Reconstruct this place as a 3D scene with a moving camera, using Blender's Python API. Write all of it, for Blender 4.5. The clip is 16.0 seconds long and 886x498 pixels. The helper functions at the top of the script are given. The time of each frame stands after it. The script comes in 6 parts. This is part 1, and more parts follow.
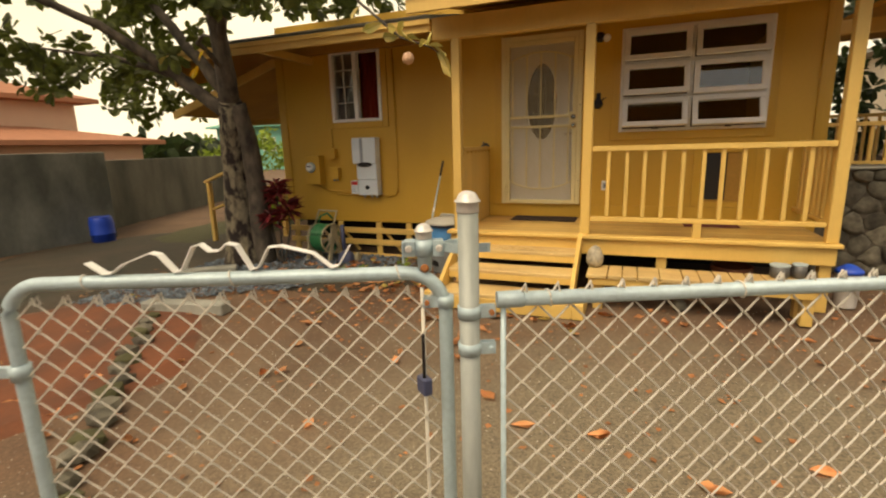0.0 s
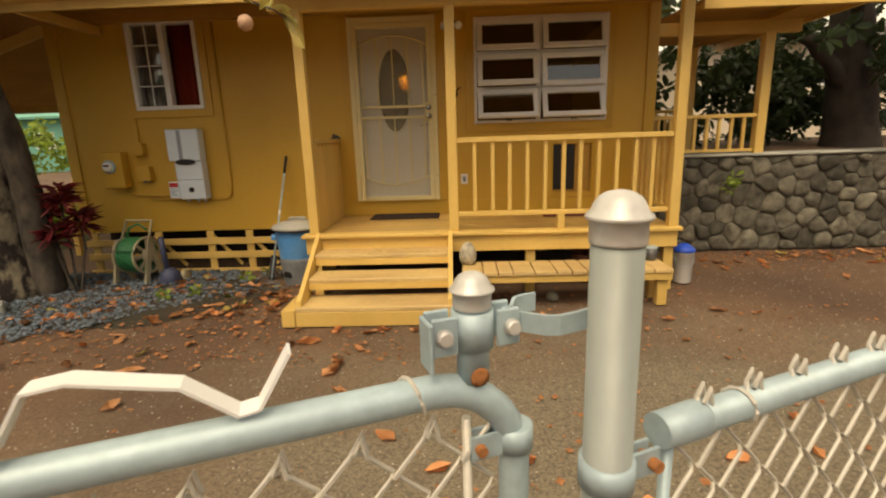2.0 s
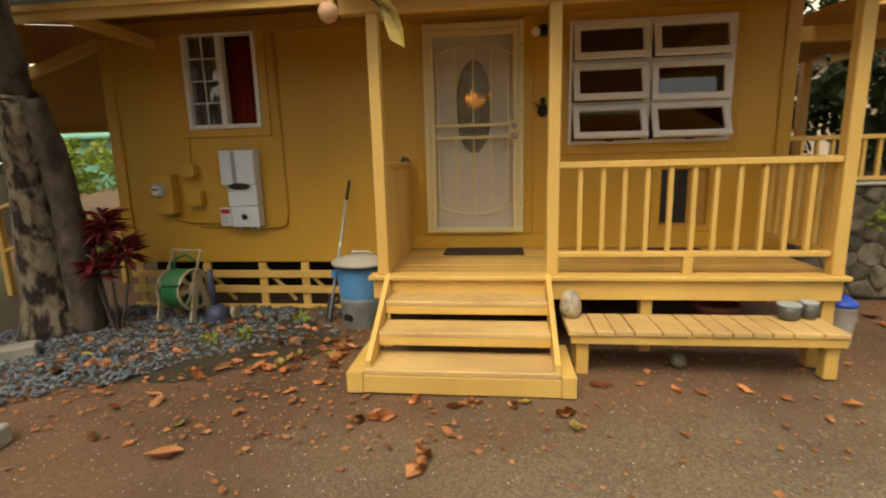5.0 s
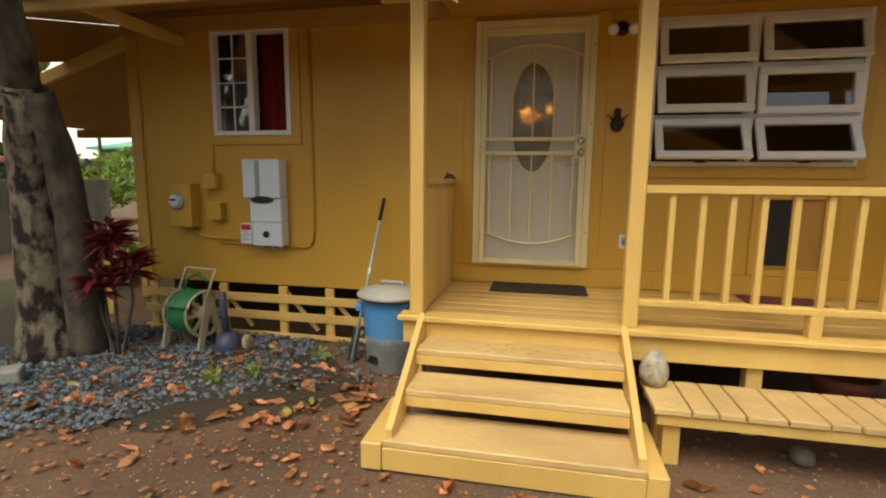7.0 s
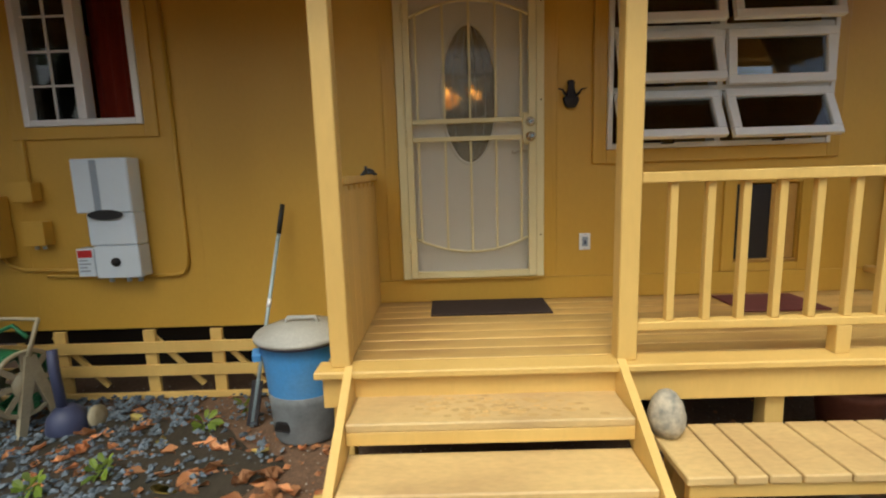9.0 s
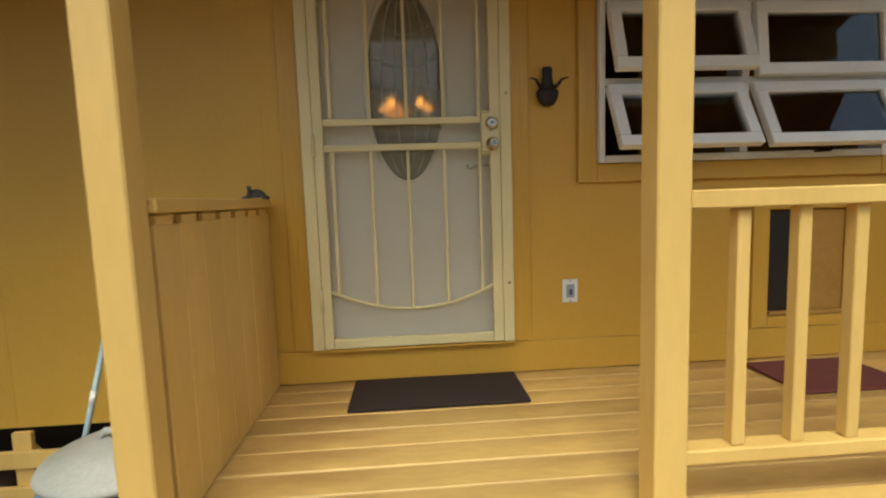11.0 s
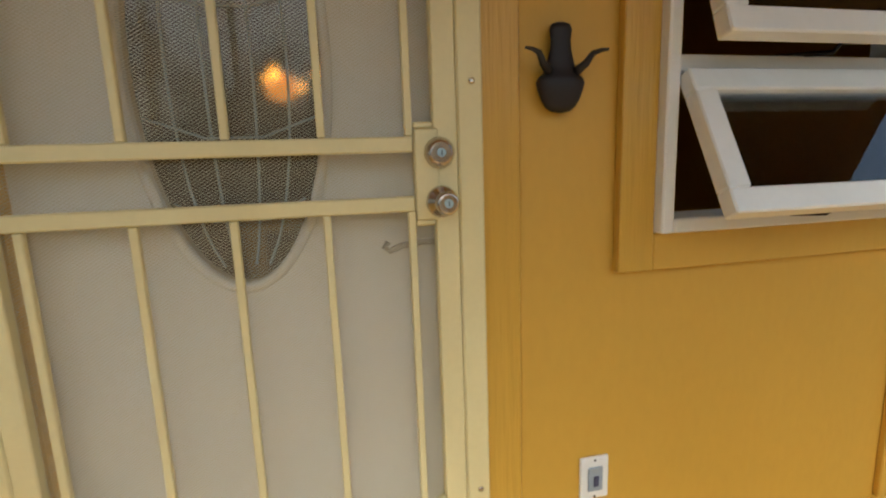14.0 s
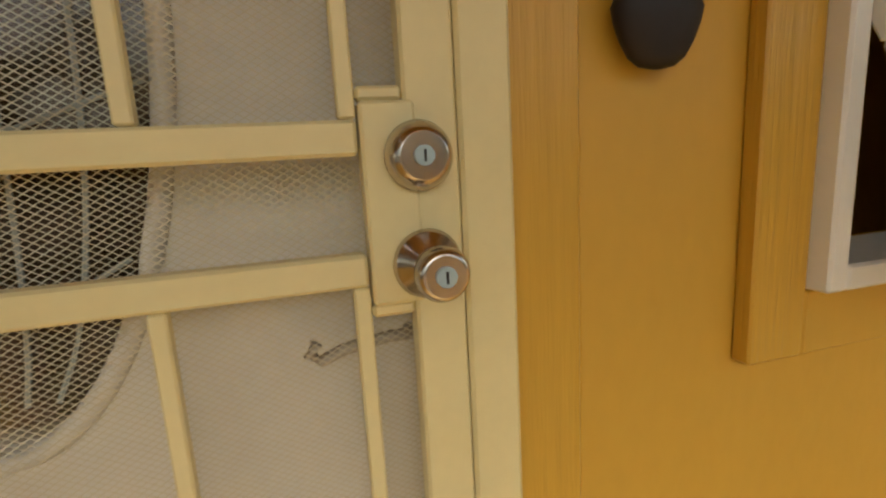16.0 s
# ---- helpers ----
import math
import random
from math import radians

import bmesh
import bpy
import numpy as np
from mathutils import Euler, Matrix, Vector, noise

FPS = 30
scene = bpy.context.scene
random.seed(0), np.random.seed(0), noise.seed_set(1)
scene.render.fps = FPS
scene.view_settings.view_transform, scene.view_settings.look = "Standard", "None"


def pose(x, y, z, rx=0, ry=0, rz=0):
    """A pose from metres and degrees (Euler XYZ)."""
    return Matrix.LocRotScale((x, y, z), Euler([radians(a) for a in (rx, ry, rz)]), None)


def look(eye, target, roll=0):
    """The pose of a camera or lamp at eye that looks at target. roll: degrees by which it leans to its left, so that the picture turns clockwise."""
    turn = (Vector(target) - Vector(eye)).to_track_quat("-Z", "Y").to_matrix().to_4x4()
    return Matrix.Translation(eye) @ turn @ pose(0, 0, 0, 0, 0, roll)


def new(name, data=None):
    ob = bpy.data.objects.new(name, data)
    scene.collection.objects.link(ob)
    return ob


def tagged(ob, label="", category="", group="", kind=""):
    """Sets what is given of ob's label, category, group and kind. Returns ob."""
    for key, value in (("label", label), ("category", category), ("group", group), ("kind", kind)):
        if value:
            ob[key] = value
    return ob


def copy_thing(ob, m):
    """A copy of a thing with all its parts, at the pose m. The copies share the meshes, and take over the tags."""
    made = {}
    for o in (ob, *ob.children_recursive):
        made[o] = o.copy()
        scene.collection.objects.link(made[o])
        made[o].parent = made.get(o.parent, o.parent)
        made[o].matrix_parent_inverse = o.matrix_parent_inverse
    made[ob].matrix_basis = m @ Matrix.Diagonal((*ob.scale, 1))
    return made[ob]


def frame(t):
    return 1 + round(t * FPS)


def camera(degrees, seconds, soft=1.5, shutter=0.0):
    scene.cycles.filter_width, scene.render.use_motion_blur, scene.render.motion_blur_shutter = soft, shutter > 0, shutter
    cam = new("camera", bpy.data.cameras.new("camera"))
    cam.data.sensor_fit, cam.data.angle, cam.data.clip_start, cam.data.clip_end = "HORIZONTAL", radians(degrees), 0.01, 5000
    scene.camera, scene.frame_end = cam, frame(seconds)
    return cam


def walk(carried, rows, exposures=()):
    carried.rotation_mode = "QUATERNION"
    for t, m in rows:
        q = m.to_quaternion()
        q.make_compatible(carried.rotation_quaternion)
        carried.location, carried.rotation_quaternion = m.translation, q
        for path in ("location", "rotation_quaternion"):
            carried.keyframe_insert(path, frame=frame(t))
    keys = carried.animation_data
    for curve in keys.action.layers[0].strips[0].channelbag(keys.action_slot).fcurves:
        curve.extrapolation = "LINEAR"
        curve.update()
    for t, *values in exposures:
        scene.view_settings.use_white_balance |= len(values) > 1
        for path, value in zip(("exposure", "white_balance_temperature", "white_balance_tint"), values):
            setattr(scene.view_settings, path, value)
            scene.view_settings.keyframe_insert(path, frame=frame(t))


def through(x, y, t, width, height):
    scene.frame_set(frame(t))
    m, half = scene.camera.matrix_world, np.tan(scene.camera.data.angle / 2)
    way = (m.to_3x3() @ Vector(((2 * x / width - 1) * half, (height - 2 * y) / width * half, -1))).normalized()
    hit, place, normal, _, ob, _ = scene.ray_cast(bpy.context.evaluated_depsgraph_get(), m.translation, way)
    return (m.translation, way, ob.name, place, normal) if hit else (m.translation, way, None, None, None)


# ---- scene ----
cam = camera(84.8, 16.0, soft=2.1, shutter=0.3)
PATH = [
    (0, (0.786, -0.178, 1.552), (0.07, 1.643, 1.138), -1.6),
    (0.5, (0.663, 0.0, 1.529), (0.091, 1.874, 1.128), -1.5),
    (1, (0.564, 0.156, 1.53), (0.136, 2.069, 1.132), -1.1),
    (1.5, (0.468, 0.201, 1.526), (0.252, 2.145, 1.112), -1.0),
    (2, (0.412, 0.285, 1.514), (0.338, 2.233, 1.067), -1.8),
    (2.5, (0.395, 0.387, 1.5), (0.382, 2.336, 1.053), -1.6),
    (3, (0.326, 0.416, 1.534), (0.34, 2.364, 1.081), -1.0),
    (3.5, (0.26, 0.529, 1.537), (0.261, 2.481, 1.099), -1.1),
    (4, (0.113, 0.701, 1.531), (0.097, 2.659, 1.124), -0.9),
    (4.5, (-0.098, 0.872, 1.601), (-0.163, 2.827, 1.186), -1.1),
    (5, (-0.062, 1.071, 1.56), (-0.292, 3.024, 1.193), -1.5),
    (5.2, (-0.035, 1.147, 1.558), (-0.33, 3.095, 1.213), -1.4),
    (7.3, (-0.3, 1.895, 1.526), (-0.694, 3.837, 1.252), 0.6),
    (7.5, (-0.373, 1.964, 1.532), (-0.713, 3.916, 1.262), 0.6),
    (8, (-0.451, 2.162, 1.536), (-0.671, 4.13, 1.253), 0.2),
    (8.5, (-0.5, 2.39, 1.531), (-0.606, 4.363, 1.223), -1.1),
    (9, (-0.471, 2.673, 1.536), (-0.496, 4.649, 1.226), -1.8),
    (9.2, (-0.445, 2.764, 1.546), (-0.455, 4.74, 1.236), -1.6),
    (11.3, (-0.305, 3.832, 1.504), (-0.142, 5.816, 1.308), -2.0),
    (11.5, (-0.304, 3.926, 1.533), (-0.119, 5.907, 1.327), -2.0),
    (12, (-0.292, 4.182, 1.676), (-0.049, 6.143, 1.368), -1.8),
    (12.5, (-0.249, 4.419, 1.736), (0.029, 6.371, 1.402), -1.7),
    (13, (-0.191, 4.621, 1.747), (0.108, 6.576, 1.447), -1.9),
    (13.5, (-0.159, 4.828, 1.795), (0.205, 6.767, 1.472), -1.8),
    (14, (-0.123, 5.009, 1.831), (0.304, 6.932, 1.486), -2.0),
    (14.5, (-0.089, 5.164, 1.884), (0.377, 7.063, 1.462), -2.2),
    (15, (-0.061, 5.313, 1.891), (0.43, 7.199, 1.44), -2.9),
    (15.5, (-0.034, 5.437, 1.876), (0.472, 7.322, 1.44), -3.1),
    (16, (-0.015, 5.54, 1.849), (0.524, 7.431, 1.485), -3.3),
]
walk(cam, [(t, look(eye, target, roll)) for t, eye, target, roll in PATH],
     [(0, 0.0, 8500, 8), (1.5, -0.08, 8400, 8), (5.2, -0.05, 7800, 6), (8.2, 0.14, 6300, 2), (9, 0.14, 6200, 2), (11.5, 0.36, 6000, -3), (12, 0.46, 5900, -3), (13, 0.80, 5900, -2), (14.5, 0.90, 6100, -2), (16, 0.92, 6900, 0)])

# ---- light ----
world = bpy.data.worlds.new("sky")
scene.world = world
world.use_nodes = True
wn = world.node_tree.nodes
sky = wn.new("ShaderNodeTexSky")
sky.sky_type, sky.sun_disc = "NISHITA", False
sky.sun_elevation, sky.sun_rotation = radians(57), radians(194)
sky.air_density, sky.dust_density, sky.ozone_density = 1.0, 6.0, 0.4
world.node_tree.links.new(sky.outputs[0], wn["Background"].inputs[0])
wn["Background"].inputs[1].default_value = 0.15
sun = new("sun", bpy.data.lights.new("sun", "SUN"))
sun.data.energy, sun.data.angle, sun.data.color = 1.3, radians(32), (1.0, 0.94, 0.80)
sun.matrix_world = look((-3, -12, 19.0), (0, 0, 0))

# ---- materials ----
def material(name, base, second=None, rough=0.6, metal=0.0, scale=6.0, mix=0.5, grain=60.0, bump=0.15, stretch=(1, 1, 1), vary=0.0, spec=0.5, tone=0.18):
    """Base colour broken by a broad stain noise and a fine grain, with bump; vary: brightness by object or island."""
    m = bpy.data.materials.new(name)
    m.use_nodes = True
    n, l = m.node_tree.nodes, m.node_tree.links
    b = n["Principled BSDF"]
    b.inputs["Roughness"].default_value, b.inputs["Metallic"].default_value = rough, metal
    b.inputs["Specular IOR Level"].default_value = spec
    co, mp = n.new("ShaderNodeTexCoord"), n.new("ShaderNodeMapping")
    mp.inputs["Scale"].default_value = stretch
    l.new(co.outputs["Object"], mp.inputs[0])
    big, fine = n.new("ShaderNodeTexNoise"), n.new("ShaderNodeTexNoise")
    big.inputs["Scale"].default_value, big.inputs["Detail"].default_value = scale, 6
    fine.inputs["Scale"].default_value, fine.inputs["Detail"].default_value = grain, 4
    for t in (big, fine):
        l.new(mp.outputs[0], t.inputs["Vector"])
    second = second or tuple(c * 0.72 for c in base)
    ramp = n.new("ShaderNodeMapRange")
    ramp.inputs[1].default_value, ramp.inputs[2].default_value = 0.35, 0.70
    ramp.inputs[3].default_value, ramp.inputs[4].default_value = 0.0, mix
    l.new(big.outputs["Fac"], ramp.inputs[0])
    c1 = n.new("ShaderNodeMix")
    c1.data_type = "RGBA"
    c1.inputs[6].default_value, c1.inputs[7].default_value = (*base, 1), (*second, 1)
    l.new(ramp.outputs[0], c1.inputs[0])
    hsv = n.new("ShaderNodeHueSaturation")
    l.new(c1.outputs[2], hsv.inputs["Color"])
    val = n.new("ShaderNodeMapRange")
    val.inputs[3].default_value, val.inputs[4].default_value = 1 - tone, 1 + tone
    l.new(fine.outputs["Fac"], val.inputs[0])
    last = val.outputs[0]
    if vary:
        obj, geo = n.new("ShaderNodeObjectInfo"), n.new("ShaderNodeNewGeometry")
        add, rr, mul = n.new("ShaderNodeMath"), n.new("ShaderNodeMapRange"), n.new("ShaderNodeMath")
        l.new(obj.outputs["Random"], add.inputs[0]); l.new(geo.outputs["Random Per Island"], add.inputs[1])
        fr = n.new("ShaderNodeMath"); fr.operation = "FRACT"
        l.new(add.outputs[0], fr.inputs[0]); l.new(fr.outputs[0], rr.inputs[0])
        rr.inputs[3].default_value, rr.inputs[4].default_value = 1 - vary, 1 + vary
        mul.operation = "MULTIPLY"
        l.new(last, mul.inputs[0]); l.new(rr.outputs[0], mul.inputs[1])
        last = mul.outputs[0]
    l.new(last, hsv.inputs["Value"])
    l.new(hsv.outputs[0], b.inputs["Base Color"])
    if bump:
        bp = n.new("ShaderNodeBump")
        bp.inputs["Strength"].default_value, bp.inputs["Distance"].default_value = bump, 0.006
        l.new(fine.outputs["Fac"], bp.inputs["Height"]); l.new(bp.outputs[0], b.inputs["Normal"])
    return m


def plain(name, base, rough=0.5, metal=0.0, emit=0.0):
    m = bpy.data.materials.new(name)
    m.use_nodes = True
    b = m.node_tree.nodes["Principled BSDF"]
    b.inputs["Base Color"].default_value, b.inputs["Roughness"].default_value, b.inputs["Metallic"].default_value = (*base, 1), rough, metal
    if emit:
        b.inputs["Emission Color"].default_value, b.inputs["Emission Strength"].default_value = (*base, 1), emit
    return m


def siding():
    """Painted grooved plywood: thin vertical grooves every 0.2 m as relief, faint grain and grime."""
    m = material("wall_paint", (0.59, 0.352, 0.050), (0.50, 0.288, 0.036), 0.5, scale=0.9, mix=0.8, grain=45, bump=0.12, stretch=(1, 1, 0.5), tone=0.05)
    return m


def leafy(name, base, second, through=0.35, rough=0.5):
    m = material(name, base, second, rough, scale=9, grain=20, bump=0.0, mix=0.9, vary=0.4)
    n, l = m.node_tree.nodes, m.node_tree.links
    out, b, tr, mx = n["Material Output"], n["Principled BSDF"], n.new("ShaderNodeBsdfTranslucent"), n.new("ShaderNodeMixShader")
    l.new(b.inputs["Base Color"].links[0].from_socket, tr.inputs[0])
    mx.inputs[0].default_value = through
    l.new(b.outputs[0], mx.inputs[1]); l.new(tr.outputs[0], mx.inputs[2]); l.new(mx.outputs[0], out.inputs[0])
    return m


def glass(name, tint=(1, 1, 1), rough=0.02):
    """Thin pane: clear with a mirror sheen by Fresnel."""
    m = bpy.data.materials.new(name)
    m.use_nodes = True
    n, l = m.node_tree.nodes, m.node_tree.links
    n.remove(n["Principled BSDF"])
    tr, gl, fr, mx = n.new("ShaderNodeBsdfTransparent"), n.new("ShaderNodeBsdfGlossy"), n.new("ShaderNodeFresnel"), n.new("ShaderNodeMixShader")
    tr.inputs[0].default_value, gl.inputs["Roughness"].default_value = (*tint, 1), rough
    fr.inputs[0].default_value = 1.7
    l.new(fr.outputs[0], mx.inputs[0]); l.new(tr.outputs[0], mx.inputs[1]); l.new(gl.outputs[0], mx.inputs[2])
    l.new(mx.outputs[0], n["Material Output"].inputs[0])
    return m


def pebbled(name):
    """Textured door glass: blurs what lies behind, with a mirror sheen by Fresnel."""
    m = glass(name, (0.86, 0.76, 0.60), 0.08)
    n, l = m.node_tree.nodes, m.node_tree.links
    rf, mx = n.new("ShaderNodeBsdfRefraction"), n["Mix Shader"]
    rf.inputs["Color"].default_value, rf.inputs["Roughness"].default_value, rf.inputs["IOR"].default_value = (0.86, 0.76, 0.60, 1), 0.26, 1.25
    l.new(rf.outputs[0], mx.inputs[1])
    return m


WALL = siding()
CASING = material("casing_paint", (0.59, 0.352, 0.050), (0.48, 0.275, 0.034), 0.36, scale=1.2, mix=0.8, grain=70, bump=0.7, stretch=(1, 1, 0.05), tone=0.10)
TRIM = material("trim_paint", (0.70, 0.475, 0.145), (0.57, 0.365, 0.10), 0.5, scale=3.0, mix=0.6, grain=45, bump=0.12, stretch=(1, 1, 0.3), vary=0.04, tone=0.07)
DECK = material("deck_paint", (0.66, 0.44, 0.14), (0.34, 0.19, 0.06), 0.5, scale=4.5, mix=0.9, grain=50, bump=0.25, stretch=(0.3, 1, 1), vary=0.16)
TREAD = material("tread_paint", (0.65, 0.47, 0.20), (0.44, 0.29, 0.13), 0.55, scale=4.0, mix=0.8, grain=60, bump=0.25, stretch=(0.4, 1, 1), vary=0.05)
# Darker brown for roof undersides, joists and some indoor pieces.
SOFFIT = material("soffit_brown", (0.45, 0.25, 0.05), (0.30, 0.16, 0.03), 0.7, scale=2.0, grain=30)
CREAM = material("cream_metal", (0.74, 0.65, 0.36), (0.66, 0.57, 0.30), 0.4, scale=4, mix=0.6, grain=80, bump=0.02, tone=0.04)
DOORWHITE = material("white_door_paint", (0.72, 0.70, 0.64), (0.64, 0.61, 0.54), 0.5, scale=2, grain=40, bump=0.05, tone=0.04)
WHITE = material("white_vinyl", (0.80, 0.80, 0.78), (0.68, 0.67, 0.63), 0.4, scale=5, mix=0.5, grain=60, bump=0.02, tone=0.03)
# Cream mesh coloured darker than its frame to carry the shadow on it.
SCREEN = material("shaded_mesh_paint", (0.60, 0.55, 0.40), (0.52, 0.47, 0.33), 0.5, scale=3, grain=40, bump=0.0, tone=0.05)
# Bark darkened so the back tree's trunk carries its shade in colour.
SHADEDBARK = material("shaded_bark", (0.045, 0.034, 0.027), (0.02, 0.015, 0.012), 0.95, scale=5, mix=0.9, grain=20, bump=0.9)
ASPHALT = material("worn_asphalt", (0.165, 0.140, 0.105), (0.10, 0.08, 0.06), 0.9, scale=1.6, mix=0.9, grain=70, bump=0.6, tone=0.35)
GALV = material("galvanised_steel", (0.42, 0.54, 0.58), (0.32, 0.40, 0.44), 0.5, 0.25, scale=14, mix=0.7, grain=90, bump=0.06)
POSTGALV = material("weathered_galvanised_post", (0.34, 0.37, 0.35), (0.23, 0.25, 0.23), 0.55, 0.25, scale=9, mix=0.9, grain=70, bump=0.08, stretch=(1, 1, 0.3))
WIRE = material("chain_wire", (0.60, 0.57, 0.50), (0.46, 0.43, 0.37), 0.5, 0.15, scale=30, grain=90, bump=0.0)
CAPMETAL = material("cast_cap", (0.62, 0.61, 0.58), (0.50, 0.46, 0.42), 0.45, 0.3, scale=20, grain=90, bump=0.05)
RUST = material("rust", (0.38, 0.15, 0.05), (0.22, 0.08, 0.03), 0.9, scale=60, grain=160, bump=0.4)
STEEL = material("brushed_nickel", (0.58, 0.52, 0.46), (0.50, 0.44, 0.39), 0.20, 1.0, scale=20, grain=120, bump=0.02)
def earth(name):
    """Packed brown dirt, reddish in places, worn through to pale speckled asphalt in the middle of the yard."""
    m = material(name, (0.150, 0.088, 0.050), (0.080, 0.046, 0.028), 0.9, scale=0.9, mix=1.0, grain=40, bump=0.7, tone=0.35)
    n, l = m.node_tree.nodes, m.node_tree.links
    b = n["Principled BSDF"]
    dirt = b.inputs["Base Color"].links[0].from_socket
    co, mp, ln, ns = n.new("ShaderNodeTexCoord"), n.new("ShaderNodeMapping"), n.new("ShaderNodeVectorMath"), n.new("ShaderNodeTexNoise")
    mp.inputs["Location"].default_value, mp.inputs["Scale"].default_value = (-0.44, -0.84, 0), (0.24, 0.42, 1)
    ln.operation = "LENGTH"
    ns.inputs["Scale"].default_value, ns.inputs["Detail"].default_value = 1.3, 8
    l.new(co.outputs["Object"], mp.inputs[0]); l.new(mp.outputs[0], ln.inputs[0]); l.new(co.outputs["Object"], ns.inputs["Vector"])
    ad, mr = n.new("ShaderNodeMath"), n.new("ShaderNodeMapRange")
    l.new(ln.outputs["Value"], ad.inputs[0]); l.new(ns.outputs["Fac"], ad.inputs[1])
    mr.inputs[1].default_value, mr.inputs[2].default_value, mr.inputs[3].default_value, mr.inputs[4].default_value = 0.95, 1.55, 0.9, 0.0
    l.new(ad.outputs[0], mr.inputs[0])
    mx = n.new("ShaderNodeMix"); mx.data_type = "RGBA"
    mx.inputs[7].default_value = (0.170, 0.142, 0.097, 1)
    l.new(mr.outputs[0], mx.inputs[0]); l.new(dirt, mx.inputs[6])
    grains, sep, sr, hs = n.new("ShaderNodeTexVoronoi"), n.new("ShaderNodeSeparateColor"), n.new("ShaderNodeMapRange"), n.new("ShaderNodeHueSaturation")
    grains.inputs["Scale"].default_value = 95
    l.new(co.outputs["Object"], grains.inputs["Vector"]); l.new(grains.outputs["Color"], sep.inputs[0]); l.new(sep.outputs[0], sr.inputs[0])
    sr.inputs[3].default_value, sr.inputs[4].default_value = 0.64, 1.48
    share = n.new("ShaderNodeMapRange")
    share.inputs[3].default_value, share.inputs[4].default_value = 0.45, 1.0
    l.new(mr.outputs[0], share.inputs[0]); l.new(share.outputs[0], hs.inputs["Fac"])
    l.new(sr.outputs[0], hs.inputs["Value"]); l.new(mx.outputs[2], hs.inputs["Color"]); l.new(hs.outputs[0], b.inputs["Base Color"])
    return m


GROUND = earth("packed_dirt")
REDDIRT = material("red_dirt", (0.17, 0.055, 0.022), (0.085, 0.034, 0.018), 0.95, scale=2.5, mix=0.9, grain=30, bump=0.6)
GRAVEL = material("gravel", (0.13, 0.17, 0.21), (0.08, 0.075, 0.07), 0.85, scale=10, grain=50, bump=0.3, vary=0.5)
STONE = material("field_stone", (0.150, 0.138, 0.105), (0.050, 0.044, 0.032), 0.9, scale=9, mix=1.0, grain=30, bump=0.9, vary=0.55, tone=0.35)
MORTAR = material("mortar", (0.12, 0.105, 0.08), (0.07, 0.06, 0.05), 0.95, scale=8, grain=40, bump=0.5)
OLDCONCRETE = material("blackened_concrete", (0.13, 0.12, 0.095), (0.045, 0.045, 0.036), 0.95, scale=1.4, mix=0.95, grain=24, bump=0.4, stretch=(1, 1, 0.4))
DAMP = material("damp_dark_soil", (0.050, 0.036, 0.022), (0.026, 0.024, 0.014), 0.85, scale=1.5, mix=1.0, grain=35, bump=0.7, tone=0.35)
CONCRETE = material("stained_concrete", (0.40, 0.40, 0.35), (0.10, 0.105, 0.09), 0.9, scale=1.0, mix=0.95, grain=24, bump=0.3, stretch=(1, 1, 0.5))
BARK = material("bark", (0.115, 0.095, 0.072), (0.028, 0.022, 0.018), 0.95, scale=9, mix=1.0, grain=22, bump=1.0, stretch=(1, 1, 0.5), tone=0.4)
LICHEN = material("mottled_bark", (0.17, 0.145, 0.10), (0.014, 0.008, 0.007), 0.95, scale=11, mix=1.0, grain=26, bump=1.0, stretch=(1, 1, 0.55), tone=0.55)
blotch = [q for q in LICHEN.node_tree.nodes if q.type == "MAP_RANGE"][0]
blotch.inputs[1].default_value, blotch.inputs[2].default_value = 0.43, 0.57
LEAF = leafy("green_leaf", (0.13, 0.16, 0.035), (0.06, 0.07, 0.018), 0.5)
DARKLEAF = leafy("dark_leaf", (0.035, 0.06, 0.018), (0.018, 0.03, 0.010), 0.3)
LIMELEAF = leafy("lime_leaf", (0.24, 0.33, 0.04), (0.14, 0.22, 0.03), 0.4)
REDLEAF = leafy("red_ti_leaf", (0.22, 0.025, 0.03), (0.07, 0.015, 0.02), 0.3)
DRYLEAF = leafy("dry_leaf", (0.70, 0.36, 0.17), (0.50, 0.22, 0.08), 0.15, 0.7)
YELLOWLEAF = leafy("yellowing_leaf", (0.55, 0.42, 0.14), (0.30, 0.30, 0.06), 0.3)
BLUE = material("blue_plastic", (0.06, 0.27, 0.62), (0.14, 0.28, 0.44), 0.45, scale=4, mix=0.5, grain=60, bump=0.06)
SCUFF = material("scuffed_grey_plastic", (0.20, 0.22, 0.23), (0.10, 0.11, 0.12), 0.6, scale=9, mix=0.8, grain=70, bump=0.1)
LIDGREY = material("grey_lid_plastic", (0.42, 0.42, 0.38), (0.30, 0.30, 0.27), 0.5, scale=5, grain=60, bump=0.05)
BLACK = plain("black_plastic", (0.012, 0.012, 0.013), 0.45)
IRON = material("black_iron", (0.014, 0.012, 0.014), (0.03, 0.02, 0.02), 0.55, 0.2, scale=12, grain=50, bump=0.1)
SHADOW = plain("crawl_space_shade", (0.03, 0.022, 0.016), 0.95)
MATFIBRE = material("brown_mat_fibre", (0.032, 0.018, 0.014), (0.022, 0.012, 0.010), 0.95, scale=12, grain=220, bump=0.5)
REDMAT = material("red_mat_fibre", (0.15, 0.035, 0.03), (0.09, 0.025, 0.022), 0.95, scale=12, grain=220, bump=0.5)
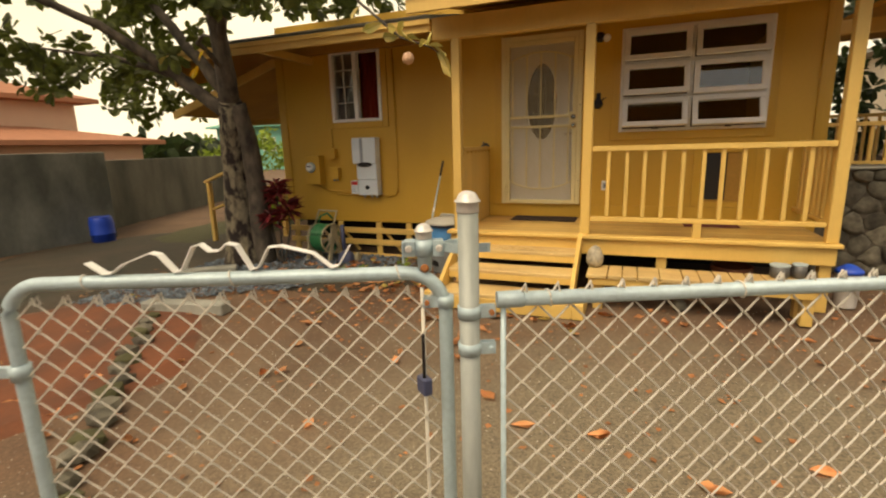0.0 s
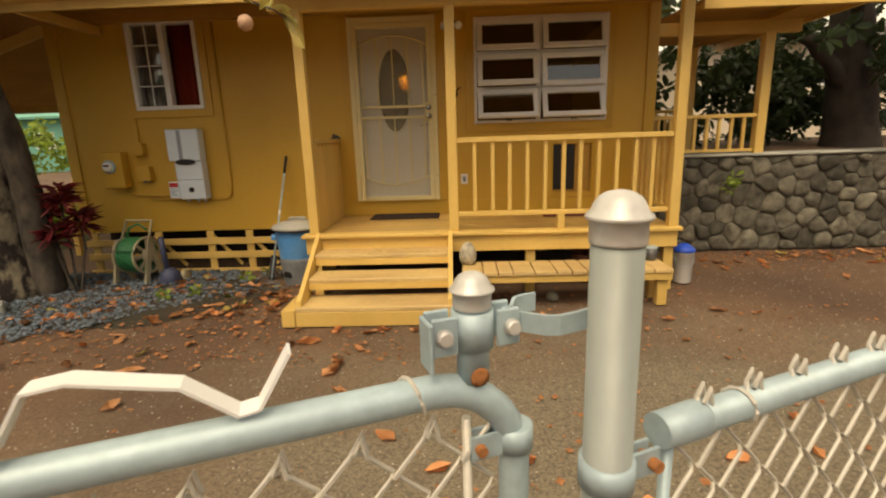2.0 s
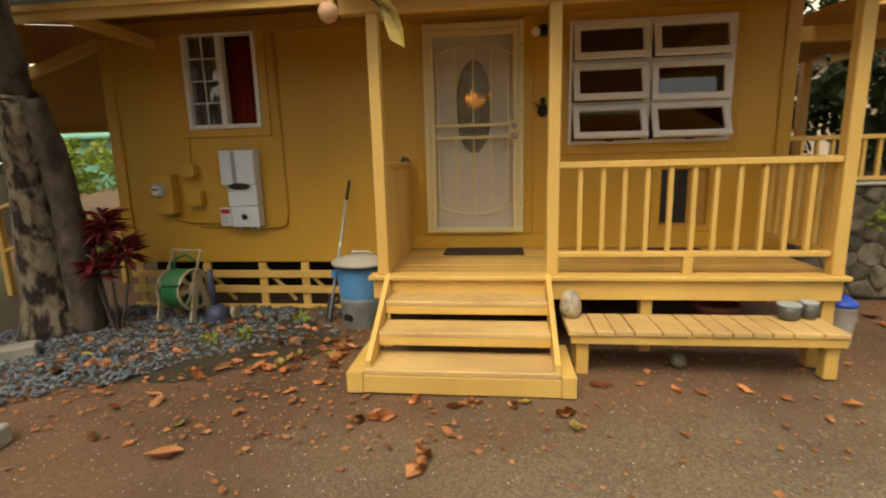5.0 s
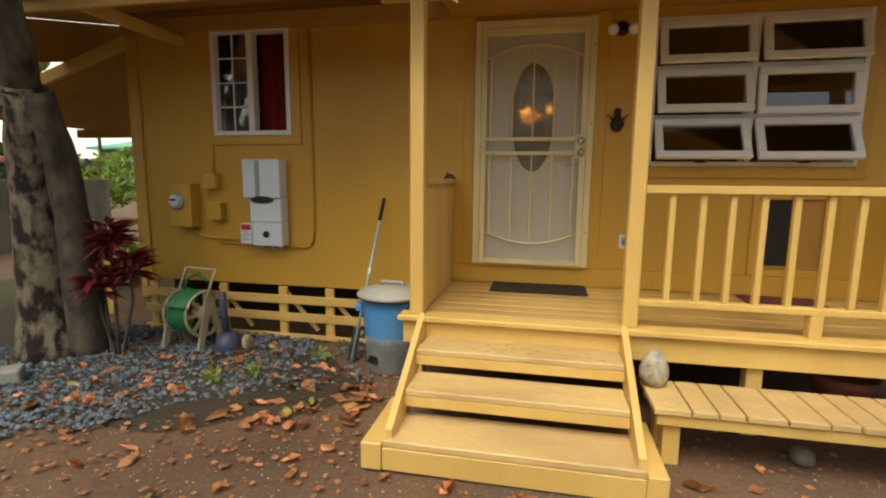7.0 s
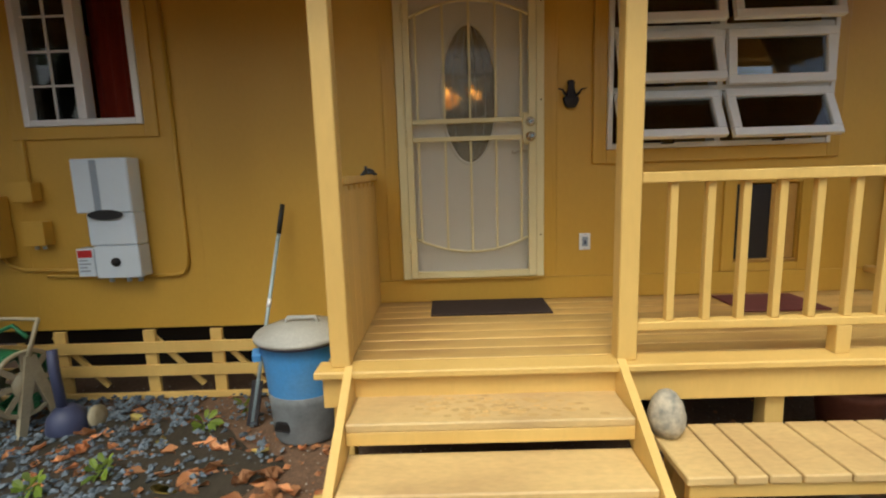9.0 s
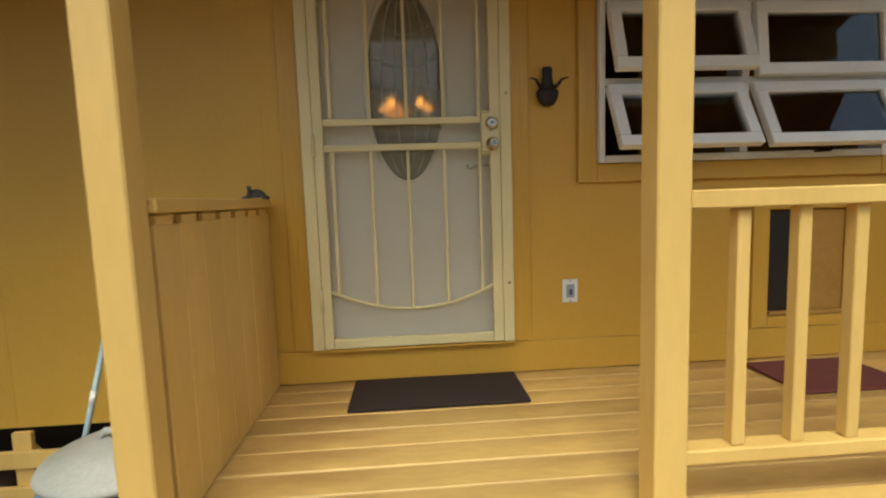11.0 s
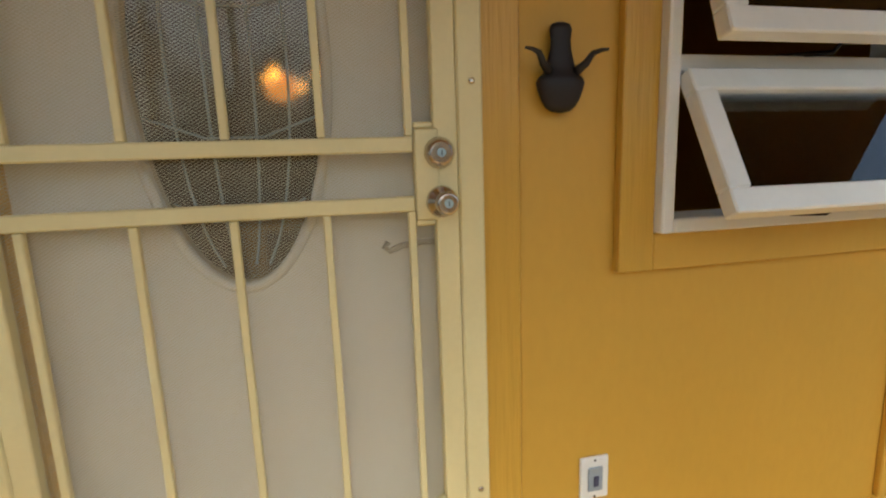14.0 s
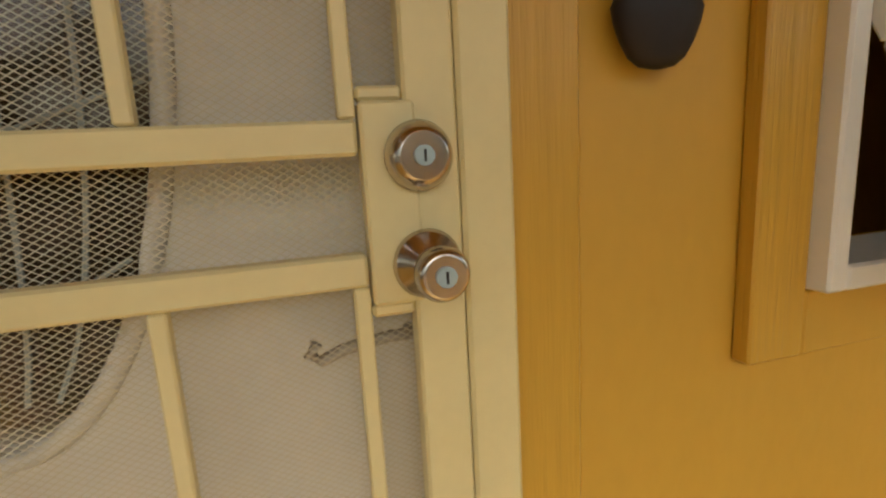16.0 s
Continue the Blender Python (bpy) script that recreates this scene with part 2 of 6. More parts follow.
UNITWHITE = material("inverter_enamel", (0.66, 0.74, 0.79), (0.56, 0.63, 0.67), 0.35, scale=3, mix=0.4, grain=60, bump=0.01, tone=0.02)
UNITGREY = plain("inverter_stripe", (0.28, 0.33, 0.38), 0.4)
CLEAR = glass("window_glass", (0.86, 0.88, 0.87))
# Room surfaces coloured dark so the inside looks unlit through the panes.
INROOM = material("dim_room_colour", (0.09, 0.055, 0.04), (0.06, 0.035, 0.03), 0.8, scale=2)
CURTAIN = material("lace_curtain", (0.90, 0.80, 0.78), (0.68, 0.56, 0.56), 0.9, scale=14, mix=0.9, grain=50, bump=0.3, stretch=(3, 1, 0.5))
DRAPE = material("dark_red_drape", (0.52, 0.06, 0.025), (0.28, 0.03, 0.015), 0.9, scale=4, stretch=(4, 1, 0.3))
HOSE = plain("green_hose", (0.02, 0.16, 0.06), 0.45)
BEIGE = material("beige_plastic", (0.42, 0.37, 0.24), (0.30, 0.26, 0.17), 0.55, scale=8, grain=60)
NAVY = plain("navy_plastic", (0.05, 0.06, 0.12), 0.5)
LABELRED = plain("label_red", (0.50, 0.02, 0.02), 0.5)
TIN = material("corrugated_iron", (0.40, 0.39, 0.36), (0.25, 0.22, 0.19), 0.5, 0.5, scale=2, grain=40)
ROOFTILE = material("terracotta_roof", (0.36, 0.15, 0.08), (0.26, 0.11, 0.06), 0.85, scale=3, grain=25, bump=0.4)
PINKWALL = material("pink_render", (0.58, 0.38, 0.28), (0.50, 0.32, 0.24), 0.8, scale=1)
PALEWALL = material("pale_render", (0.62, 0.54, 0.42), (0.54, 0.46, 0.36), 0.8, scale=1)
GREENWALL = material("green_render", (0.16, 0.42, 0.33), (0.12, 0.34, 0.27), 0.8, scale=1)
GREYROOF = material("grey_roof", (0.30, 0.30, 0.28), (0.22, 0.22, 0.20), 0.8, scale=3)
DARKPANE = plain("dark_pane", (0.02, 0.025, 0.03), 0.08)
MOSS = material("moss", (0.070, 0.070, 0.028), (0.045, 0.040, 0.02), 0.95, scale=8, grain=60, bump=0.8)
PEBBLEPAINT = material("carved_stone", (0.48, 0.42, 0.31), (0.20, 0.20, 0.17), 0.8, scale=26, mix=0.95, grain=60, bump=0.5)
POTCLAY = material("terracotta_pot", (0.26, 0.09, 0.05), (0.16, 0.06, 0.04), 0.8, scale=6)
PEWTER = plain("grey_pot", (0.10, 0.10, 0.10), 0.45, 0.3)
FLOORING = material("interior_floor", (0.16, 0.10, 0.06), (0.10, 0.06, 0.035), 0.5, scale=3)


# ---- mesh helpers ----
def box(bm, x0, x1, y0, y1, z0, z1, bevel=0.0, m=None):
    mid = Matrix.LocRotScale(((x0 + x1) / 2, (y0 + y1) / 2, (z0 + z1) / 2), None, (abs(x1 - x0), abs(y1 - y0), abs(z1 - z0)))
    r = bmesh.ops.create_cube(bm, size=1, matrix=(m @ mid) if m else mid)
    if bevel:
        es = list({e for v in r["verts"] for e in v.link_edges})
        bmesh.ops.bevel(bm, geom=es, offset=bevel, segments=1, affect="EDGES", profile=0.5)
    return bm


def boxes(*specs, bevel=0.003):
    bm = bmesh.new()
    for s in specs:
        box(bm, *s, bevel=bevel)
    return bm


def tube(bm, pts, r, sides=8, caps=True, radii=None):
    """Round bar along points; radii: one radius for each point."""
    pts = [Vector(p) for p in pts]
    rings, up = [], Vector((0, 0, 1))
    for i, p in enumerate(pts):
        d = (pts[min(i + 1, len(pts) - 1)] - pts[max(i - 1, 0)]).normalized()
        a = d.cross(up if abs(d.z) < 0.95 else Vector((0, 1, 0))).normalized()
        b = d.cross(a)
        rr = radii[i] if radii else r
        rings.append([bm.verts.new(p + rr * (math.cos(t) * a + math.sin(t) * b)) for t in (2 * math.pi * k / sides for k in range(sides))])
    for q, w in zip(rings, rings[1:]):
        for k in range(sides):
            f = bm.faces.new((q[k], q[(k + 1) % sides], w[(k + 1) % sides], w[k]))
            f.smooth = sides > 5
    if caps:
        bm.faces.new(rings[0][::-1]); bm.faces.new(rings[-1])
    return bm


def turned(bm, x, y, profile, sides=24, m=None):
    """Solid of revolution round the upright through x, y: profile of (radius, z)."""
    rings = []
    for r, z in profile:
        ring = []
        for k in range(sides):
            a = 2 * math.pi * k / sides
            v = Vector((x + r * math.cos(a), y + r * math.sin(a), z))
            ring.append(bm.verts.new(m @ v if m else v))
        rings.append(ring)
    for q, w in zip(rings, rings[1:]):
        for k in range(sides):
            bm.faces.new((q[k], q[(k + 1) % sides], w[(k + 1) % sides], w[k])).smooth = True
    bm.faces.new(rings[0][::-1]); bm.faces.new(rings[-1])
    return bm


def prism(bm, pts, depth, m=None):
    """Outline (x, z) pushed along y by depth."""
    a = [bm.verts.new(m @ Vector((x, 0, z)) if m else (x, 0, z)) for x, z in pts]
    b = [bm.verts.new(m @ Vector((x, depth, z)) if m else (x, depth, z)) for x, z in pts]
    n = len(pts)
    bm.faces.new(a); bm.faces.new(b[::-1])
    for i in range(n):
        bm.faces.new((a[(i + 1) % n], a[i], b[i], b[(i + 1) % n]))
    return bm


def mesh_of(name, bm, mat):
    bmesh.ops.recalc_face_normals(bm, faces=bm.faces)
    me = bpy.data.meshes.new(name)
    bm.to_mesh(me); bm.free()
    me.materials.append(mat)
    return me


def part(name, bm, mat, parent, label=""):
    ob = new(name, mesh_of(name, bm, mat))
    ob.parent = parent
    bpy.context.view_layer.update() if parent.parent else None
    top = parent.matrix_basis if not parent.parent else Matrix.Identity(4)
    ob.matrix_parent_inverse = (parent.parent.matrix_basis @ parent.matrix_parent_inverse @ parent.matrix_basis if parent.parent else top).inverted()
    return tagged(ob, label)


def thing(name, at, label, category, group="", kind=""):
    ob = new(name)
    ob.empty_display_size = 0.1
    ob.matrix_basis = Matrix.Translation(at)
    return tagged(ob, label, category, group, kind)


def solid(name, bm, mat, label, category, kind="", group=""):
    return tagged(new(name, mesh_of(name, bm, mat)), label, category, group, kind)


def raw(name, verts, faces, mat, parent=None):
    me = bpy.data.meshes.new(name)
    me.from_pydata(verts, [], faces)
    me.materials.append(mat)
    me.update()
    ob = new(name, me)
    if parent:
        ob.parent = parent
        ob.matrix_parent_inverse = parent.matrix_basis.inverted()
    return ob


def panel(x0, x1, z0, z1, y0, y1, holes):
    """An upright slab between y0 and y1 with rectangular holes (x0, x1, z0, z1) through it."""
    bm = bmesh.new()
    xs = sorted({x0, x1, *(h[0] for h in holes), *(h[1] for h in holes)})
    zs = sorted({z0, z1, *(h[2] for h in holes), *(h[3] for h in holes)})
    full = lambda i, k: 0 <= i < len(xs) - 1 and 0 <= k < len(zs) - 1 and not any(
        h[0] <= (xs[i] + xs[i + 1]) / 2 <= h[1] and h[2] <= (zs[k] + zs[k + 1]) / 2 <= h[3] for h in holes)
    quad = lambda *p: bm.faces.new([bm.verts.new(q) for q in p])
    for i in range(len(xs) - 1):
        for k in range(len(zs) - 1):
            if not full(i, k):
                continue
            a, b, c, d = xs[i], xs[i + 1], zs[k], zs[k + 1]
            quad((a, y0, c), (b, y0, c), (b, y0, d), (a, y0, d))
            quad((b, y1, c), (a, y1, c), (a, y1, d), (b, y1, d))
            if not full(i - 1, k): quad((a, y1, c), (a, y0, c), (a, y0, d), (a, y1, d))
            if not full(i + 1, k): quad((b, y0, c), (b, y1, c), (b, y1, d), (b, y0, d))
            if not full(i, k - 1): quad((a, y1, c), (b, y1, c), (b, y0, c), (a, y0, c))
            if not full(i, k + 1): quad((a, y0, d), (b, y0, d), (b, y1, d), (a, y1, d))
    bmesh.ops.remove_doubles(bm, verts=bm.verts, dist=1e-5)
    return bm


def slab(bm, corners, thick):
    """A sloping sheet: four top corners and its thickness downwards."""
    t = [bm.verts.new(c) for c in corners]
    b = [bm.verts.new((c[0], c[1], c[2] - thick)) for c in corners]
    bm.faces.new(t); bm.faces.new(b[::-1])
    for i in range(4):
        bm.faces.new((t[(i + 1) % 4], t[i], b[i], b[(i + 1) % 4]))
    return bm


def corrugated(bm, x0, x1, y0, z0, y1, z1, pitch=0.076, amp=0.011):
    """Corrugated sheet whose waves run up the slope from (y0, z0) to (y1, z1)."""
    n = int((x1 - x0) / pitch * 6)
    a, b = [], []
    for i in range(n + 1):
        x = x0 + (x1 - x0) * i / n
        w = amp * math.sin(2 * math.pi * x / pitch)
        a.append(bm.verts.new((x, y0, z0 + w))); b.append(bm.verts.new((x, y1, z1 + w)))
    for i in range(n):
        bm.faces.new((a[i], a[i + 1], b[i + 1], b[i])).smooth = True
    r = bmesh.ops.solidify(bm, geom=bm.faces[:], thickness=0.003)
    return bm


rnd = random.Random(7)

# ---- ground ----
def ground_sheet():
    n, verts, faces = 90, [], []
    xs = [-400, -120, -50, -25] + [-16 + 0.26 * i for i in range(110)] + [25, 50, 120, 400]
    ys = [-400, -80, -25, -8] + [-3 + 0.2 * i for i in range(90)] + [22, 40, 80, 160, 400]
    for y in ys:
        for x in xs:
            near = max(0.0, 1 - max(abs(x) - 12, 0) / 6) if -3 < y < 15 else 0
            z = 0.012 * noise.noise((x * 1.7, y * 1.7, 0)) + 0.02 * noise.noise((x * 0.4, y * 0.4, 3))
            verts.append((x, y, z * near - 0.012))
    w = len(xs)
    for j in range(len(ys) - 1):
        for i in range(w - 1):
            faces.append((j * w + i, j * w + i + 1, (j + 1) * w + i + 1, (j + 1) * w + i))
    ob = raw("ground", verts, faces, GROUND)
    for p in ob.data.polygons:
        p.use_smooth = True
    return tagged(ob, "brown packed dirt and worn asphalt yard ground", "ground", kind="structure")


ground_sheet()


def patch(name, cx, cy, rx, ry, mat, label, z=0.006, seed=0, turn=0.0):
    """A thin uneven-edged layer on the ground."""
    n, verts = 40, [(cx, cy, z + 0.012)]
    for ring in (0.5, 0.85, 1.0):
        for k in range(n):
            a = 2 * math.pi * k / n
            r = ring * (1 + 0.22 * noise.noise((math.cos(a) * 2, math.sin(a) * 2, seed)))
            u, v = rx * r * math.cos(a), ry * r * math.sin(a)
            x, y = cx + u * math.cos(turn) - v * math.sin(turn), cy + u * math.sin(turn) + v * math.cos(turn)
            verts.append((x, y, (z + 0.010 if ring < 1 else -0.03) + 0.008 * noise.noise((x * 3, y * 3, 1))))
    faces = [(0, 1 + k, 1 + (k + 1) % n) for k in range(n)]
    for q in range(2):
        faces += [(1 + q * n + k, 1 + (q + 1) * n + k, 1 + (q + 1) * n + (k + 1) % n, 1 + q * n + (k + 1) % n) for k in range(n)]
    return tagged(raw(name, verts, faces, mat), label, "soil", kind="structure")


patch("ground_red_soil", -3.75, 1.7, 1.5, 1.9, REDDIRT, "bare red soil beside the gate", seed=2)
patch("ground_moss", -6.9, 7.6, 1.2, 2.0, MOSS, "mossy green ground along the side of the house", seed=4)
patch("ground_damp_soil", -6.6, 4.6, 2.1, 3.0, DAMP, "damp dark soil along the boundary wall", z=0.004, seed=9)
patch("ground_gravel_bed", -2.9, 4.95, 1.55, 0.8, DAMP, "dark soil under a gravel bed", seed=6)

# ---- house shell ----
WX0, WX1, WY, WT = -4.2, 2.62, 6.02, 3.3
HOLES = [(-0.70, 0.11, 0.80, 2.79), (-3.27, -2.51, 1.945, 2.865), (0.63, 2.04, 1.68, 2.75), (1.50, 1.93, 0.86, 1.40)]
solid("wall_front", panel(WX0, WX1, 0.50, WT, WY, WY + 0.12, HOLES), WALL, "mustard yellow painted plywood front wall", "wall", "structure")
solid("wall_left_side", boxes((WX0, WX0 + 0.12, WY + 0.125, 11.0, 0.5, WT), bevel=0), WALL, "mustard yellow painted side wall", "wall", "structure")
solid("wall_right_side", boxes((WX1 - 0.12, WX1, WY + 0.125, 11.0, 0.5, WT), bevel=0), WALL, "mustard yellow painted side wall", "wall", "structure")
solid("wall_back", boxes((WX0, WX1, 11.005, 11.12, 0.5, WT), bevel=0), WALL, "mustard yellow painted back wall", "wall", "structure")
solid("wall_partition", boxes((-1.6, -1.5, WY + 0.13, 10.99, 0.72, 3.0), bevel=0), INROOM, "brown interior partition coloured dark for a dim room", "wall", "structure")
solid("floor_inside", boxes((WX0 + 0.13, WX1 - 0.13, WY + 0.13, 10.99, 0.62, 0.70), bevel=0), FLOORING, "dark timber floor indoors", "floor", "structure")
solid("ceiling_inside", boxes((WX0 + 0.13, WX1 - 0.13, WY + 0.13, 10.99, 3.02, 3.1), bevel=0), INROOM, "interior ceiling coloured dark for a dim room", "ceiling", "structure")
solid("wall_inside_back", boxes((WX0 + 0.13, WX1 - 0.13, 9.5, 9.58, 0.71, 3.0), bevel=0), INROOM, "brown interior wall coloured dark for a dim room", "wall", "structure")

# grooves, corner boards and flat trims on the front wall
battens = thing("trim_front", (-1, WY, 0.5), "flat painted boards trimming the front wall", "trim", kind="structure")
for x0, x1, z0, z1, d in [(-4.225, -4.10, 0.50, 2.86, 0.025), (0.182, 0.272, 0.80, 2.86, 0.022), (-0.885, -0.795, 0.80, 2.86, 0.022),
                          (-1.0, 2.60, 0.64, 0.795, 0.018), (0.51, 0.60, 1.566, 2.86, 0.028), (2.065, 2.15, 1.566, 2.86, 0.028), (0.60, 2.065, 1.566, 1.654, 0.028),
                          (0.60, 2.065, 2.775, 2.86, 0.028), (2.50, 2.62, 0.80, 2.86, 0.02),
                          (-3.39, -3.29, 1.84, 2.95, 0.022), (-2.49, -2.40, 1.84, 2.95, 0.022), (-3.29, -2.49, 1.84, 1.92, 0.022),
                          (1.41, 1.495, 0.80, 1.468, 0.02), (1.935, 2.02, 0.80, 1.468, 0.02), (1.495, 1.935, 1.405, 1.468, 0.02), (1.495, 1.935, 0.80, 0.855, 0.02)]:
    part("board", boxes((x0, x1, WY - d, WY - 0.0005, z0, z1)), CASING if z1 - z0 > x1 - x0 else WALL, battens)
grooves = bmesh.new()
x = -3.42
while x < 2.5:
    if not (-0.9 < x < 0.28):
        for a, b in [(0.50, 2.86)]:
            if -3.40 < x < -2.40:
                box(grooves, x, x + 0.006, WY - 0.0012, WY + 0.001, 0.50, 1.84)
            elif 0.5 < x < 2.16:
                if not 1.36 < x < 2.05:
                    box(grooves, x, x + 0.006, WY - 0.0012, WY + 0.001, 0.80, 1.56)
            else:
                box(grooves, x, x + 0.006, WY - 0.0012, WY + 0.001, 0.50 if x < -1 else 0.80, 2.86)
    x += 1.22
part("seam", grooves, WALL, battens)

# lattice skirt under the left wall
skirt = thing("lattice_skirt", (-2.6, 5.97, 0), "yellow painted timber lattice skirt closing the crawl space", "lattice")
for z0, z1 in [(0.34, 0.42), (0.17, 0.25), (0.0, 0.045)]:
    part("rail", boxes((-4.15, -1.12, 5.93, 5.955, z0, z1)), TRIM, skirt)
for x in (-4.1, -3.3, -2.66, -2.18, -1.72, -1.2):
    part("upright", boxes((x, x + 0.085, 5.957, 5.985, 0.0, 0.50)), TRIM, skirt)
for x in (-3.15, -2.45, -2.0, -1.6):
    bm = bmesh.new()
    box(bm, -0.02, 0.02, 0, 0.018, -0.26, 0.26, m=pose(x, 5.988, 0.27, 0, -42, 0))
    part("brace", bm, TRIM, skirt)
# Sheet and beam coloured near black to paint the shade behind the lattice.
solid("crawl_space_backing", boxes((-4.1, 2.4, 6.6, 6.68, 0, 0.5), bevel=0), SHADOW, "dark sheet painting the shade under the house", "wall", "structure")
solid("floor_joist", boxes((-4.15, 2.5, 6.35, 6.45, 0.30, 0.4985), bevel=0), SHADOW, "timber beam under the house floor, coloured as shade", "beam", "structure")

# ---- roofs ----
roof = thing("roof_left", (-2.9, 5.0, 2.9), "corrugated iron roof with yellow painted fascia", "roof", kind="structure")
bm = bmesh.new(); corrugated(bm, -5.1, -1.30, 4.88, 2.90, 11.3, 4.35); part("sheet", bm, TIN, roof)
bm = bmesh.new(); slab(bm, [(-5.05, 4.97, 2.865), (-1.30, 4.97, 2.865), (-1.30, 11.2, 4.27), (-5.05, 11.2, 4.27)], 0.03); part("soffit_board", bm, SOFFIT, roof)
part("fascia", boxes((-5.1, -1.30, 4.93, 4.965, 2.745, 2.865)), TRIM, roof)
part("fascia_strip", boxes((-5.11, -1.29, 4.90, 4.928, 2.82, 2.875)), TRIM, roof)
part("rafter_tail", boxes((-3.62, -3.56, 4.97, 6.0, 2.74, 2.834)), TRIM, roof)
# Added dark board that closes the bright sky gap over the lean-to.
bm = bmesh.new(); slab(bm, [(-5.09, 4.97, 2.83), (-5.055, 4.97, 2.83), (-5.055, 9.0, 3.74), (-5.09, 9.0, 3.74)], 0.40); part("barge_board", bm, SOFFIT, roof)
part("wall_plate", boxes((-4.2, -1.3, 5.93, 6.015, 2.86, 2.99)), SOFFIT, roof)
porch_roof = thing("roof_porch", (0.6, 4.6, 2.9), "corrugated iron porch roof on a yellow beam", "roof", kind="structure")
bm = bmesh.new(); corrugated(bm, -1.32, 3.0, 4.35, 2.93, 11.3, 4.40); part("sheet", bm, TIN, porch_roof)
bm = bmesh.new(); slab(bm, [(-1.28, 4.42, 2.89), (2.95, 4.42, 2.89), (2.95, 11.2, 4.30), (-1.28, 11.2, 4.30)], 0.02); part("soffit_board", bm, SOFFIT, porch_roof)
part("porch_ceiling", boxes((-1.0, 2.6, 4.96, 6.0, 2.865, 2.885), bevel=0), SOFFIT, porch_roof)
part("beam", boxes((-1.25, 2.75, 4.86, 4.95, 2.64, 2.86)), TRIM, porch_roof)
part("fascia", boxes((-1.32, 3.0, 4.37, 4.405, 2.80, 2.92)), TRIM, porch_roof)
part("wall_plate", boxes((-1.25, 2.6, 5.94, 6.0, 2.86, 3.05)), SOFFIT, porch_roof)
lean = thing("roof_lean_to", (-5.3, 7, 2.3), "low brown lean-to roof at the side of the house", "roof", kind="structure")
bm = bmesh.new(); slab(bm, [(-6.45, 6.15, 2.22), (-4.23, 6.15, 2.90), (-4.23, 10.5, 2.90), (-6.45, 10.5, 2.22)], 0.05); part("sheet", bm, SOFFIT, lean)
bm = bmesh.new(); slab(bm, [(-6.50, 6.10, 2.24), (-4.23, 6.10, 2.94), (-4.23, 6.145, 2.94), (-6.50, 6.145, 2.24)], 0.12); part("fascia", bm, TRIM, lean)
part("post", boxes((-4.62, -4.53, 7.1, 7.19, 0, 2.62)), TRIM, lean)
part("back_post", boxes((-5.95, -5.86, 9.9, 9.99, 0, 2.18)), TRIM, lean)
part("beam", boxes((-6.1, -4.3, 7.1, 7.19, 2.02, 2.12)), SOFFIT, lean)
side_stair = thing("side_stair_rail", (-5.2, 7.6, 0), "yellow timber handrail of steps at the side of the house", "handrail")
for x, z in ((-5.9, 0.72), (-5.2, 0.95), (-4.55, 1.15)):
    part("post", boxes((x, x + 0.08, 7.0, 7.08, 0, z)), TRIM, side_stair)
bm = bmesh.new(); box(bm, -0.8, 0.8, 0, 0.09, -0.03, 0.03, bevel=0.003, m=pose(-5.2, 6.96, 0.98, 0, -17, 0)); part("top_rail", bm, TRIM, side_stair)

# ---- porch deck ----
DZ = 0.635
deck = thing("porch_deck", (0.7, 5.4, 0), "yellow painted timber porch deck with worn boards", "deck", kind="structure")
part("front_fascia", boxes((-1.09, 2.46, 4.845, 4.885, 0.44, 0.598)), TRIM, deck)
part("side_fascia", boxes((-1.09, -1.05, 4.886, 6.0, 0.44, 0.598)), TRIM, deck)
part("side_fascia", boxes((2.42, 2.46, 4.886, 6.0, 0.44, 0.598)), TRIM, deck)
part("edge_board", boxes((-1.12, 2.49, 4.80, 4.945, 0.600, 0.636), bevel=0.006), TRIM, deck)
y = 4.949
# Pale sheet just below the board tops, so the joints read as pale lines.
part("joint_filler", boxes((-1.085, 2.455, 4.95, 5.995, 0.600, 0.6315), bevel=0), TREAD, deck, "pale sheet showing between the boards")
bmb = boxes((-1.085, 2.455, 0, 0.131, 0.0, 0.034), bevel=0.004)
board_mesh = mesh_of("deck_board", bmb, DECK)
while y < 5.99:
    ob = new("deck_board", board_mesh)
    ob.location = (0, y, 0.601 + rnd.uniform(-0.0015, 0.0015))
    ob.parent = deck
    ob.matrix_parent_inverse = deck.matrix_basis.inverted()
    y += 0.1375
for x, y in ((-1.06, 4.9), (1.04, 4.89), (2.36, 4.89)):
    part("support_post", boxes((x, x + 0.09, y, y + 0.09, 0, 0.44)), TRIM, deck)
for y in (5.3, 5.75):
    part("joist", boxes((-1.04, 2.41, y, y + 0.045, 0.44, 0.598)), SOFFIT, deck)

def porch_post(x):
    p = thing("porch_post", (x, 4.9, DZ), "yellow painted square timber porch post", "post", "porch posts")
    part("shaft", boxes((x - 0.0455, x + 0.0455, 4.855, 4.946, DZ + 0.003, 2.638), bevel=0.005), TRIM, p)
    return p


for x in (-1.002, 0.352, 2.42):
    porch_post(x)

rail = thing("porch_railing", (1.38, 4.9, DZ), "yellow painted timber porch railing with square balusters", "railing")
part("top_rail", boxes((0.398, 2.367, 4.86, 4.945, 1.462, 1.510), bevel=0.004), TRIM, rail)
part("bottom_rail", boxes((0.398, 2.367, 4.872, 4.935, 0.775, 0.815), bevel=0.004), TRIM, rail)
part("foot", boxes((1.335, 1.405, 4.872, 4.935, DZ + 0.003, 0.774)), TRIM, rail)
bal = mesh_of("baluster", boxes((-0.018, 0.018, -0.019, 0.019, 0.8165, 1.461), bevel=0.003), TRIM)
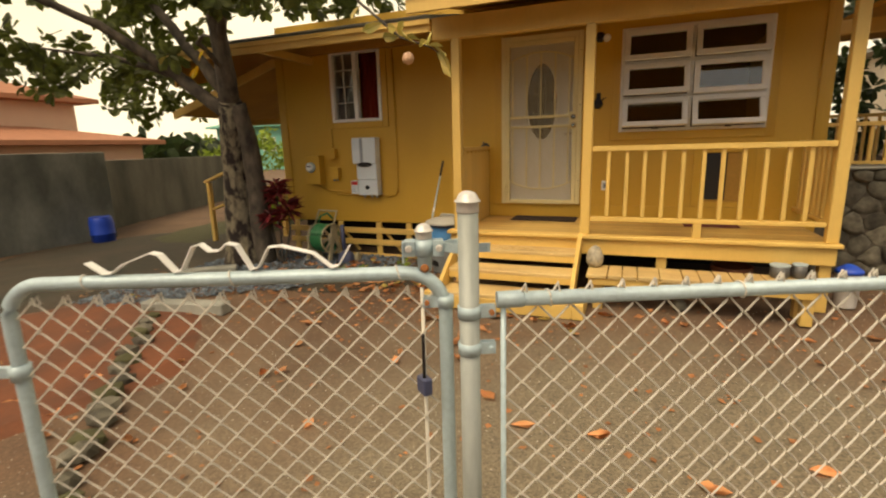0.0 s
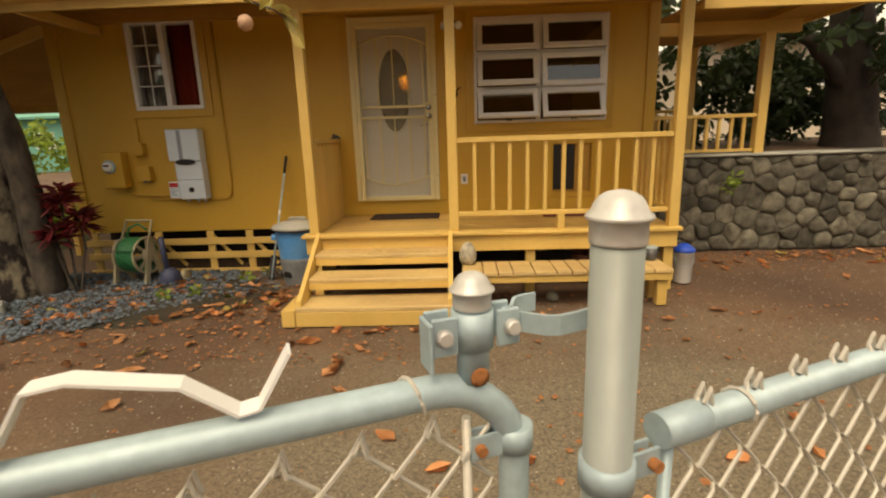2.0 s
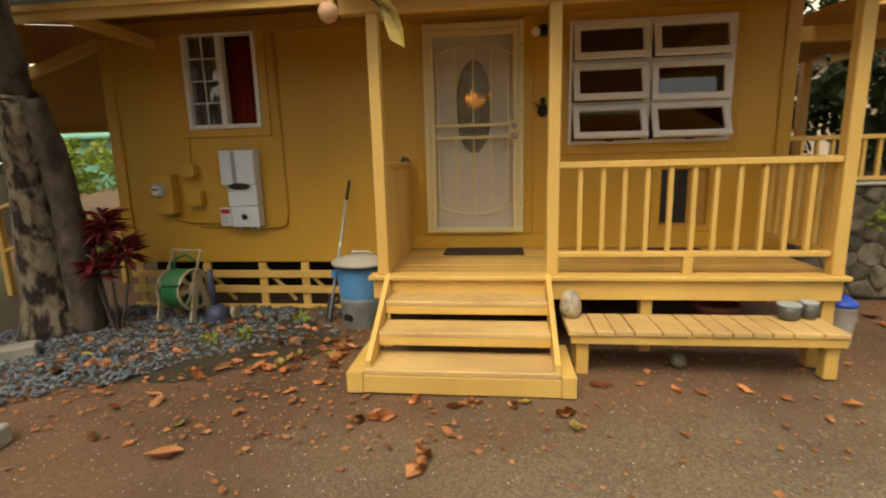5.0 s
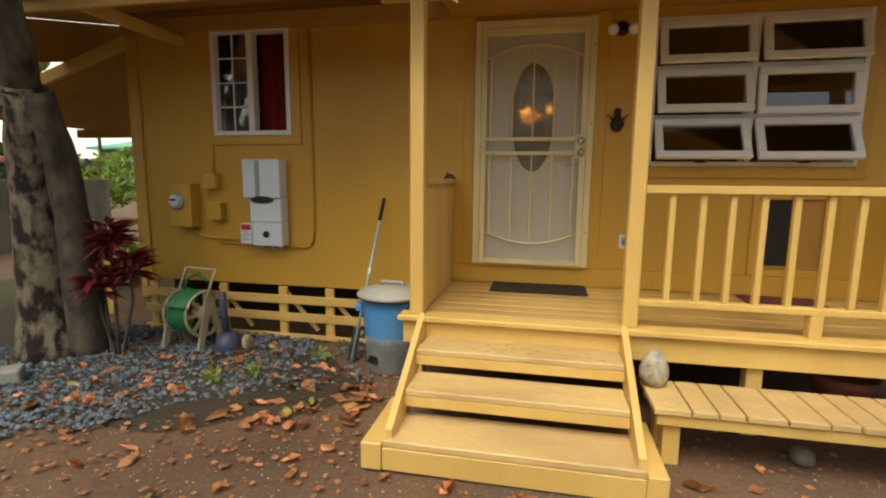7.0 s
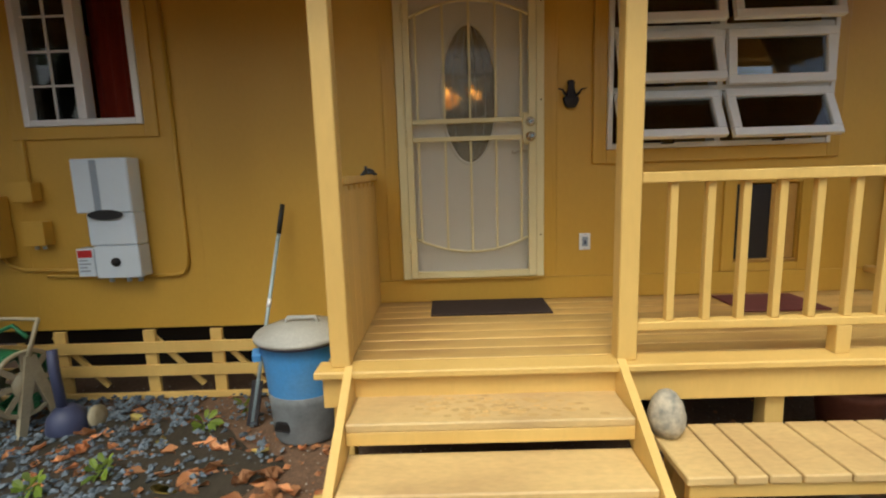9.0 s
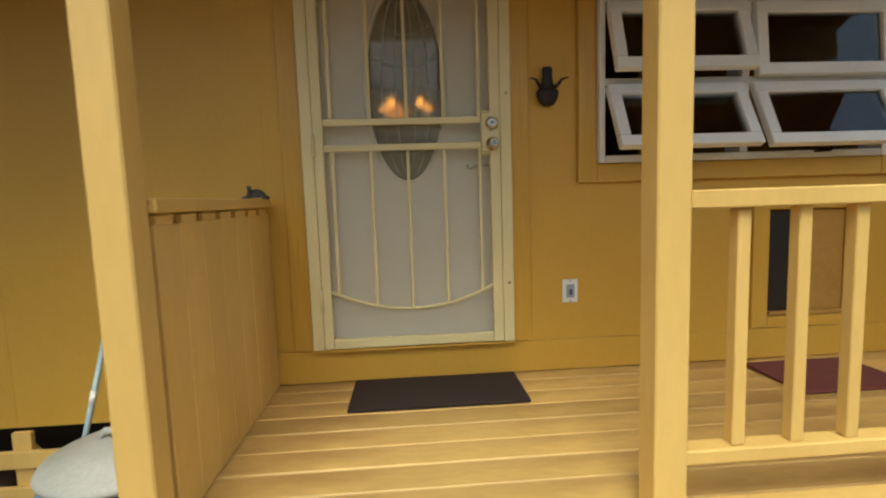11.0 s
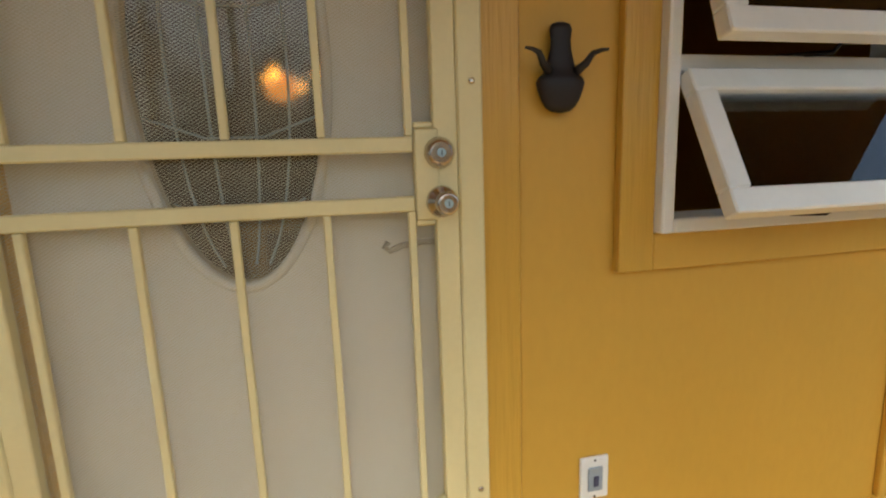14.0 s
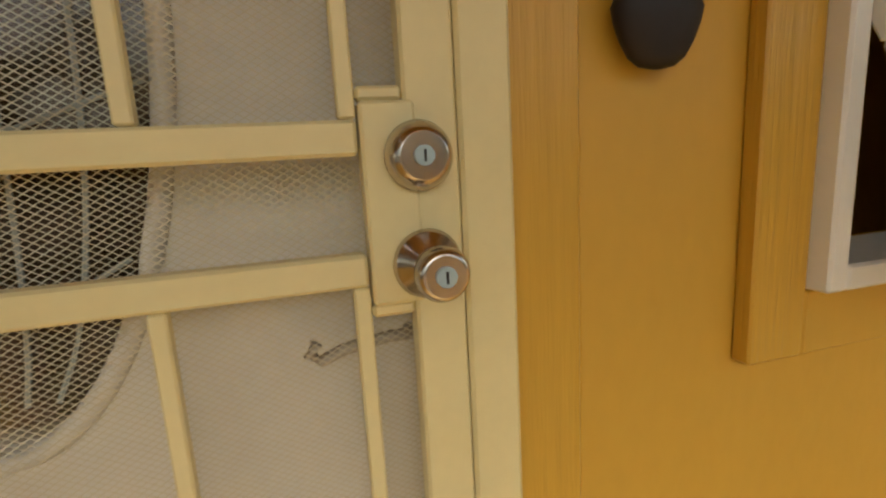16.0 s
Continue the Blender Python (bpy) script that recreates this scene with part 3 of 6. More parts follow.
for i in range(11):
    ob = new("baluster", bal)
    ob.location = (0.398 + 1.969 * (i + 1) / 12 + rnd.uniform(-0.006, 0.006), 4.903, 0)
    ob.parent = rail
    ob.matrix_parent_inverse = rail.matrix_basis.inverted()
side = thing("porch_railing", (2.42, 5.4, DZ), "yellow painted timber side railing of the porch", "railing")
part("top_rail", boxes((2.385, 2.455, 4.958, 5.995, 1.462, 1.510)), TRIM, side)
part("bottom_rail", boxes((2.39, 2.45, 4.958, 5.995, 0.775, 0.815)), TRIM, side)
bal2 = mesh_of("baluster", boxes((-0.019, 0.019, -0.035, 0.035, 0.8165, 1.461)), TRIM)
for i in range(7):
    ob = new("baluster", bal2)
    ob.location = (2.42, 5.06 + 0.135 * i, 0)
    ob.parent = side
    ob.matrix_parent_inverse = side.matrix_basis.inverted()
screen_wall = thing("porch_side_screen", (-1.0, 5.5, DZ), "yellow painted board screen with a capped top rail", "railing")
part("cap_rail", boxes((-1.04, -0.945, 4.958, 5.995, 1.497, 1.535), bevel=0.004), TRIM, screen_wall)
part("rail", boxes((-1.03, -0.985, 4.958, 5.995, 1.40, 1.495)), TRIM, screen_wall)
for i in range(7):
    part("slat", boxes((-0.983, -0.962, 4.975 + 0.146 * i, 4.975 + 0.146 * i + 0.143, DZ + 0.004, 1.466), (-0.983, -0.962, 4.985 + 0.146 * i, 4.985 + 0.146 * i + 0.098, 1.466, 1.490), bevel=0.002), TRIM, screen_wall)
part("backing_board", boxes((-1.03, -0.986, 4.958, 5.995, DZ + 0.004, 1.398)), TRIM, screen_wall)

# ---- steps ----
steps = thing("porch_steps", (-0.3, 4.4, 0), "yellow painted open-riser timber steps with worn treads", "stairs")
part("tread", boxes((-0.985, 0.335, 4.075, 4.42, 0.125, 0.165), bevel=0.006), TREAD, steps)
part("riser", boxes((-0.985, 0.335, 4.07, 4.105, 0.0, 0.124)), TRIM, steps)
part("base_block", boxes((-1.10, -0.987, 4.06, 4.62, 0.0, 0.150), bevel=0.005), TRIM, steps)
part("base_block", boxes((0.337, 0.435, 4.06, 4.62, 0.0, 0.150), bevel=0.005), TRIM, steps)
for y0, z0 in ((4.335, 0.30), (4.585, 0.455)):
    part("tread", boxes((-0.935, 0.295, y0, y0 + 0.285, z0, z0 + 0.038), bevel=0.006), TREAD, steps, "worn tread with scuffed paint")
    part("nosing_board", boxes((-0.935, 0.295, y0 + 0.002, y0 + 0.036, z0 - 0.062, z0 - 0.001)), TRIM, steps)
chips = bmesh.new()
rc = random.Random(15)
for k in range(150):
    x, y, s = rc.gauss(-0.30, 0.19), rc.uniform(4.64, 4.80) + rc.gauss(0, 0.02), rc.uniform(0.004, 0.020)
    if not (-0.85 < x < 0.22 and 4.60 < y < 4.85):
        continue
    chips.faces.new([chips.verts.new((x + s * 1.7 * math.cos(a) * rc.uniform(0.6, 1.1), y + s * math.sin(a) * rc.uniform(0.6, 1.1), 0.4938 + k * 4e-6)) for a in (0, 1.05, 2.1, 3.14, 4.2, 5.25)])
tagged(part("worn_patch", chips, material("bare_worn_wood", (0.58, 0.40, 0.16), (0.45, 0.29, 0.12), 0.8, scale=20, vary=0.18), steps, "bare patch where the paint has worn off"), kind="stuff")
for x in (-0.975, 0.297):
    bm = bmesh.new()
    pts = [(4.10, 0.166), (4.10, 0.215), (4.835, 0.655), (4.842, 0.598), (4.842, 0.46), (4.36, 0.166)]
    prism(bm, [(p[0], p[1]) for p in pts], 0.038, m=Matrix(((0, 1, 0, x), (1, 0, 0, 0), (0, 0, 1, 0), (0, 0, 0, 1))))
    part("stringer", bm, TRIM, steps)

# ---- bench ----
bench = thing("slatted_bench", (1.35, 4.6, 0), "yellow painted timber slatted bench against the porch", "bench")
x = 0.42
i = 0
while x < 2.24:
    w = rnd.choice((0.125, 0.13, 0.135, 0.19)) if i not in (3, 4) else 0.19
    w = min(w, 2.26 - x)
    part("slat", boxes((x, x + w - 0.009, 4.39 + rnd.uniform(-0.006, 0.006), 4.785, 0.312, 0.348), bevel=0.005), TREAD, bench)
    x += w
    i += 1
part("apron", boxes((0.44, 2.25, 4.405, 4.445, 0.245, 0.310), bevel=0.004), TRIM, bench)
part("back_apron", boxes((0.44, 2.25, 4.735, 4.775, 0.245, 0.310), bevel=0.004), TRIM, bench)
for x in (0.485, 2.14):
    for y in (4.447, 4.645):
        part("leg", boxes((x, x + 0.088, y, y + 0.088, 0.0, 0.3105), bevel=0.005), TRIM, bench)

# ---- security door ----
door = thing("security_door", (-0.3, 5.985, 0.81), "cream painted steel security screen door, closed", "door")
FX0, FX1, FZ0, FZ1 = -0.79, 0.181, 0.81, 2.82
part("jamb_left", boxes((FX0, -0.735, 5.966, 6.018, FZ0, FZ1), bevel=0.004), CREAM, door)
part("jamb_right", boxes((0.128, FX1, 5.966, 6.018, FZ0, FZ1), bevel=0.004), CREAM, door)
part("head", boxes((-0.734, 0.127, 5.975, 6.018, 2.755, FZ1), bevel=0.004), CREAM, door)
part("leaf_frame", boxes((-0.733, -0.690, 5.965, 5.995, 0.815, 2.752), (0.078, 0.126, 5.965, 5.995, 0.815, 2.752),
                         (-0.689, 0.077, 5.965, 5.995, 0.815, 0.860), (-0.689, 0.077, 5.965, 5.995, 2.70, 2.752)), CREAM, door)
part("mid_bar", boxes((-0.689, 0.036, 5.963, 5.985, 1.856, 1.886), bevel=0.003), CREAM, door)
part("mid_bar", boxes((-0.689, 0.036, 5.963, 5.985, 1.740, 1.770), bevel=0.003), CREAM, door)
def arc_z(x, low):
    u = (x + 0.306) / 0.384
    return (0.995 + 0.095 * u * u) if low else (2.62 - 0.10 * u * u)
for x in (-0.652, -0.475, -0.306, -0.137, 0.029):
    for z0, z1 in ((arc_z(x, True), 1.739), (1.887, arc_z(x, False))):
        part("bar", boxes((x - 0.0075, x + 0.0075, 5.966, 5.982, z0, z1), bevel=0.002), CREAM, door)
for low in (True, False):
    bm = bmesh.new()
    tube(bm, [(x, 5.974, arc_z(x, low)) for x in (-0.69 + 0.768 * k / 16 for k in range(17))], 0.0085, 6)
    part("arched_bar", bm, CREAM, door)
part("lock_plate", boxes((0.0385, 0.087, 5.9605, 5.99, 1.722, 1.901), bevel=0.003), CREAM, door)
part("plate_edge", boxes((0.0375, 0.0775, 5.968, 5.984, 1.709, 1.7215)), CREAM, door)
part("plate_edge", boxes((0.0375, 0.0775, 5.968, 5.984, 1.9015, 1.914)), CREAM, door)
for z in (1.72, 1.0, 2.5):
    bm = bmesh.new(); tube(bm, [(-0.734, 5.96, z), (-0.734, 5.96, z + 0.10)], 0.009, 10); part("hinge", bm, CREAM, door)
for z in (1.99, 1.1, 2.6):
    bm = bmesh.new(); turned(bm, 0, 0, [(0.004, 0), (0.0065, 0.002), (0.0065, 0.004), (0.003, 0.006)], 12, m=pose(0.158, 5.9665, z, 90, 0, 0)); part("screw", bm, STEEL, door)
# expanded-metal screen
def mesh_screen():
    """Diamond metal mesh: crossing flat strands."""
    verts, faces = [], []
    X0, X1, Z0, Z1, Y, s, w = -0.69, 0.078, 0.860, 2.70, 5.9885, 0.0064, 0.00100
    rise = 0.62
    for sign in (1, -1):
        c = -((X1 - X0) * rise) if sign > 0 else 0
        top = (Z1 - Z0) + (X1 - X0) * rise
        z = (Z0 - (X1 - X0) * rise) if sign > 0 else Z0
        while z < (Z1 if sign > 0 else Z1 + (X1 - X0) * rise):
            a = [X0, z] ; b = [X1, z + sign * rise * (X1 - X0)]
            pts = []
            for (px, pz), (qx, qz) in ((a, b),):
                lo, hi = 0.0, 1.0
                dz = qz - pz
                t0, t1 = (Z0 - pz) / dz, (Z1 - pz) / dz
                lo, hi = max(0, min(t0, t1)), min(1, max(t0, t1))
                if hi > lo:
                    p = (px + (qx - px) * lo, pz + dz * lo); q = (px + (qx - px) * hi, pz + dz * hi)
                    k = len(verts)
                    yy = Y + (0.0006 if sign > 0 else 0)
                    verts += [(p[0], yy, p[1] - w / 2), (q[0], yy, q[1] - w / 2), (q[0], yy, q[1] + w / 2), (p[0], yy, p[1] + w / 2)]
                    faces.append((k, k + 1, k + 2, k + 3))
            z += s
    ob = raw("mesh_screen", verts, faces, SCREEN, door)
    return tagged(ob, "fine diamond metal mesh")
mesh_screen()
deadbolt = part("deadbolt", turned(bmesh.new(), 0, 0, [(0.030, 0), (0.031, 0.004), (0.026, 0.018), (0.021, 0.022), (0.020, 0.0225)], 32, m=pose(0.087, 5.9603, 1.853, 90, 0, 0)), STEEL, door, "brushed nickel deadbolt cylinder")
part("key_plug", turned(bmesh.new(), 0, 0, [(0.0085, 0), (0.0085, 0.0035)], 20, m=pose(0.087, 5.9378, 1.853, 90, 0, 0)), GALV, deadbolt)
part("key_slot", boxes((0.0860, 0.0880, 5.9330, 5.9341, 1.848, 1.858), bevel=0), BLACK, deadbolt)
knob = part("door_knob", turned(bmesh.new(), 0, 0, [(0.031, 0), (0.032, 0.003), (0.029, 0.009), (0.016, 0.014), (0.012, 0.026), (0.016, 0.036), (0.0225, 0.042), (0.0235, 0.052), (0.020, 0.060), (0.017, 0.061)], 32, m=pose(0.089, 5.9603, 1.757, 90, 0, 0)), STEEL, door, "polished round door knob")
part("key_plug", turned(bmesh.new(), 0, 0, [(0.0085, 0), (0.0085, 0.003)], 20, m=pose(0.089, 5.8993, 1.757, 90, 0, 0)), GALV, knob)
part("key_slot", boxes((0.0880, 0.0900, 5.8950, 5.8961, 1.752, 1.762), bevel=0), BLACK, knob)

# white entrance door behind with an oval leaded glass
front_door = thing("front_door", (-0.3, 6.06, 0.81), "white painted entrance door with an oval leaded glass light, closed", "door")
OX, OZ, OW, OH = -0.306, 2.050, 0.181, 0.450
def oval_leaf():
    bm = bmesh.new()
    n = 64
    x0, x1, z0, z1 = -0.70, 0.11, 0.80, 2.79
    oval = [(OX + OW * math.cos(a), OZ + OH * math.sin(a)) for a in (2 * math.pi * k / n for k in range(n))]
    outer = []
    for ox, oz in oval:
        dx, dz = ox - OX, oz - OZ
        t = min(((x1 - OX) if dx > 0 else (OX - x0)) / max(abs(dx), 1e-6), ((z1 - OZ) if dz > 0 else (OZ - z0)) / max(abs(dz), 1e-6))
        outer.append((OX + dx * t, OZ + dz * t))
    for y0, y1 in ((6.055, 6.095),):
        A = [bm.verts.new((p[0], y0, p[1])) for p in oval]; B = [bm.verts.new((p[0], y0, p[1])) for p in outer]
        C = [bm.verts.new((p[0], y1, p[1])) for p in oval]; D = [bm.verts.new((p[0], y1, p[1])) for p in outer]
        for k in range(n):
            j = (k + 1) % n
            bm.faces.new((A[k], A[j], B[j], B[k])); bm.faces.new((C[j], C[k], D[k], D[j])); bm.faces.new((A[j], A[k], C[k], C[j]))
    return bm
part("leaf", oval_leaf(), DOORWHITE, front_door)
bm = bmesh.new(); tube(bm, [(OX + (OW + 0.008) * math.cos(a), 6.052, OZ + (OH + 0.008) * math.sin(a)) for a in (2 * math.pi * k / 48 for k in range(49))], 0.011, 8, caps=False)
part("oval_moulding", bm, DOORWHITE, front_door)
bm = bmesh.new()
n = 48
vs = [bm.verts.new((OX + OW * math.cos(2 * math.pi * k / n), 6.075, OZ + OH * math.sin(2 * math.pi * k / n))) for k in range(n)]
bm.faces.new(vs)
pane = part("oval_glass", bm, pebbled("pebbled_glass"), front_door)
pane.visible_shadow = False
bm = bmesh.new()
for u in (-0.62, -0.25, 0.25, 0.62):
    pts = []
    for k in range(21):
        v = -0.92 + 1.84 * k / 20
        pts.append((OX + OW * u * math.sqrt(max(0.02, 1 - v * v)), 6.072, OZ + OH * v))
    tube(bm, pts, 0.0028, 5)
for z, h in ((-0.25, 0.9), (0.3, 0.9), (-0.62, 0.7), (0.62, 0.7)):
    tube(bm, [(OX - OW * h, 6.072, OZ + OH * z), (OX - OW * 0.3, 6.072, OZ + OH * (z - 0.09)), (OX + OW * 0.3, 6.072, OZ + OH * (z - 0.09)), (OX + OW * h, 6.072, OZ + OH * z)], 0.0028, 5)
part("leading", bm, POSTGALV, front_door, "grey lead cames")
lever = bmesh.new()
tube(lever, [(0.085, 6.055, 1.665), (0.085, 6.035, 1.665), (0.06, 6.028, 1.668), (0.012, 6.027, 1.662), (-0.013, 6.028, 1.652), (-0.023, 6.029, 1.66), (-0.016, 6.029, 1.672)], 0.007, 8)
part("lever_handle", lever, plain("aged_bronze", (0.40, 0.35, 0.28), 0.45, 0.3), front_door, "scrolled metal lever handle")
solid("door_sill", boxes((-0.79, 0.178, 5.968, 6.0, 0.797, 0.809)), WALL, "yellow painted door sill board", "sill", "structure")

mat_ob = thing("door_mat", (-0.2, 5.8, DZ), "dark brown rectangular fibre door mat", "mat")
part("mat_surface", boxes((-0.60, 0.175, 5.64, 5.985, 0.6385, 0.652), bevel=0.004), MATFIBRE, mat_ob)
mat2 = thing("door_mat", (1.6, 5.75, DZ), "dull red fibre mat under the pet door", "mat")
part("mat_surface", boxes((1.32, 1.85, 5.55, 5.93, 0.6385, 0.650), bevel=0.004), REDMAT, mat2)

# ---- awning window (2 x 3) ----
window_2 = thing("window_2", (1.33, 5.99, 1.66), "white vinyl awning window of six hinged sashes, tilted open", "window", kind="structure")
CX = (0.60, 1.325, 2.065)
CZ = (1.656, 2.030, 2.405, 2.775)
for x0, x1, z0, z1 in [(0.60, 0.632, 1.656, 2.775), (2.033, 2.065, 1.656, 2.775), (0.633, 2.032, 1.656, 1.690), (0.633, 2.032, 2.745, 2.775)]:
    part("frame", boxes((x0, x1, 5.965, 6.10, z0, z1), bevel=0.004), WHITE, window_2)
for z in CZ[1:3]:
    part("mullion", boxes((0.633, 2.032, 5.972, 6.09, z - 0.018, z + 0.018), bevel=0.003), WHITE, window_2)
for i in range(3):
    part("mullion", boxes((1.305, 1.345, 5.974, 6.09, CZ[i] + (0.035 if i == 0 else 0.019), CZ[i + 1] - (0.031 if i == 2 else 0.019)), bevel=0.003), WHITE, window_2)
def sash(x0, x1, z0, z1, angle):
    """A top-hung sash swung out by an angle, with pane and stay."""
    m = pose(0, 5.968, z1, -angle, 0, 0)
    h, f = z1 - z0, 0.055
    bm = bmesh.new()
    for a in ((x0, x1, -0.02, 0.02, -f, 0), (x0, x1, -0.02, 0.02, -h, -h + f), (x0, x0 + f, -0.0199, 0.0199, -h + f, -f), (x1 - f, x1, -0.0199, 0.0199, -h + f, -f)):
        box(bm, *a, bevel=0.004, m=m)
    s = part("sash", bm, WHITE, window_2)
    bm = bmesh.new(); box(bm, x0 + f, x1 - f, -0.003, 0.003, -h + f, -f, m=m)
    g = part("pane", bm, CLEAR, s); g.visible_shadow = False
    bm = bmesh.new()
    bot = m @ Vector(((x0 + x1) / 2, 0.01, -h + 0.03))
    tube(bm, [((x0 + x1) / 2 - 0.12, 6.03, z0 + 0.012), (bot.x + 0.05, (bot.y + 6.03) / 2, z0 + 0.014), tuple(bot)], 0.006, 6)
    part("stay", bm, IRON, s)
for i, (zr, angs) in enumerate(((0, (28, 26)), (1, (19, 6)), (2, (14, 15)))):
    for j in range(2):
        sash(CX[j] + 0.036 if j == 0 else 1.348, 1.302 if j == 0 else 2.030, CZ[zr] + (0.014 if zr == 0 else 0.008), CZ[zr + 1] - (0.034 if zr == 2 else 0.022), angs[j])

# ---- sliding window ----
window_1 = thing("window_1", (-2.9, 5.99, 1.93), "white sliding window with a gridded pane and curtains", "window", kind="structure")
for a in [(-3.29, -3.245, 5.985, 6.10, 1.925, 2.885), (-2.535, -2.49, 5.985, 6.10, 1.925, 2.885), (-3.244, -2.536, 5.985, 6.10, 1.925, 1.967), (-3.244, -2.536, 5.985, 6.10, 2.845, 2.885), (-2.925, -2.865, 5.998, 6.09, 1.968, 2.844)]:
    part("frame", boxes(a, bevel=0.003), WHITE, window_1)
bm = bmesh.new()
box(bm, -3.095, -3.083, 6.028, 6.040, 1.968, 2.844)
for z in (2.19, 2.41, 2.63):
    box(bm, -3.244, -2.926, 6.0285, 6.0395, z - 0.006, z + 0.006)
part("grid", bm, WHITE, window_1)
g = part("pane", boxes((-3.244, -2.926, 6.05, 6.055, 1.968, 2.844), bevel=0), CLEAR, window_1); g.visible_shadow = False
def cloth(x0, x1, z0, z1, y, waves, amp):
    bm = bmesh.new()
    n = 60
    top = [bm.verts.new((x0 + (x1 - x0) * i / n, y + amp * math.sin(i / n * waves * 6.28), z1)) for i in range(n + 1)]
    low = [bm.verts.new((x0 + (x1 - x0) * i / n, y + amp * math.sin(i / n * waves * 6.28 + 0.5), z0)) for i in range(n + 1)]
    for i in range(n):
        bm.faces.new((low[i], low[i + 1], top[i + 1], top[i])).smooth = True
    bmesh.ops.solidify(bm, geom=bm.faces[:], thickness=0.002)
    return bm
solid("lace_curtain", cloth(-3.26, -2.93, 1.90, 2.90, 6.092, 6, 0.014), CURTAIN, "pale pink patterned lace curtain behind the pane", "curtain")
solid("drape", cloth(-2.89, -2.45, 1.75, 2.95, 6.16, 5, 0.022), DRAPE, "dark red drape hanging inside the window", "curtain")

pet = thing("pet_door", (1.62, 6.0, 1.2), "dark flap pet door set in the wall", "pet door")
part("flap", boxes((1.505, 1.745, 6.03, 6.045, 0.865, 1.395)), BLACK, pet)
part("side_panel", boxes((1.75, 1.925, 6.035, 6.05, 0.865, 1.395)), SOFFIT, pet)
part("sill", boxes((1.505, 1.925, 6.0, 6.029, 0.861, 0.88)), SOFFIT, pet)

# ---- porch wall fittings ----
orn = bmesh.new()
turned(orn, 0, 0, [(0.006, 0.0), (0.022, 0.003), (0.034, 0.012), (0.044, 0.028), (0.051, 0.046), (0.0545, 0.061), (0.050, 0.071), (0.040, 0.079), (0.033, 0.091), (0.029, 0.106), (0.024, 0.126), (0.022, 0.146), (0.025, 0.166), (0.021, 0.177), (0.010, 0.181)], 40, m=Matrix.Translation((0.362, 5.995, 1.930)) @ Matrix.Diagonal((1, 0.5, 1, 1)))
for s in (-1, 1):
    tube(orn, [(0.362 + s * 0.030, 5.985, 2.012), (0.362 + s * 0.048, 5.975, 2.027), (0.362 + s * 0.060, 5.968, 2.046), (0.362 + s * 0.076, 5.964, 2.051), (0.362 + s * 0.092, 5.962, 2.053)], 0.005, 8, radii=[0.010, 0.008, 0.006, 0.0045, 0.003])
solid("wall_ornament", orn, IRON, "black cast iron animal-shaped wall ornament with two arms", "ornament")
socket = thing("wall_switch_plate", (0.47, 6.01, 1.035), "white switch plate with a dark centre", "switch")
part("plate", boxes((0.432, 0.510, 6.010, 6.0195, 0.978, 1.094), bevel=0.003), WHITE, socket)
part("rocker", boxes((0.451, 0.491, 6.004, 6.0095, 1.003, 1.069), bevel=0.002), UNITGREY, socket)
part("button", boxes((0.464, 0.478, 6.000, 6.0035, 1.018, 1.046), bevel=0.001), NAVY, socket)
for z in (0.986, 1.086):
    bm = bmesh.new(); turned(bm, 0, 0, [(0.003, 0), (0.003, 0.002)], 8, m=pose(0.471, 6.0098, z, 90, 0, 0)); part("screw", bm, BLACK, socket)
flood = thing("flood_light", (0.33, 5.95, 2.72), "twin outdoor flood light with white bulbs", "lamp")
part("base", turned(bmesh.new(), 0, 0, [(0.055, 0), (0.055, 0.02), (0.035, 0.045)], 20, m=pose(0.36, 6.0195, 2.72, 90, 0, 0)), IRON, flood)
for s in (-1, 1):
    hd = part("socket", tube(bmesh.new(), [(0.36 + s * 0.02, 5.98, 2.72), (0.36 + s * 0.055, 5.95, 2.705)], 0.022, 12), IRON, flood)
    part("bulb", turned(bmesh.new(), 0, 0, [(0.02, 0.0), (0.032, -0.02), (0.044, -0.05), (0.040, -0.062), (0.02, -0.07)], 18, m=look((0.36 + s * 0.055, 5.95, 2.705), (0.36 + s * 0.4, 5.3, 2.45))), WHITE, hd)
turtle = bmesh.new()
turned(turtle, 0, 0, [(0.040, 0), (0.044, 0.008), (0.036, 0.026), (0.018, 0.036), (0.004, 0.039)], 20, m=pose(-0.985, 5.90, 1.542))
tube(turtle, [(-0.992, 5.868, 1.552), (-0.995, 5.848, 1.575), (-0.994, 5.842, 1.59)], 0.01, 8, radii=[0.010, 0.009, 0.011])
for sx, sy in ((-1, -1), (1, -1), (-1, 1), (1, 1)):
    tube(turtle, [(-0.985 + sx * 0.028, 5.90 + sy * 0.024, 1.55), (-0.985 + sx * 0.045, 5.90 + sy * 0.04, 1.539)], 0.008, 6)
solid("turtle_figurine", turtle, PEWTER, "small grey turtle figurine on the rail", "figurine")

# ---- electrical gear on the left wall ----
inv = thing("solar_inverter", (-2.72, 5.9, 0.9), "white wall-mounted solar inverter with isolator switch", "inverter")
part("upper_case", boxes((-2.93, -2.555, 5.86, 6.0, 1.345, 1.70), bevel=0.008), UNITWHITE, inv)
part("stripe", boxes((-2.80, -2.755, 5.857, 5.8595, 1.36, 1.69), bevel=0), UNITGREY, inv)
part("lower_case", boxes((-2.875, -2.555, 5.87, 6.0, 1.125, 1.343), bevel=0.008), UNITWHITE, inv)
bm = bmesh.new(); prism(bm, [(0.118 * math.cos(a), 0.034 * math.sin(a)) for a in (2 * math.pi * k / 24 for k in range(24))], 0.006, m=Matrix.Translation((-2.735, 5.853, 1.33)))
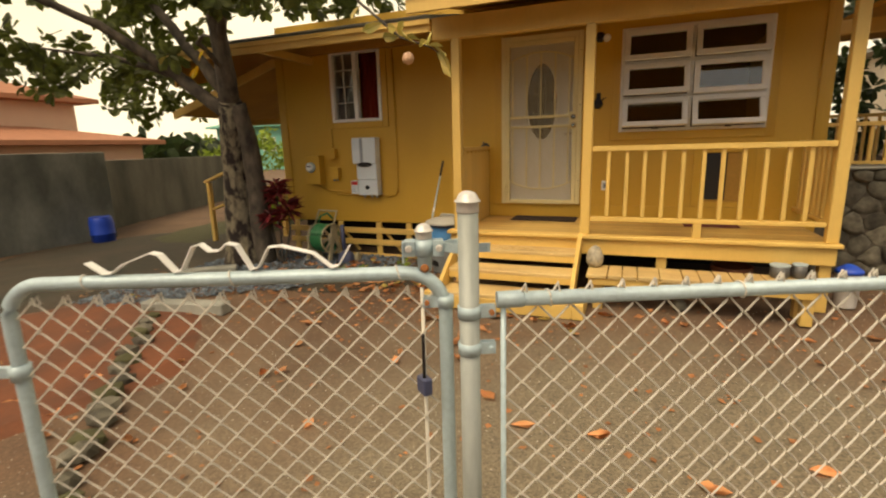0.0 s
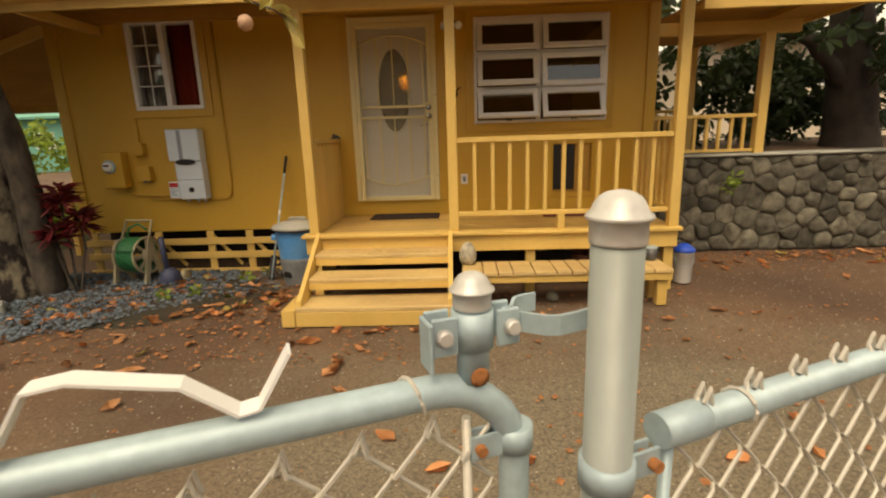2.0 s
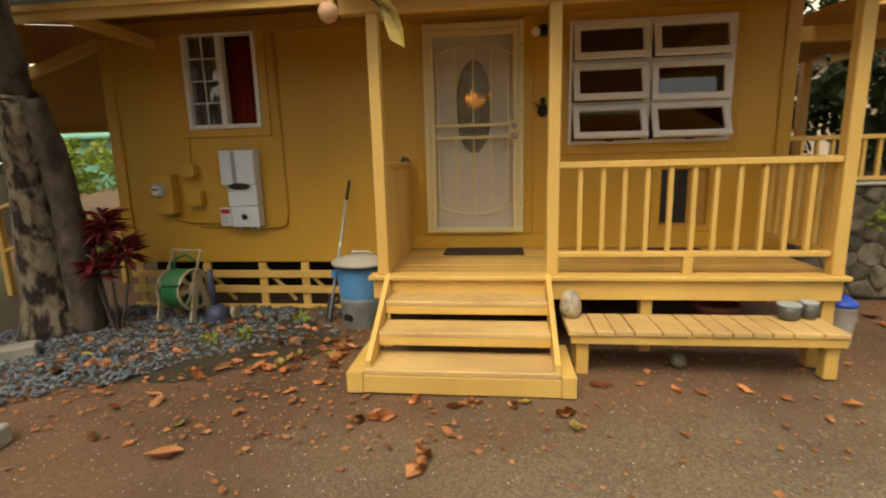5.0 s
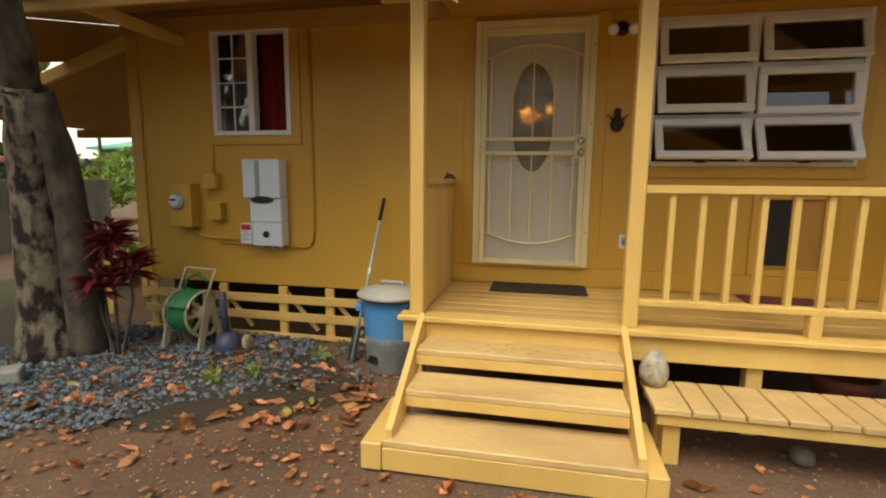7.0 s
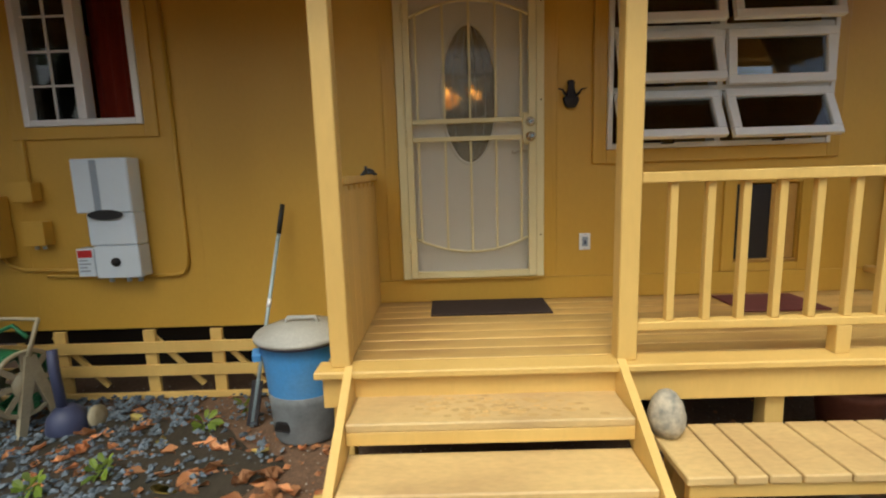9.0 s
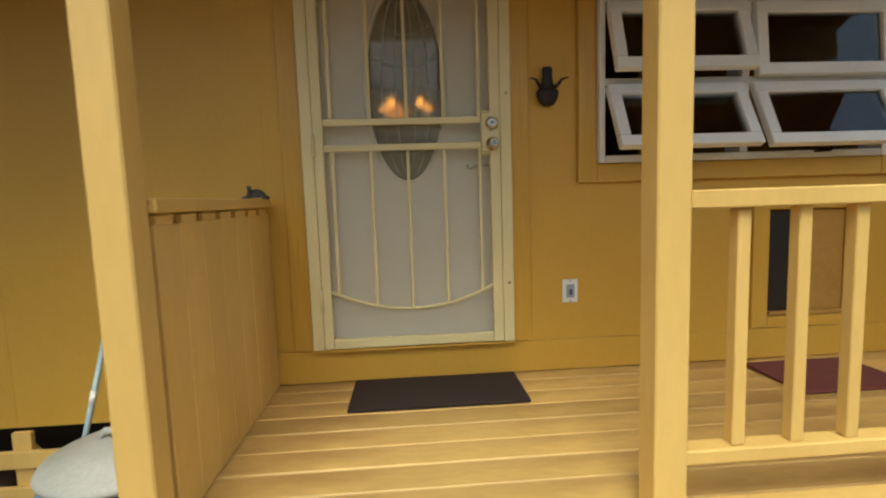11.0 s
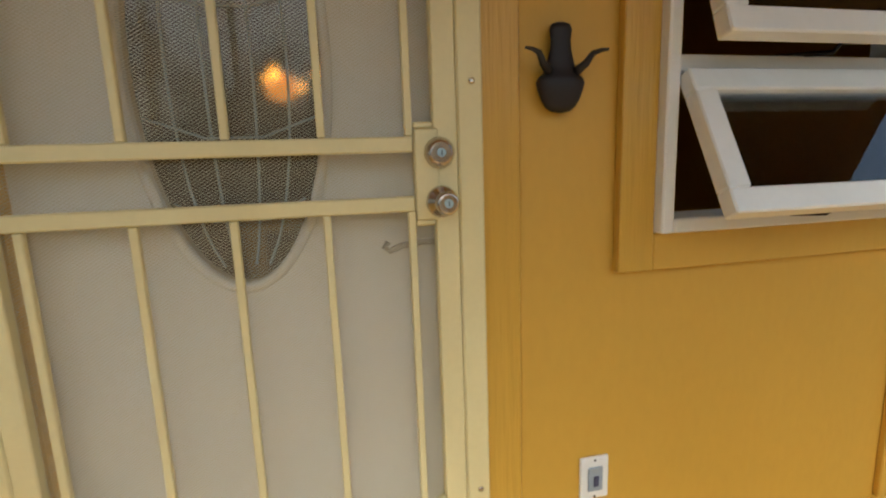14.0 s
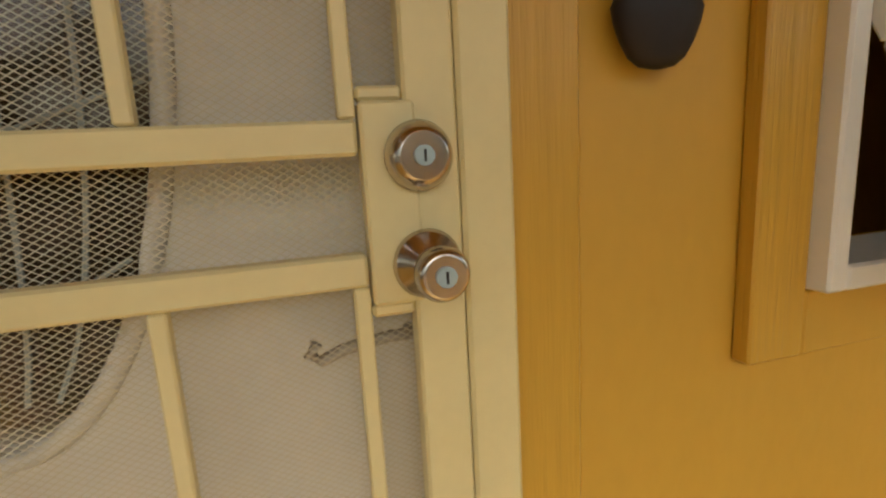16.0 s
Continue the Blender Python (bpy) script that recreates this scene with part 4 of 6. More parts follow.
part("badge", bm, BLACK, inv, "dark oval badge")
part("isolator_box", boxes((-2.86, -2.555, 5.875, 6.0, 0.90, 1.122), bevel=0.006), UNITWHITE, inv)
part("rotary_switch", turned(bmesh.new(), 0, 0, [(0.030, 0), (0.030, 0.012), (0.014, 0.014), (0.014, 0.030)], 20, m=pose(-2.715, 5.8745, 1.01, 90, 0, 0)), BLACK, inv)
part("warning_panel", boxes((-2.985, -2.868, 5.88, 5.99, 0.915, 1.105), bevel=0.003), UNITWHITE, inv)
part("red_label", boxes((-2.975, -2.878, 5.877, 5.8795, 1.045, 1.095), bevel=0), LABELRED, inv)
for i in range(4):
    part("text_bar", boxes((-2.972, -2.972 + (0.06, 0.08, 0.05, 0.07)[i], 5.8775, 5.8795, 1.02 - i * 0.024, 1.03 - i * 0.024), bevel=0), UNITGREY, inv)
for i, x in enumerate((-2.80, -2.68, -2.60)):
    part("cable_gland", tube(bmesh.new(), [(x, 5.93, 0.899), (x, 5.93, 0.865)], 0.016, 10), GALV, inv)
met = thing("electric_meter", (-3.60, 5.9, 1.05), "yellow painted electricity meter box with a round glass meter", "meter")
part("box", boxes((-3.75, -3.505, 5.88, 6.018, 1.05, 1.47), bevel=0.006), WALL, met)
part("ring", turned(bmesh.new(), 0, 0, [(0.075, 0), (0.078, 0.015), (0.070, 0.03), (0.06, 0.032)], 28, m=pose(-3.65, 5.8795, 1.30, 90, 0, 0)), GALV, met)
part("dial", turned(bmesh.new(), 0, 0, [(0.055, 0), (0.052, 0.02), (0.04, 0.028)], 24, m=pose(-3.65, 5.8465, 1.30, 90, 0, 0)), WHITE, met, "pale meter dial")
part("register", boxes((-3.685, -3.615, 5.816, 5.8183, 1.305, 1.325), bevel=0), BLACK, met)
for z0, z1, x0, x1 in ((1.43, 1.56, -3.39, -3.265), (1.13, 1.29, -3.36, -3.225)):
    jb = thing("junction_box", ((x0 + x1) / 2, 5.95, z0), "small yellow painted electrical junction box", "junction box", "wall junction boxes")
    part("box", boxes((x0, x1, 5.93, 6.018, z0, z1), bevel=0.005), WALL, jb)
    part("lid", boxes((x0 - 0.006, x1 + 0.006, 5.922, 5.9295, z0 - 0.004, z1 + 0.006), bevel=0.003), WALL, jb)
    if z0 < 1.3:
        for x in (x0 + 0.04, x1 - 0.04):
            part("gland", tube(bmesh.new(), [(x, 5.97, z0 - 0.001), (x, 5.97, z0 - 0.03)], 0.012, 8), GALV, jb)
def conduit(pts, label, r=0.013):
    return solid("conduit", tube(bmesh.new(), pts, r, 8), WALL, label, "conduit", group="wall conduits")
conduit([(-2.60, 6.0, 0.885), (-2.40, 6.0, 0.885), (-2.34, 6.0, 0.90), (-2.305, 6.0, 0.95), (-2.30, 6.0, 1.05), (-2.30, 6.0, 2.84)], "yellow painted conduit rising up the wall")
conduit([(-3.61, 6.0, 1.05), (-3.57, 6.0, 0.99), (-3.46, 6.0, 0.95), (-3.0, 6.0, 0.935), (-2.99, 6.0, 0.935)], "yellow painted conduit under the meter box")
conduit([(-3.3, 6.0, 0.90), (-2.62, 6.0, 0.88)], "yellow painted conduit under the inverter", 0.011)
conduit([(-3.33, 6.0, 1.56), (-3.33, 6.0, 1.84)], "yellow painted conduit between boxes", 0.010)

# ---- things by the wall ----
can = thing("trash_can", (-1.36, 5.45, 0), "blue plastic trash can, lower half scuffed grey, with a grey lid", "trash can")
part("body", turned(bmesh.new(), -1.36, 5.45, [(0.19, 0.0), (0.195, 0.02), (0.218, 0.30), (0.2385, 0.52), (0.243, 0.585), (0.255, 0.59), (0.255, 0.625)], 40), BLUE, can)
part("base_band", turned(bmesh.new(), -1.36, 5.45, [(0.194, 0.003), (0.201, 0.02), (0.2185, 0.25), (0.2215, 0.295), (0.2180, 0.298)], 40), SCUFF, can, "dirty scuffed grey lower half")
part("rim", turned(bmesh.new(), -1.36, 5.45, [(0.256, 0.592), (0.268, 0.598), (0.268, 0.622), (0.256, 0.626)], 40), NAVY, can)
lid = part("lid", turned(bmesh.new(), -1.36, 5.45, [(0.276, 0.612), (0.280, 0.627), (0.268, 0.642), (0.21, 0.650), (0.20, 0.668), (0.10, 0.690), (0.02, 0.694)], 40), LIDGREY, can, "grey domed lid")
part("lid_handle", tube(bmesh.new(), [(-1.46, 5.45, 0.68), (-1.44, 5.45, 0.715), (-1.28, 5.45, 0.715), (-1.26, 5.45, 0.68)], 0.014, 8), LIDGREY, lid)
for a in (200, 20):
    c, s = math.cos(radians(a)), math.sin(radians(a))
    part("handle", boxes((-0.065, 0.065, 0.0, 0.05, 0.0, 0.045), bevel=0.006), BLUE, can).matrix_basis = Matrix.Translation((-1.36 + 0.238 * c, 5.45 + 0.238 * s, 0.50)) @ pose(0, 0, 0, 0, 0, a - 90)
part("dent_hole", boxes((-0.05, 0.05, 0, 0.012, -0.03, 0.03), bevel=0.01), BLACK, can, "dark broken patch near the base").matrix_basis = pose(-1.44, 5.238, 0.13, 0, 20, 20)
pole = thing("long_handled_tool", (-1.72, 5.55, 0), "long grey metal pole with a black grip leaning on the wall", "garden tool")
A, B = Vector((-1.74, 5.50, 0.0)), Vector((-1.58, 5.93, 1.36))
part("shaft", tube(bmesh.new(), [A, A.lerp(B, 0.86)], 0.012, 10), GALV, pole)
part("grip", tube(bmesh.new(), [A.lerp(B, 0.861), B], 0.016, 10), BLACK, pole)
part("collar", tube(bmesh.new(), [A.lerp(B, 0.52), A.lerp(B, 0.56)], 0.014, 10), WHITE, pole)
part("blade", boxes((-0.035, 0.035, -0.006, 0.006, 0.0, 0.28), bevel=0.003), IRON, pole).matrix_basis = Matrix.Translation(A) @ pose(0, 0, 0.004, -18, 6, 0)

reel = thing("hose_reel", (-3.2, 5.55, 0), "garden hose reel cart with a coiled green hose", "hose reel")
RX, RY = -3.25, 5.52
for s in (-0.19, 0.17):
    part("side_frame", prism(bmesh.new(), [(-0.15, 0.0), (-0.10, 0.0), (0.0, 0.34), (0.10, 0.0), (0.15, 0.0), (0.03, 0.50), (-0.03, 0.50)], 0.028, m=Matrix.Translation((RX + s, RY, 0)) @ pose(0, 0, 0, 0, 0, 78)), BEIGE, reel)
drum = bmesh.new()
RM = pose(RX, RY, 0.33, 0, 90, -12)
tube(drum, [RM @ Vector((0.178 * math.cos(q * 0.224), 0.178 * math.sin(q * 0.224), -0.12 + 0.24 * q / 170)) for q in range(171)], 0.0205, 8)
part("hose", drum, HOSE, reel, "coiled green hose")
for s, q in ((-0.15, 0.19), (0.135, 0.20)):
    disc = part("drum_disc", turned(bmesh.new(), 0, 0, [(0.03, 0), (0.085, 0.004), (0.085, 0.016), (0.03, 0.026)], 28, m=RM @ Matrix.Translation((0, 0, s))), BEIGE, reel)
    rim = bmesh.new()
    tube(rim, [RM @ Vector((q * math.cos(k * 0.2094), q * math.sin(k * 0.2094), s + 0.008)) for k in range(31)], 0.014, 8, caps=False)
    part("rim", rim, BEIGE, disc)
    for k in range(8):
        bm = bmesh.new(); box(bm, 0.075, q - 0.004, -0.018, 0.018, s + 0.003, s + 0.013, bevel=0.002, m=RM @ Matrix.Rotation(k * math.pi / 4, 4, "Z"))
        part("spoke", bm, BEIGE, disc)
part("handle", tube(bmesh.new(), [(RX - 0.17, RY + 0.02, 0.5), (RX - 0.16, RY + 0.14, 0.70), (RX + 0.16, RY + 0.10, 0.70), (RX + 0.17, RY - 0.02, 0.5)], 0.015, 8), BEIGE, reel)
part("hose_tail", tube(bmesh.new(), [(RX - 0.12, RY + 0.02, 0.50), (RX - 0.08, RY + 0.05, 0.63), (RX + 0.02, RY + 0.07, 0.67), (RX + 0.12, RY + 0.05, 0.60)], 0.014, 8), HOSE, reel)
vac = thing("garden_sprayer", (-2.92, 5.5, 0), "navy plastic yard tool standing by the hose reel", "garden tool")
part("base", turned(bmesh.new(), -2.90, 5.50, [(0.11, 0), (0.12, 0.03), (0.10, 0.12), (0.05, 0.17)], 20), NAVY, vac)
part("column", tube(bmesh.new(), [(-2.92, 5.50, 0.15), (-2.96, 5.53, 0.40), (-2.97, 5.55, 0.52)], 0.03, 10), NAVY, vac)
part("wheel", turned(bmesh.new(), 0, 0, [(0.03, 0), (0.07, 0.004), (0.07, 0.03), (0.03, 0.034)], 18, m=pose(-2.76, 5.55, 0.07, 0, 80, 0)), BEIGE, vac)

egg = bmesh.new()
turned(egg, 0.475, 4.70, [(0.02, 0.349), (0.058, 0.356), (0.080, 0.40), (0.082, 0.445), (0.066, 0.505), (0.04, 0.545), (0.012, 0.562)], 24)
for v in egg.verts:
    v.co += Vector(noise.noise_vector(v.co * 14)) * 0.004
solid("carved_stone", egg, PEBBLEPAINT, "egg-shaped carved pale stone standing on the bench", "stone ornament")
for x, y, r, h, m, lab in ((2.02, 4.70, 0.075, 0.11, PEWTER, "dark grey metal bowl on the bench"), (2.17, 4.72, 0.055, 0.12, PEWTER, "dark grey pot on the bench")):
    p = thing("pot", (x, y, 0.35), lab, "pot")
    part("body", turned(bmesh.new(), x, y, [(r * 0.75, 0.3485), (r, 0.37), (r, 0.35 + h), (r * 0.86, 0.35 + h), (r * 0.8, 0.36)], 24), m, p)
    part("rim", turned(bmesh.new(), x, y, [(r * 1.01, 0.34 + h), (r * 1.06, 0.345 + h), (r * 1.06, 0.353 + h), (r * 1.01, 0.356 + h)], 24), GALV, p)
pot = thing("plant_pot", (1.75, 5.25, 0), "terracotta plant pot under the porch", "pot")
part("body", turned(bmesh.new(), 1.75, 5.25, [(0.13, 0), (0.17, 0.25), (0.19, 0.26), (0.19, 0.31), (0.16, 0.31), (0.15, 0.27)], 24), POTCLAY, pot)
bucket = thing("bucket", (2.67, 5.15, 0), "white plastic bucket with a blue lid", "bucket")
part("pail", turned(bmesh.new(), 2.67, 5.15, [(0.082, 0), (0.085, 0.005), (0.098, 0.30), (0.103, 0.302), (0.103, 0.325), (0.099, 0.33)], 28), WHITE, bucket)
part("lid", turned(bmesh.new(), 2.67, 5.15, [(0.107, 0.318), (0.108, 0.34), (0.098, 0.356), (0.07, 0.375), (0.03, 0.40), (0.0, 0.402)][:5] + [(0.01, 0.402)], 28), plain("blue_lid", (0.01, 0.07, 0.50), 0.4), bucket, "bright blue domed lid")
part("wire_handle", tube(bmesh.new(), [(2.565, 5.15, 0.29), (2.58, 5.10, 0.20), (2.67, 5.045, 0.17), (2.76, 5.10, 0.20), (2.775, 5.15, 0.29)], 0.003, 6), GALV, bucket)
foot_rock = bmesh.new(); turned(foot_rock, 1.25, 4.62, [(0.03, 0), (0.06, 0.02), (0.055, 0.07), (0.02, 0.10)], 12); solid("small_rock", foot_rock, STONE, "small round rock under the bench", "rock")

# ---- interior lamp seen through the oval glass ----
lamp = thing("chandelier", (-0.3, 8.2, 2.9), "small amber glass chandelier glowing indoors", "lamp")
part("stem", tube(bmesh.new(), [(-0.3, 8.2, 3.01), (-0.3, 8.2, 2.45)], 0.012, 8), IRON, lamp)
AMBER = plain("amber_bulb", (1.0, 0.42, 0.06), 0.4, 0, 4.5)
for k in range(5):
    a = 2 * math.pi * k / 5 + 0.3
    x, y = -0.3 + 0.24 * math.cos(a), 8.2 + 0.24 * math.sin(a)
    arm = part("arm", tube(bmesh.new(), [(-0.3, 8.2, 2.48), ((x - 0.3) / 2, (y + 8.2) / 2, 2.36), (x, y, 2.42)], 0.008, 6), IRON, lamp)
    part("bulb", turned(bmesh.new(), x, y, [(0.008, 2.42), (0.016, 2.44), (0.018, 2.46), (0.004, 2.50)], 12), AMBER, arm)
part("glass_shade", turned(bmesh.new(), -0.42, 8.15, [(0.03, 2.30), (0.09, 2.33), (0.11, 2.40), (0.07, 2.47), (0.02, 2.48)], 20), plain("amber_glass", (1.0, 0.38, 0.06), 0.4, 0, 0.5), lamp, "amber glass shade")
table = thing("side_table", (-0.3, 8.3, 0.7), "dark wooden table indoors", "table")
part("top", boxes((-0.8, 0.2, 8.0, 8.6, 1.42, 1.46)), SOFFIT, table)
for x in (-0.75, 0.10):
    for y in (8.05, 8.5):
        part("leg", boxes((x, x + 0.05, y, y + 0.05, 0.70, 1.419)), SOFFIT, table)

# ---- chain link fence and gate ----
PX, PY, PZ, RZ = 0.521, 0.618, 1.451, 1.278
GX, GY, GZ, GATE_TURN = 0.455, 0.669, 1.314, 22
FA = radians(24.2)
FD = Vector((math.cos(FA), math.sin(FA), 0))
FN = Vector((-FD.y, FD.x, 0))
P0 = Vector((PX, PY, 0))
def chain(p, d, length, z0, z1, cell=0.030, r=0.0021):
    """Woven chain-link: zigzag wires that hook round each other."""
    bm = bmesh.new()
    nrm = Vector((-d.y, d.x, 0))
    n = int(length / cell)
    half, rise = cell / 2, 0.030
    for i in range(n):
        pts, k, z = [], 0, z1
        while z > z0:
            side = 1 if (k + i) % 2 == 0 else -1
            s = (i + 0.5) * cell + side * (half + 0.001)
            q = p + d * s
            lean = 0.0045 if side > 0 else -0.0045
            pts.append((q.x + nrm.x * lean, q.y + nrm.y * lean, z - 0.002))
            q2 = p + d * (s - side * 0.006)
            pts.append((q2.x - nrm.x * lean * 0.4, q2.y - nrm.y * lean * 0.4, z - 0.006))
            k += 1
            z -= rise
        tube(bm, pts, r, 5, caps=False)
        top = Vector(pts[0])
        tube(bm, [top, top + d * (0.006) + Vector((0, 0, 0.012)), top + d * 0.010 + Vector((0, 0, -0.006))], r, 5, caps=False)
    return bm
def cap_profile(x, y, z, r):
    return turned(bmesh.new(), x, y, [(r * 1.05, z), (r * 1.07, z + r * 0.12), (r * 1.07, z + r * 0.86), (r * 1.20, z + r * 0.92), (r * 1.26, z + r * 1.0), (r * 1.22, z + r * 1.1), (r * 1.05, z + r * 1.24), (r * 0.95, z + r * 1.5), (r * 0.78, z + r * 1.75), (r * 0.5, z + r * 1.93), (r * 0.2, z + r * 2.0)], 28)
def band(parent, x, y, z, r, d, reach, h=0.022):
    """Steel brace band round a post, its two ears bolted at one side."""
    bm = bmesh.new()
    turned(bm, x, y, [(r + 0.0005, z), (r + 0.003, z), (r + 0.003, z + h), (r + 0.0005, z + h)], 24)
    for s in (-0.006, 0.006):
        c = Vector((x, y, 0)) + Vector((-d.y, d.x, 0)) * s
        a, b = c + d * (r * 0.8), c + d * reach
        box(bm, 0, (b - a).length, -0.0015, 0.0015, z, z + h, m=Matrix.Translation((a.x, a.y, 0)) @ Matrix.Rotation(math.atan2(d.y, d.x), 4, "Z"))
    ob = part("brace_band", bm, GALV, parent)
    q = Vector((x, y, 0)) + d * (reach - 0.008)
    bolt = bmesh.new()
    w = Vector((-d.y, d.x, 0))
    tube(bolt, [(q - w * 0.016) + Vector((0, 0, z + h / 2)), (q + w * 0.014) + Vector((0, 0, z + h / 2))], 0.005, 8)
    part("bolt", bolt, RUST if z > 1.2 else GALV, ob)
    return ob
def post_at(p, z, r, label):
    t = thing("fence_post", (p.x, p.y, 0), label, "fence post", "fence posts")
    part("pipe", tube(bmesh.new(), [(p.x, p.y, 0), (p.x, p.y, z)], r, 20), POSTGALV, t)
    part("dome_cap", cap_profile(p.x, p.y, z - 0.012, r), CAPMETAL, t)
    return t
gp = post_at(P0, PZ, 0.0185, "weathered galvanised steel fence post with a dome cap")
band(gp, P0.x, P0.y, PZ - 0.204, 0.0185, FD, 0.047)
band(gp, P0.x, P0.y, PZ - 0.274, 0.0185, FD, 0.047)
band(gp, P0.x, P0.y, 0.55, 0.0185, FD, 0.047)
fence = thing("chain_link_fence", (P0.x + 1.5, P0.y + 0.5, 0), "galvanised chain link fence with a pipe top rail", "fence")
a, b = P0 + FD * 0.052, P0 + FD * 3.4
part("top_rail", tube(bmesh.new(), [a + Vector((0, 0, RZ)), b + Vector((0, 0, RZ))], 0.0135, 16), GALV, fence)
t0 = P0 + FD * 0.050
part("rail_end", turned(bmesh.new(), 0, 0, [(0.015, 0), (0.016, 0.045), (0.0135, 0.05)], 16, m=Matrix.Translation((t0.x, t0.y, RZ)) @ Matrix.Rotation(FA, 4, "Z") @ pose(0, 0, 0, 0, 90, 0)), GALV, fence)
part("tension_bar", tube(bmesh.new(), [t0 + FD * 0.012 + Vector((0, 0, 0.06)), t0 + FD * 0.012 + Vector((0, 0, RZ + 0.012))], 0.0055, 8), GALV, fence)
part("chain_mesh", chain(P0 + FD * 0.066, FD, 3.3, 0.05, RZ + 0.018), WIRE, fence, "woven galvanised wire mesh")
tagged(fence.children[-1], kind="stuff")
for k in range(8):
    q = P0 + FD * (0.14 + 0.36 * k)
    part("tie_wire", tube(bmesh.new(), [q + FN * 0.0155 * math.cos(t) + Vector((0, 0, RZ + 0.0155 * math.sin(t))) + FD * 0.012 * t / 6.3 for t in (6.3 * j / 12 for j in range(13))], 0.002, 5), WIRE, fence)
post_at(P0 + FD * 3.43, 1.40, 0.03, "galvanised steel fence post at the end of a fence bay")

GA = radians(GATE_TURN)
GD = Vector((math.cos(GA), math.sin(GA), 0))
GN = Vector((-GD.y, GD.x, 0))
gate = thing("chain_link_gate", (0, 0.6, 0), "galvanised chain link gate in a rounded pipe frame, nearly closed", "gate")
G1 = Vector((GX, GY, 0))
GW = 0.85
R = 0.075
def gp3(s, z):
    q = G1 - GD * s
    return Vector((q.x, q.y, z))
loop = [gp3(0, 0.14)] + [gp3(0, z) for z in (0.6, 1.0, GZ - R)] + [gp3(R - R * math.cos(t), GZ - R + R * math.sin(t)) for t in (math.pi / 2 * k / 7 for k in range(1, 8))]
loop += [gp3(s, GZ) for s in (0.3, 0.6, GW - R)] + [gp3(GW - R + R * math.sin(t), GZ - R + R * math.cos(t)) for t in (math.pi / 2 * k / 7 for k in range(1, 8))] + [gp3(GW, z) for z in (1.0, 0.5, 0.14)]
part("frame_pipe", tube(bmesh.new(), loop, 0.0138, 14), GALV, gate)
part("bottom_pipe", tube(bmesh.new(), [gp3(0.018, 0.15), gp3(GW - 0.018, 0.15)], 0.0175, 12), GALV, gate)
cm = part("chain_mesh", chain(G1 - GD * (GW - 0.02), GD, GW - 0.04, 0.15, GZ - 0.035), WIRE, gate, "woven galvanised wire mesh")
tagged(cm, kind="stuff")
CS = 0.038
c0 = gp3(CS, GZ)
stub = part("latch_stub", tube(bmesh.new(), [c0 + Vector((0, 0, 0.005)), c0 + Vector((0, 0, 0.080))], 0.0135, 16), GALV, gate)
part("dome_cap", cap_profile(c0.x, c0.y, GZ + 0.067, 0.0147), CAPMETAL, stub)
part("rust_spot", turned(bmesh.new(), 0, 0, [(0.0075, 0), (0.0085, 0.0006), (0.005, 0.0012)], 12, m=Matrix.Translation(c0 - GN * 0.0138 + Vector((0, 0, 0.012))) @ Matrix.Rotation(GA, 4, "Z") @ pose(0, 0, 0, 90, 0, 0)), RUST, stub)
MR = Matrix.Translation((c0.x, c0.y, GZ)) @ Matrix.Rotation(GA, 4, "Z")
latch = part("latch_clamp", turned(bmesh.new(), c0.x, c0.y, [(0.0138, GZ + 0.034), (0.0175, GZ + 0.034), (0.0175, GZ + 0.065), (0.0138, GZ + 0.065)], 24), GALV, gate)
for x0, x1 in ((0.017, 0.037), (-0.038, -0.017)):
    for y0 in (-0.010, 0.010):
        bm = bmesh.new(); box(bm, x0, x1, y0 - 0.0022, y0 + 0.0022, 0.034, 0.065, bevel=0.001, m=MR)
        part("clamp_ear", bm, GALV, latch)
bm = bmesh.new(); box(bm, -0.042, -0.0385, -0.016, 0.010, 0.022, 0.063, bevel=0.001, m=MR)
part("end_plate", bm, GALV, latch)
for x in (0.029, -0.029):
    bm = bmesh.new(); tube(bm, [MR @ Vector((x, -0.019, 0.050)), MR @ Vector((x, -0.0125, 0.050)), MR @ Vector((x, -0.0124, 0.050)), MR @ Vector((x, 0.016, 0.050))], 0.007, 10, radii=[0.0055, 0.0075, 0.004, 0.004])
    part("bolt", bm, CAPMETAL, latch, "dull carriage bolt")
def strap(pts, half, thick, m):
    """One bent flat strap standing on edge along points (x, y) in a local plane."""
    bm, rings = bmesh.new(), []
    for i, p in enumerate(pts):
        a, b = Vector(pts[max(i - 1, 0)]), Vector(pts[min(i + 1, len(pts) - 1)])
        n = Vector((-(b - a).y, (b - a).x)).normalized() * thick / 2
        z = p[2] if len(p) > 2 else 0.0
        rings.append([bm.verts.new(m @ Vector((p[0] + k * n.x, p[1] + k * n.y, z + h))) for k, h in ((-1, -half), (1, -half), (1, half), (-1, half))])
    for q, w in zip(rings, rings[1:]):
        for k in range(4):
            bm.faces.new((q[k], q[(k + 1) % 4], w[(k + 1) % 4], w[k]))
    bm.faces.new(rings[0][::-1]); bm.faces.new(rings[-1])
    return bm
FORK = MR @ Matrix.Translation((0, 0, 0.051))
arm_near = [(0.030, -0.006), (0.040, -0.008), (0.047, -0.016), (0.054, -0.024), (0.064, -0.028), (0.080, -0.027), (0.100, -0.023), (0.118, -0.021), (0.124, -0.024)]
arm_away = [(0.030, 0.006), (0.040, 0.009), (0.046, 0.018), (0.052, 0.026), (0.062, 0.030), (0.076, 0.031)]
part("fork_arm", strap(arm_near, 0.0085, 0.003, FORK), GALV, latch, "long bent latch arm")
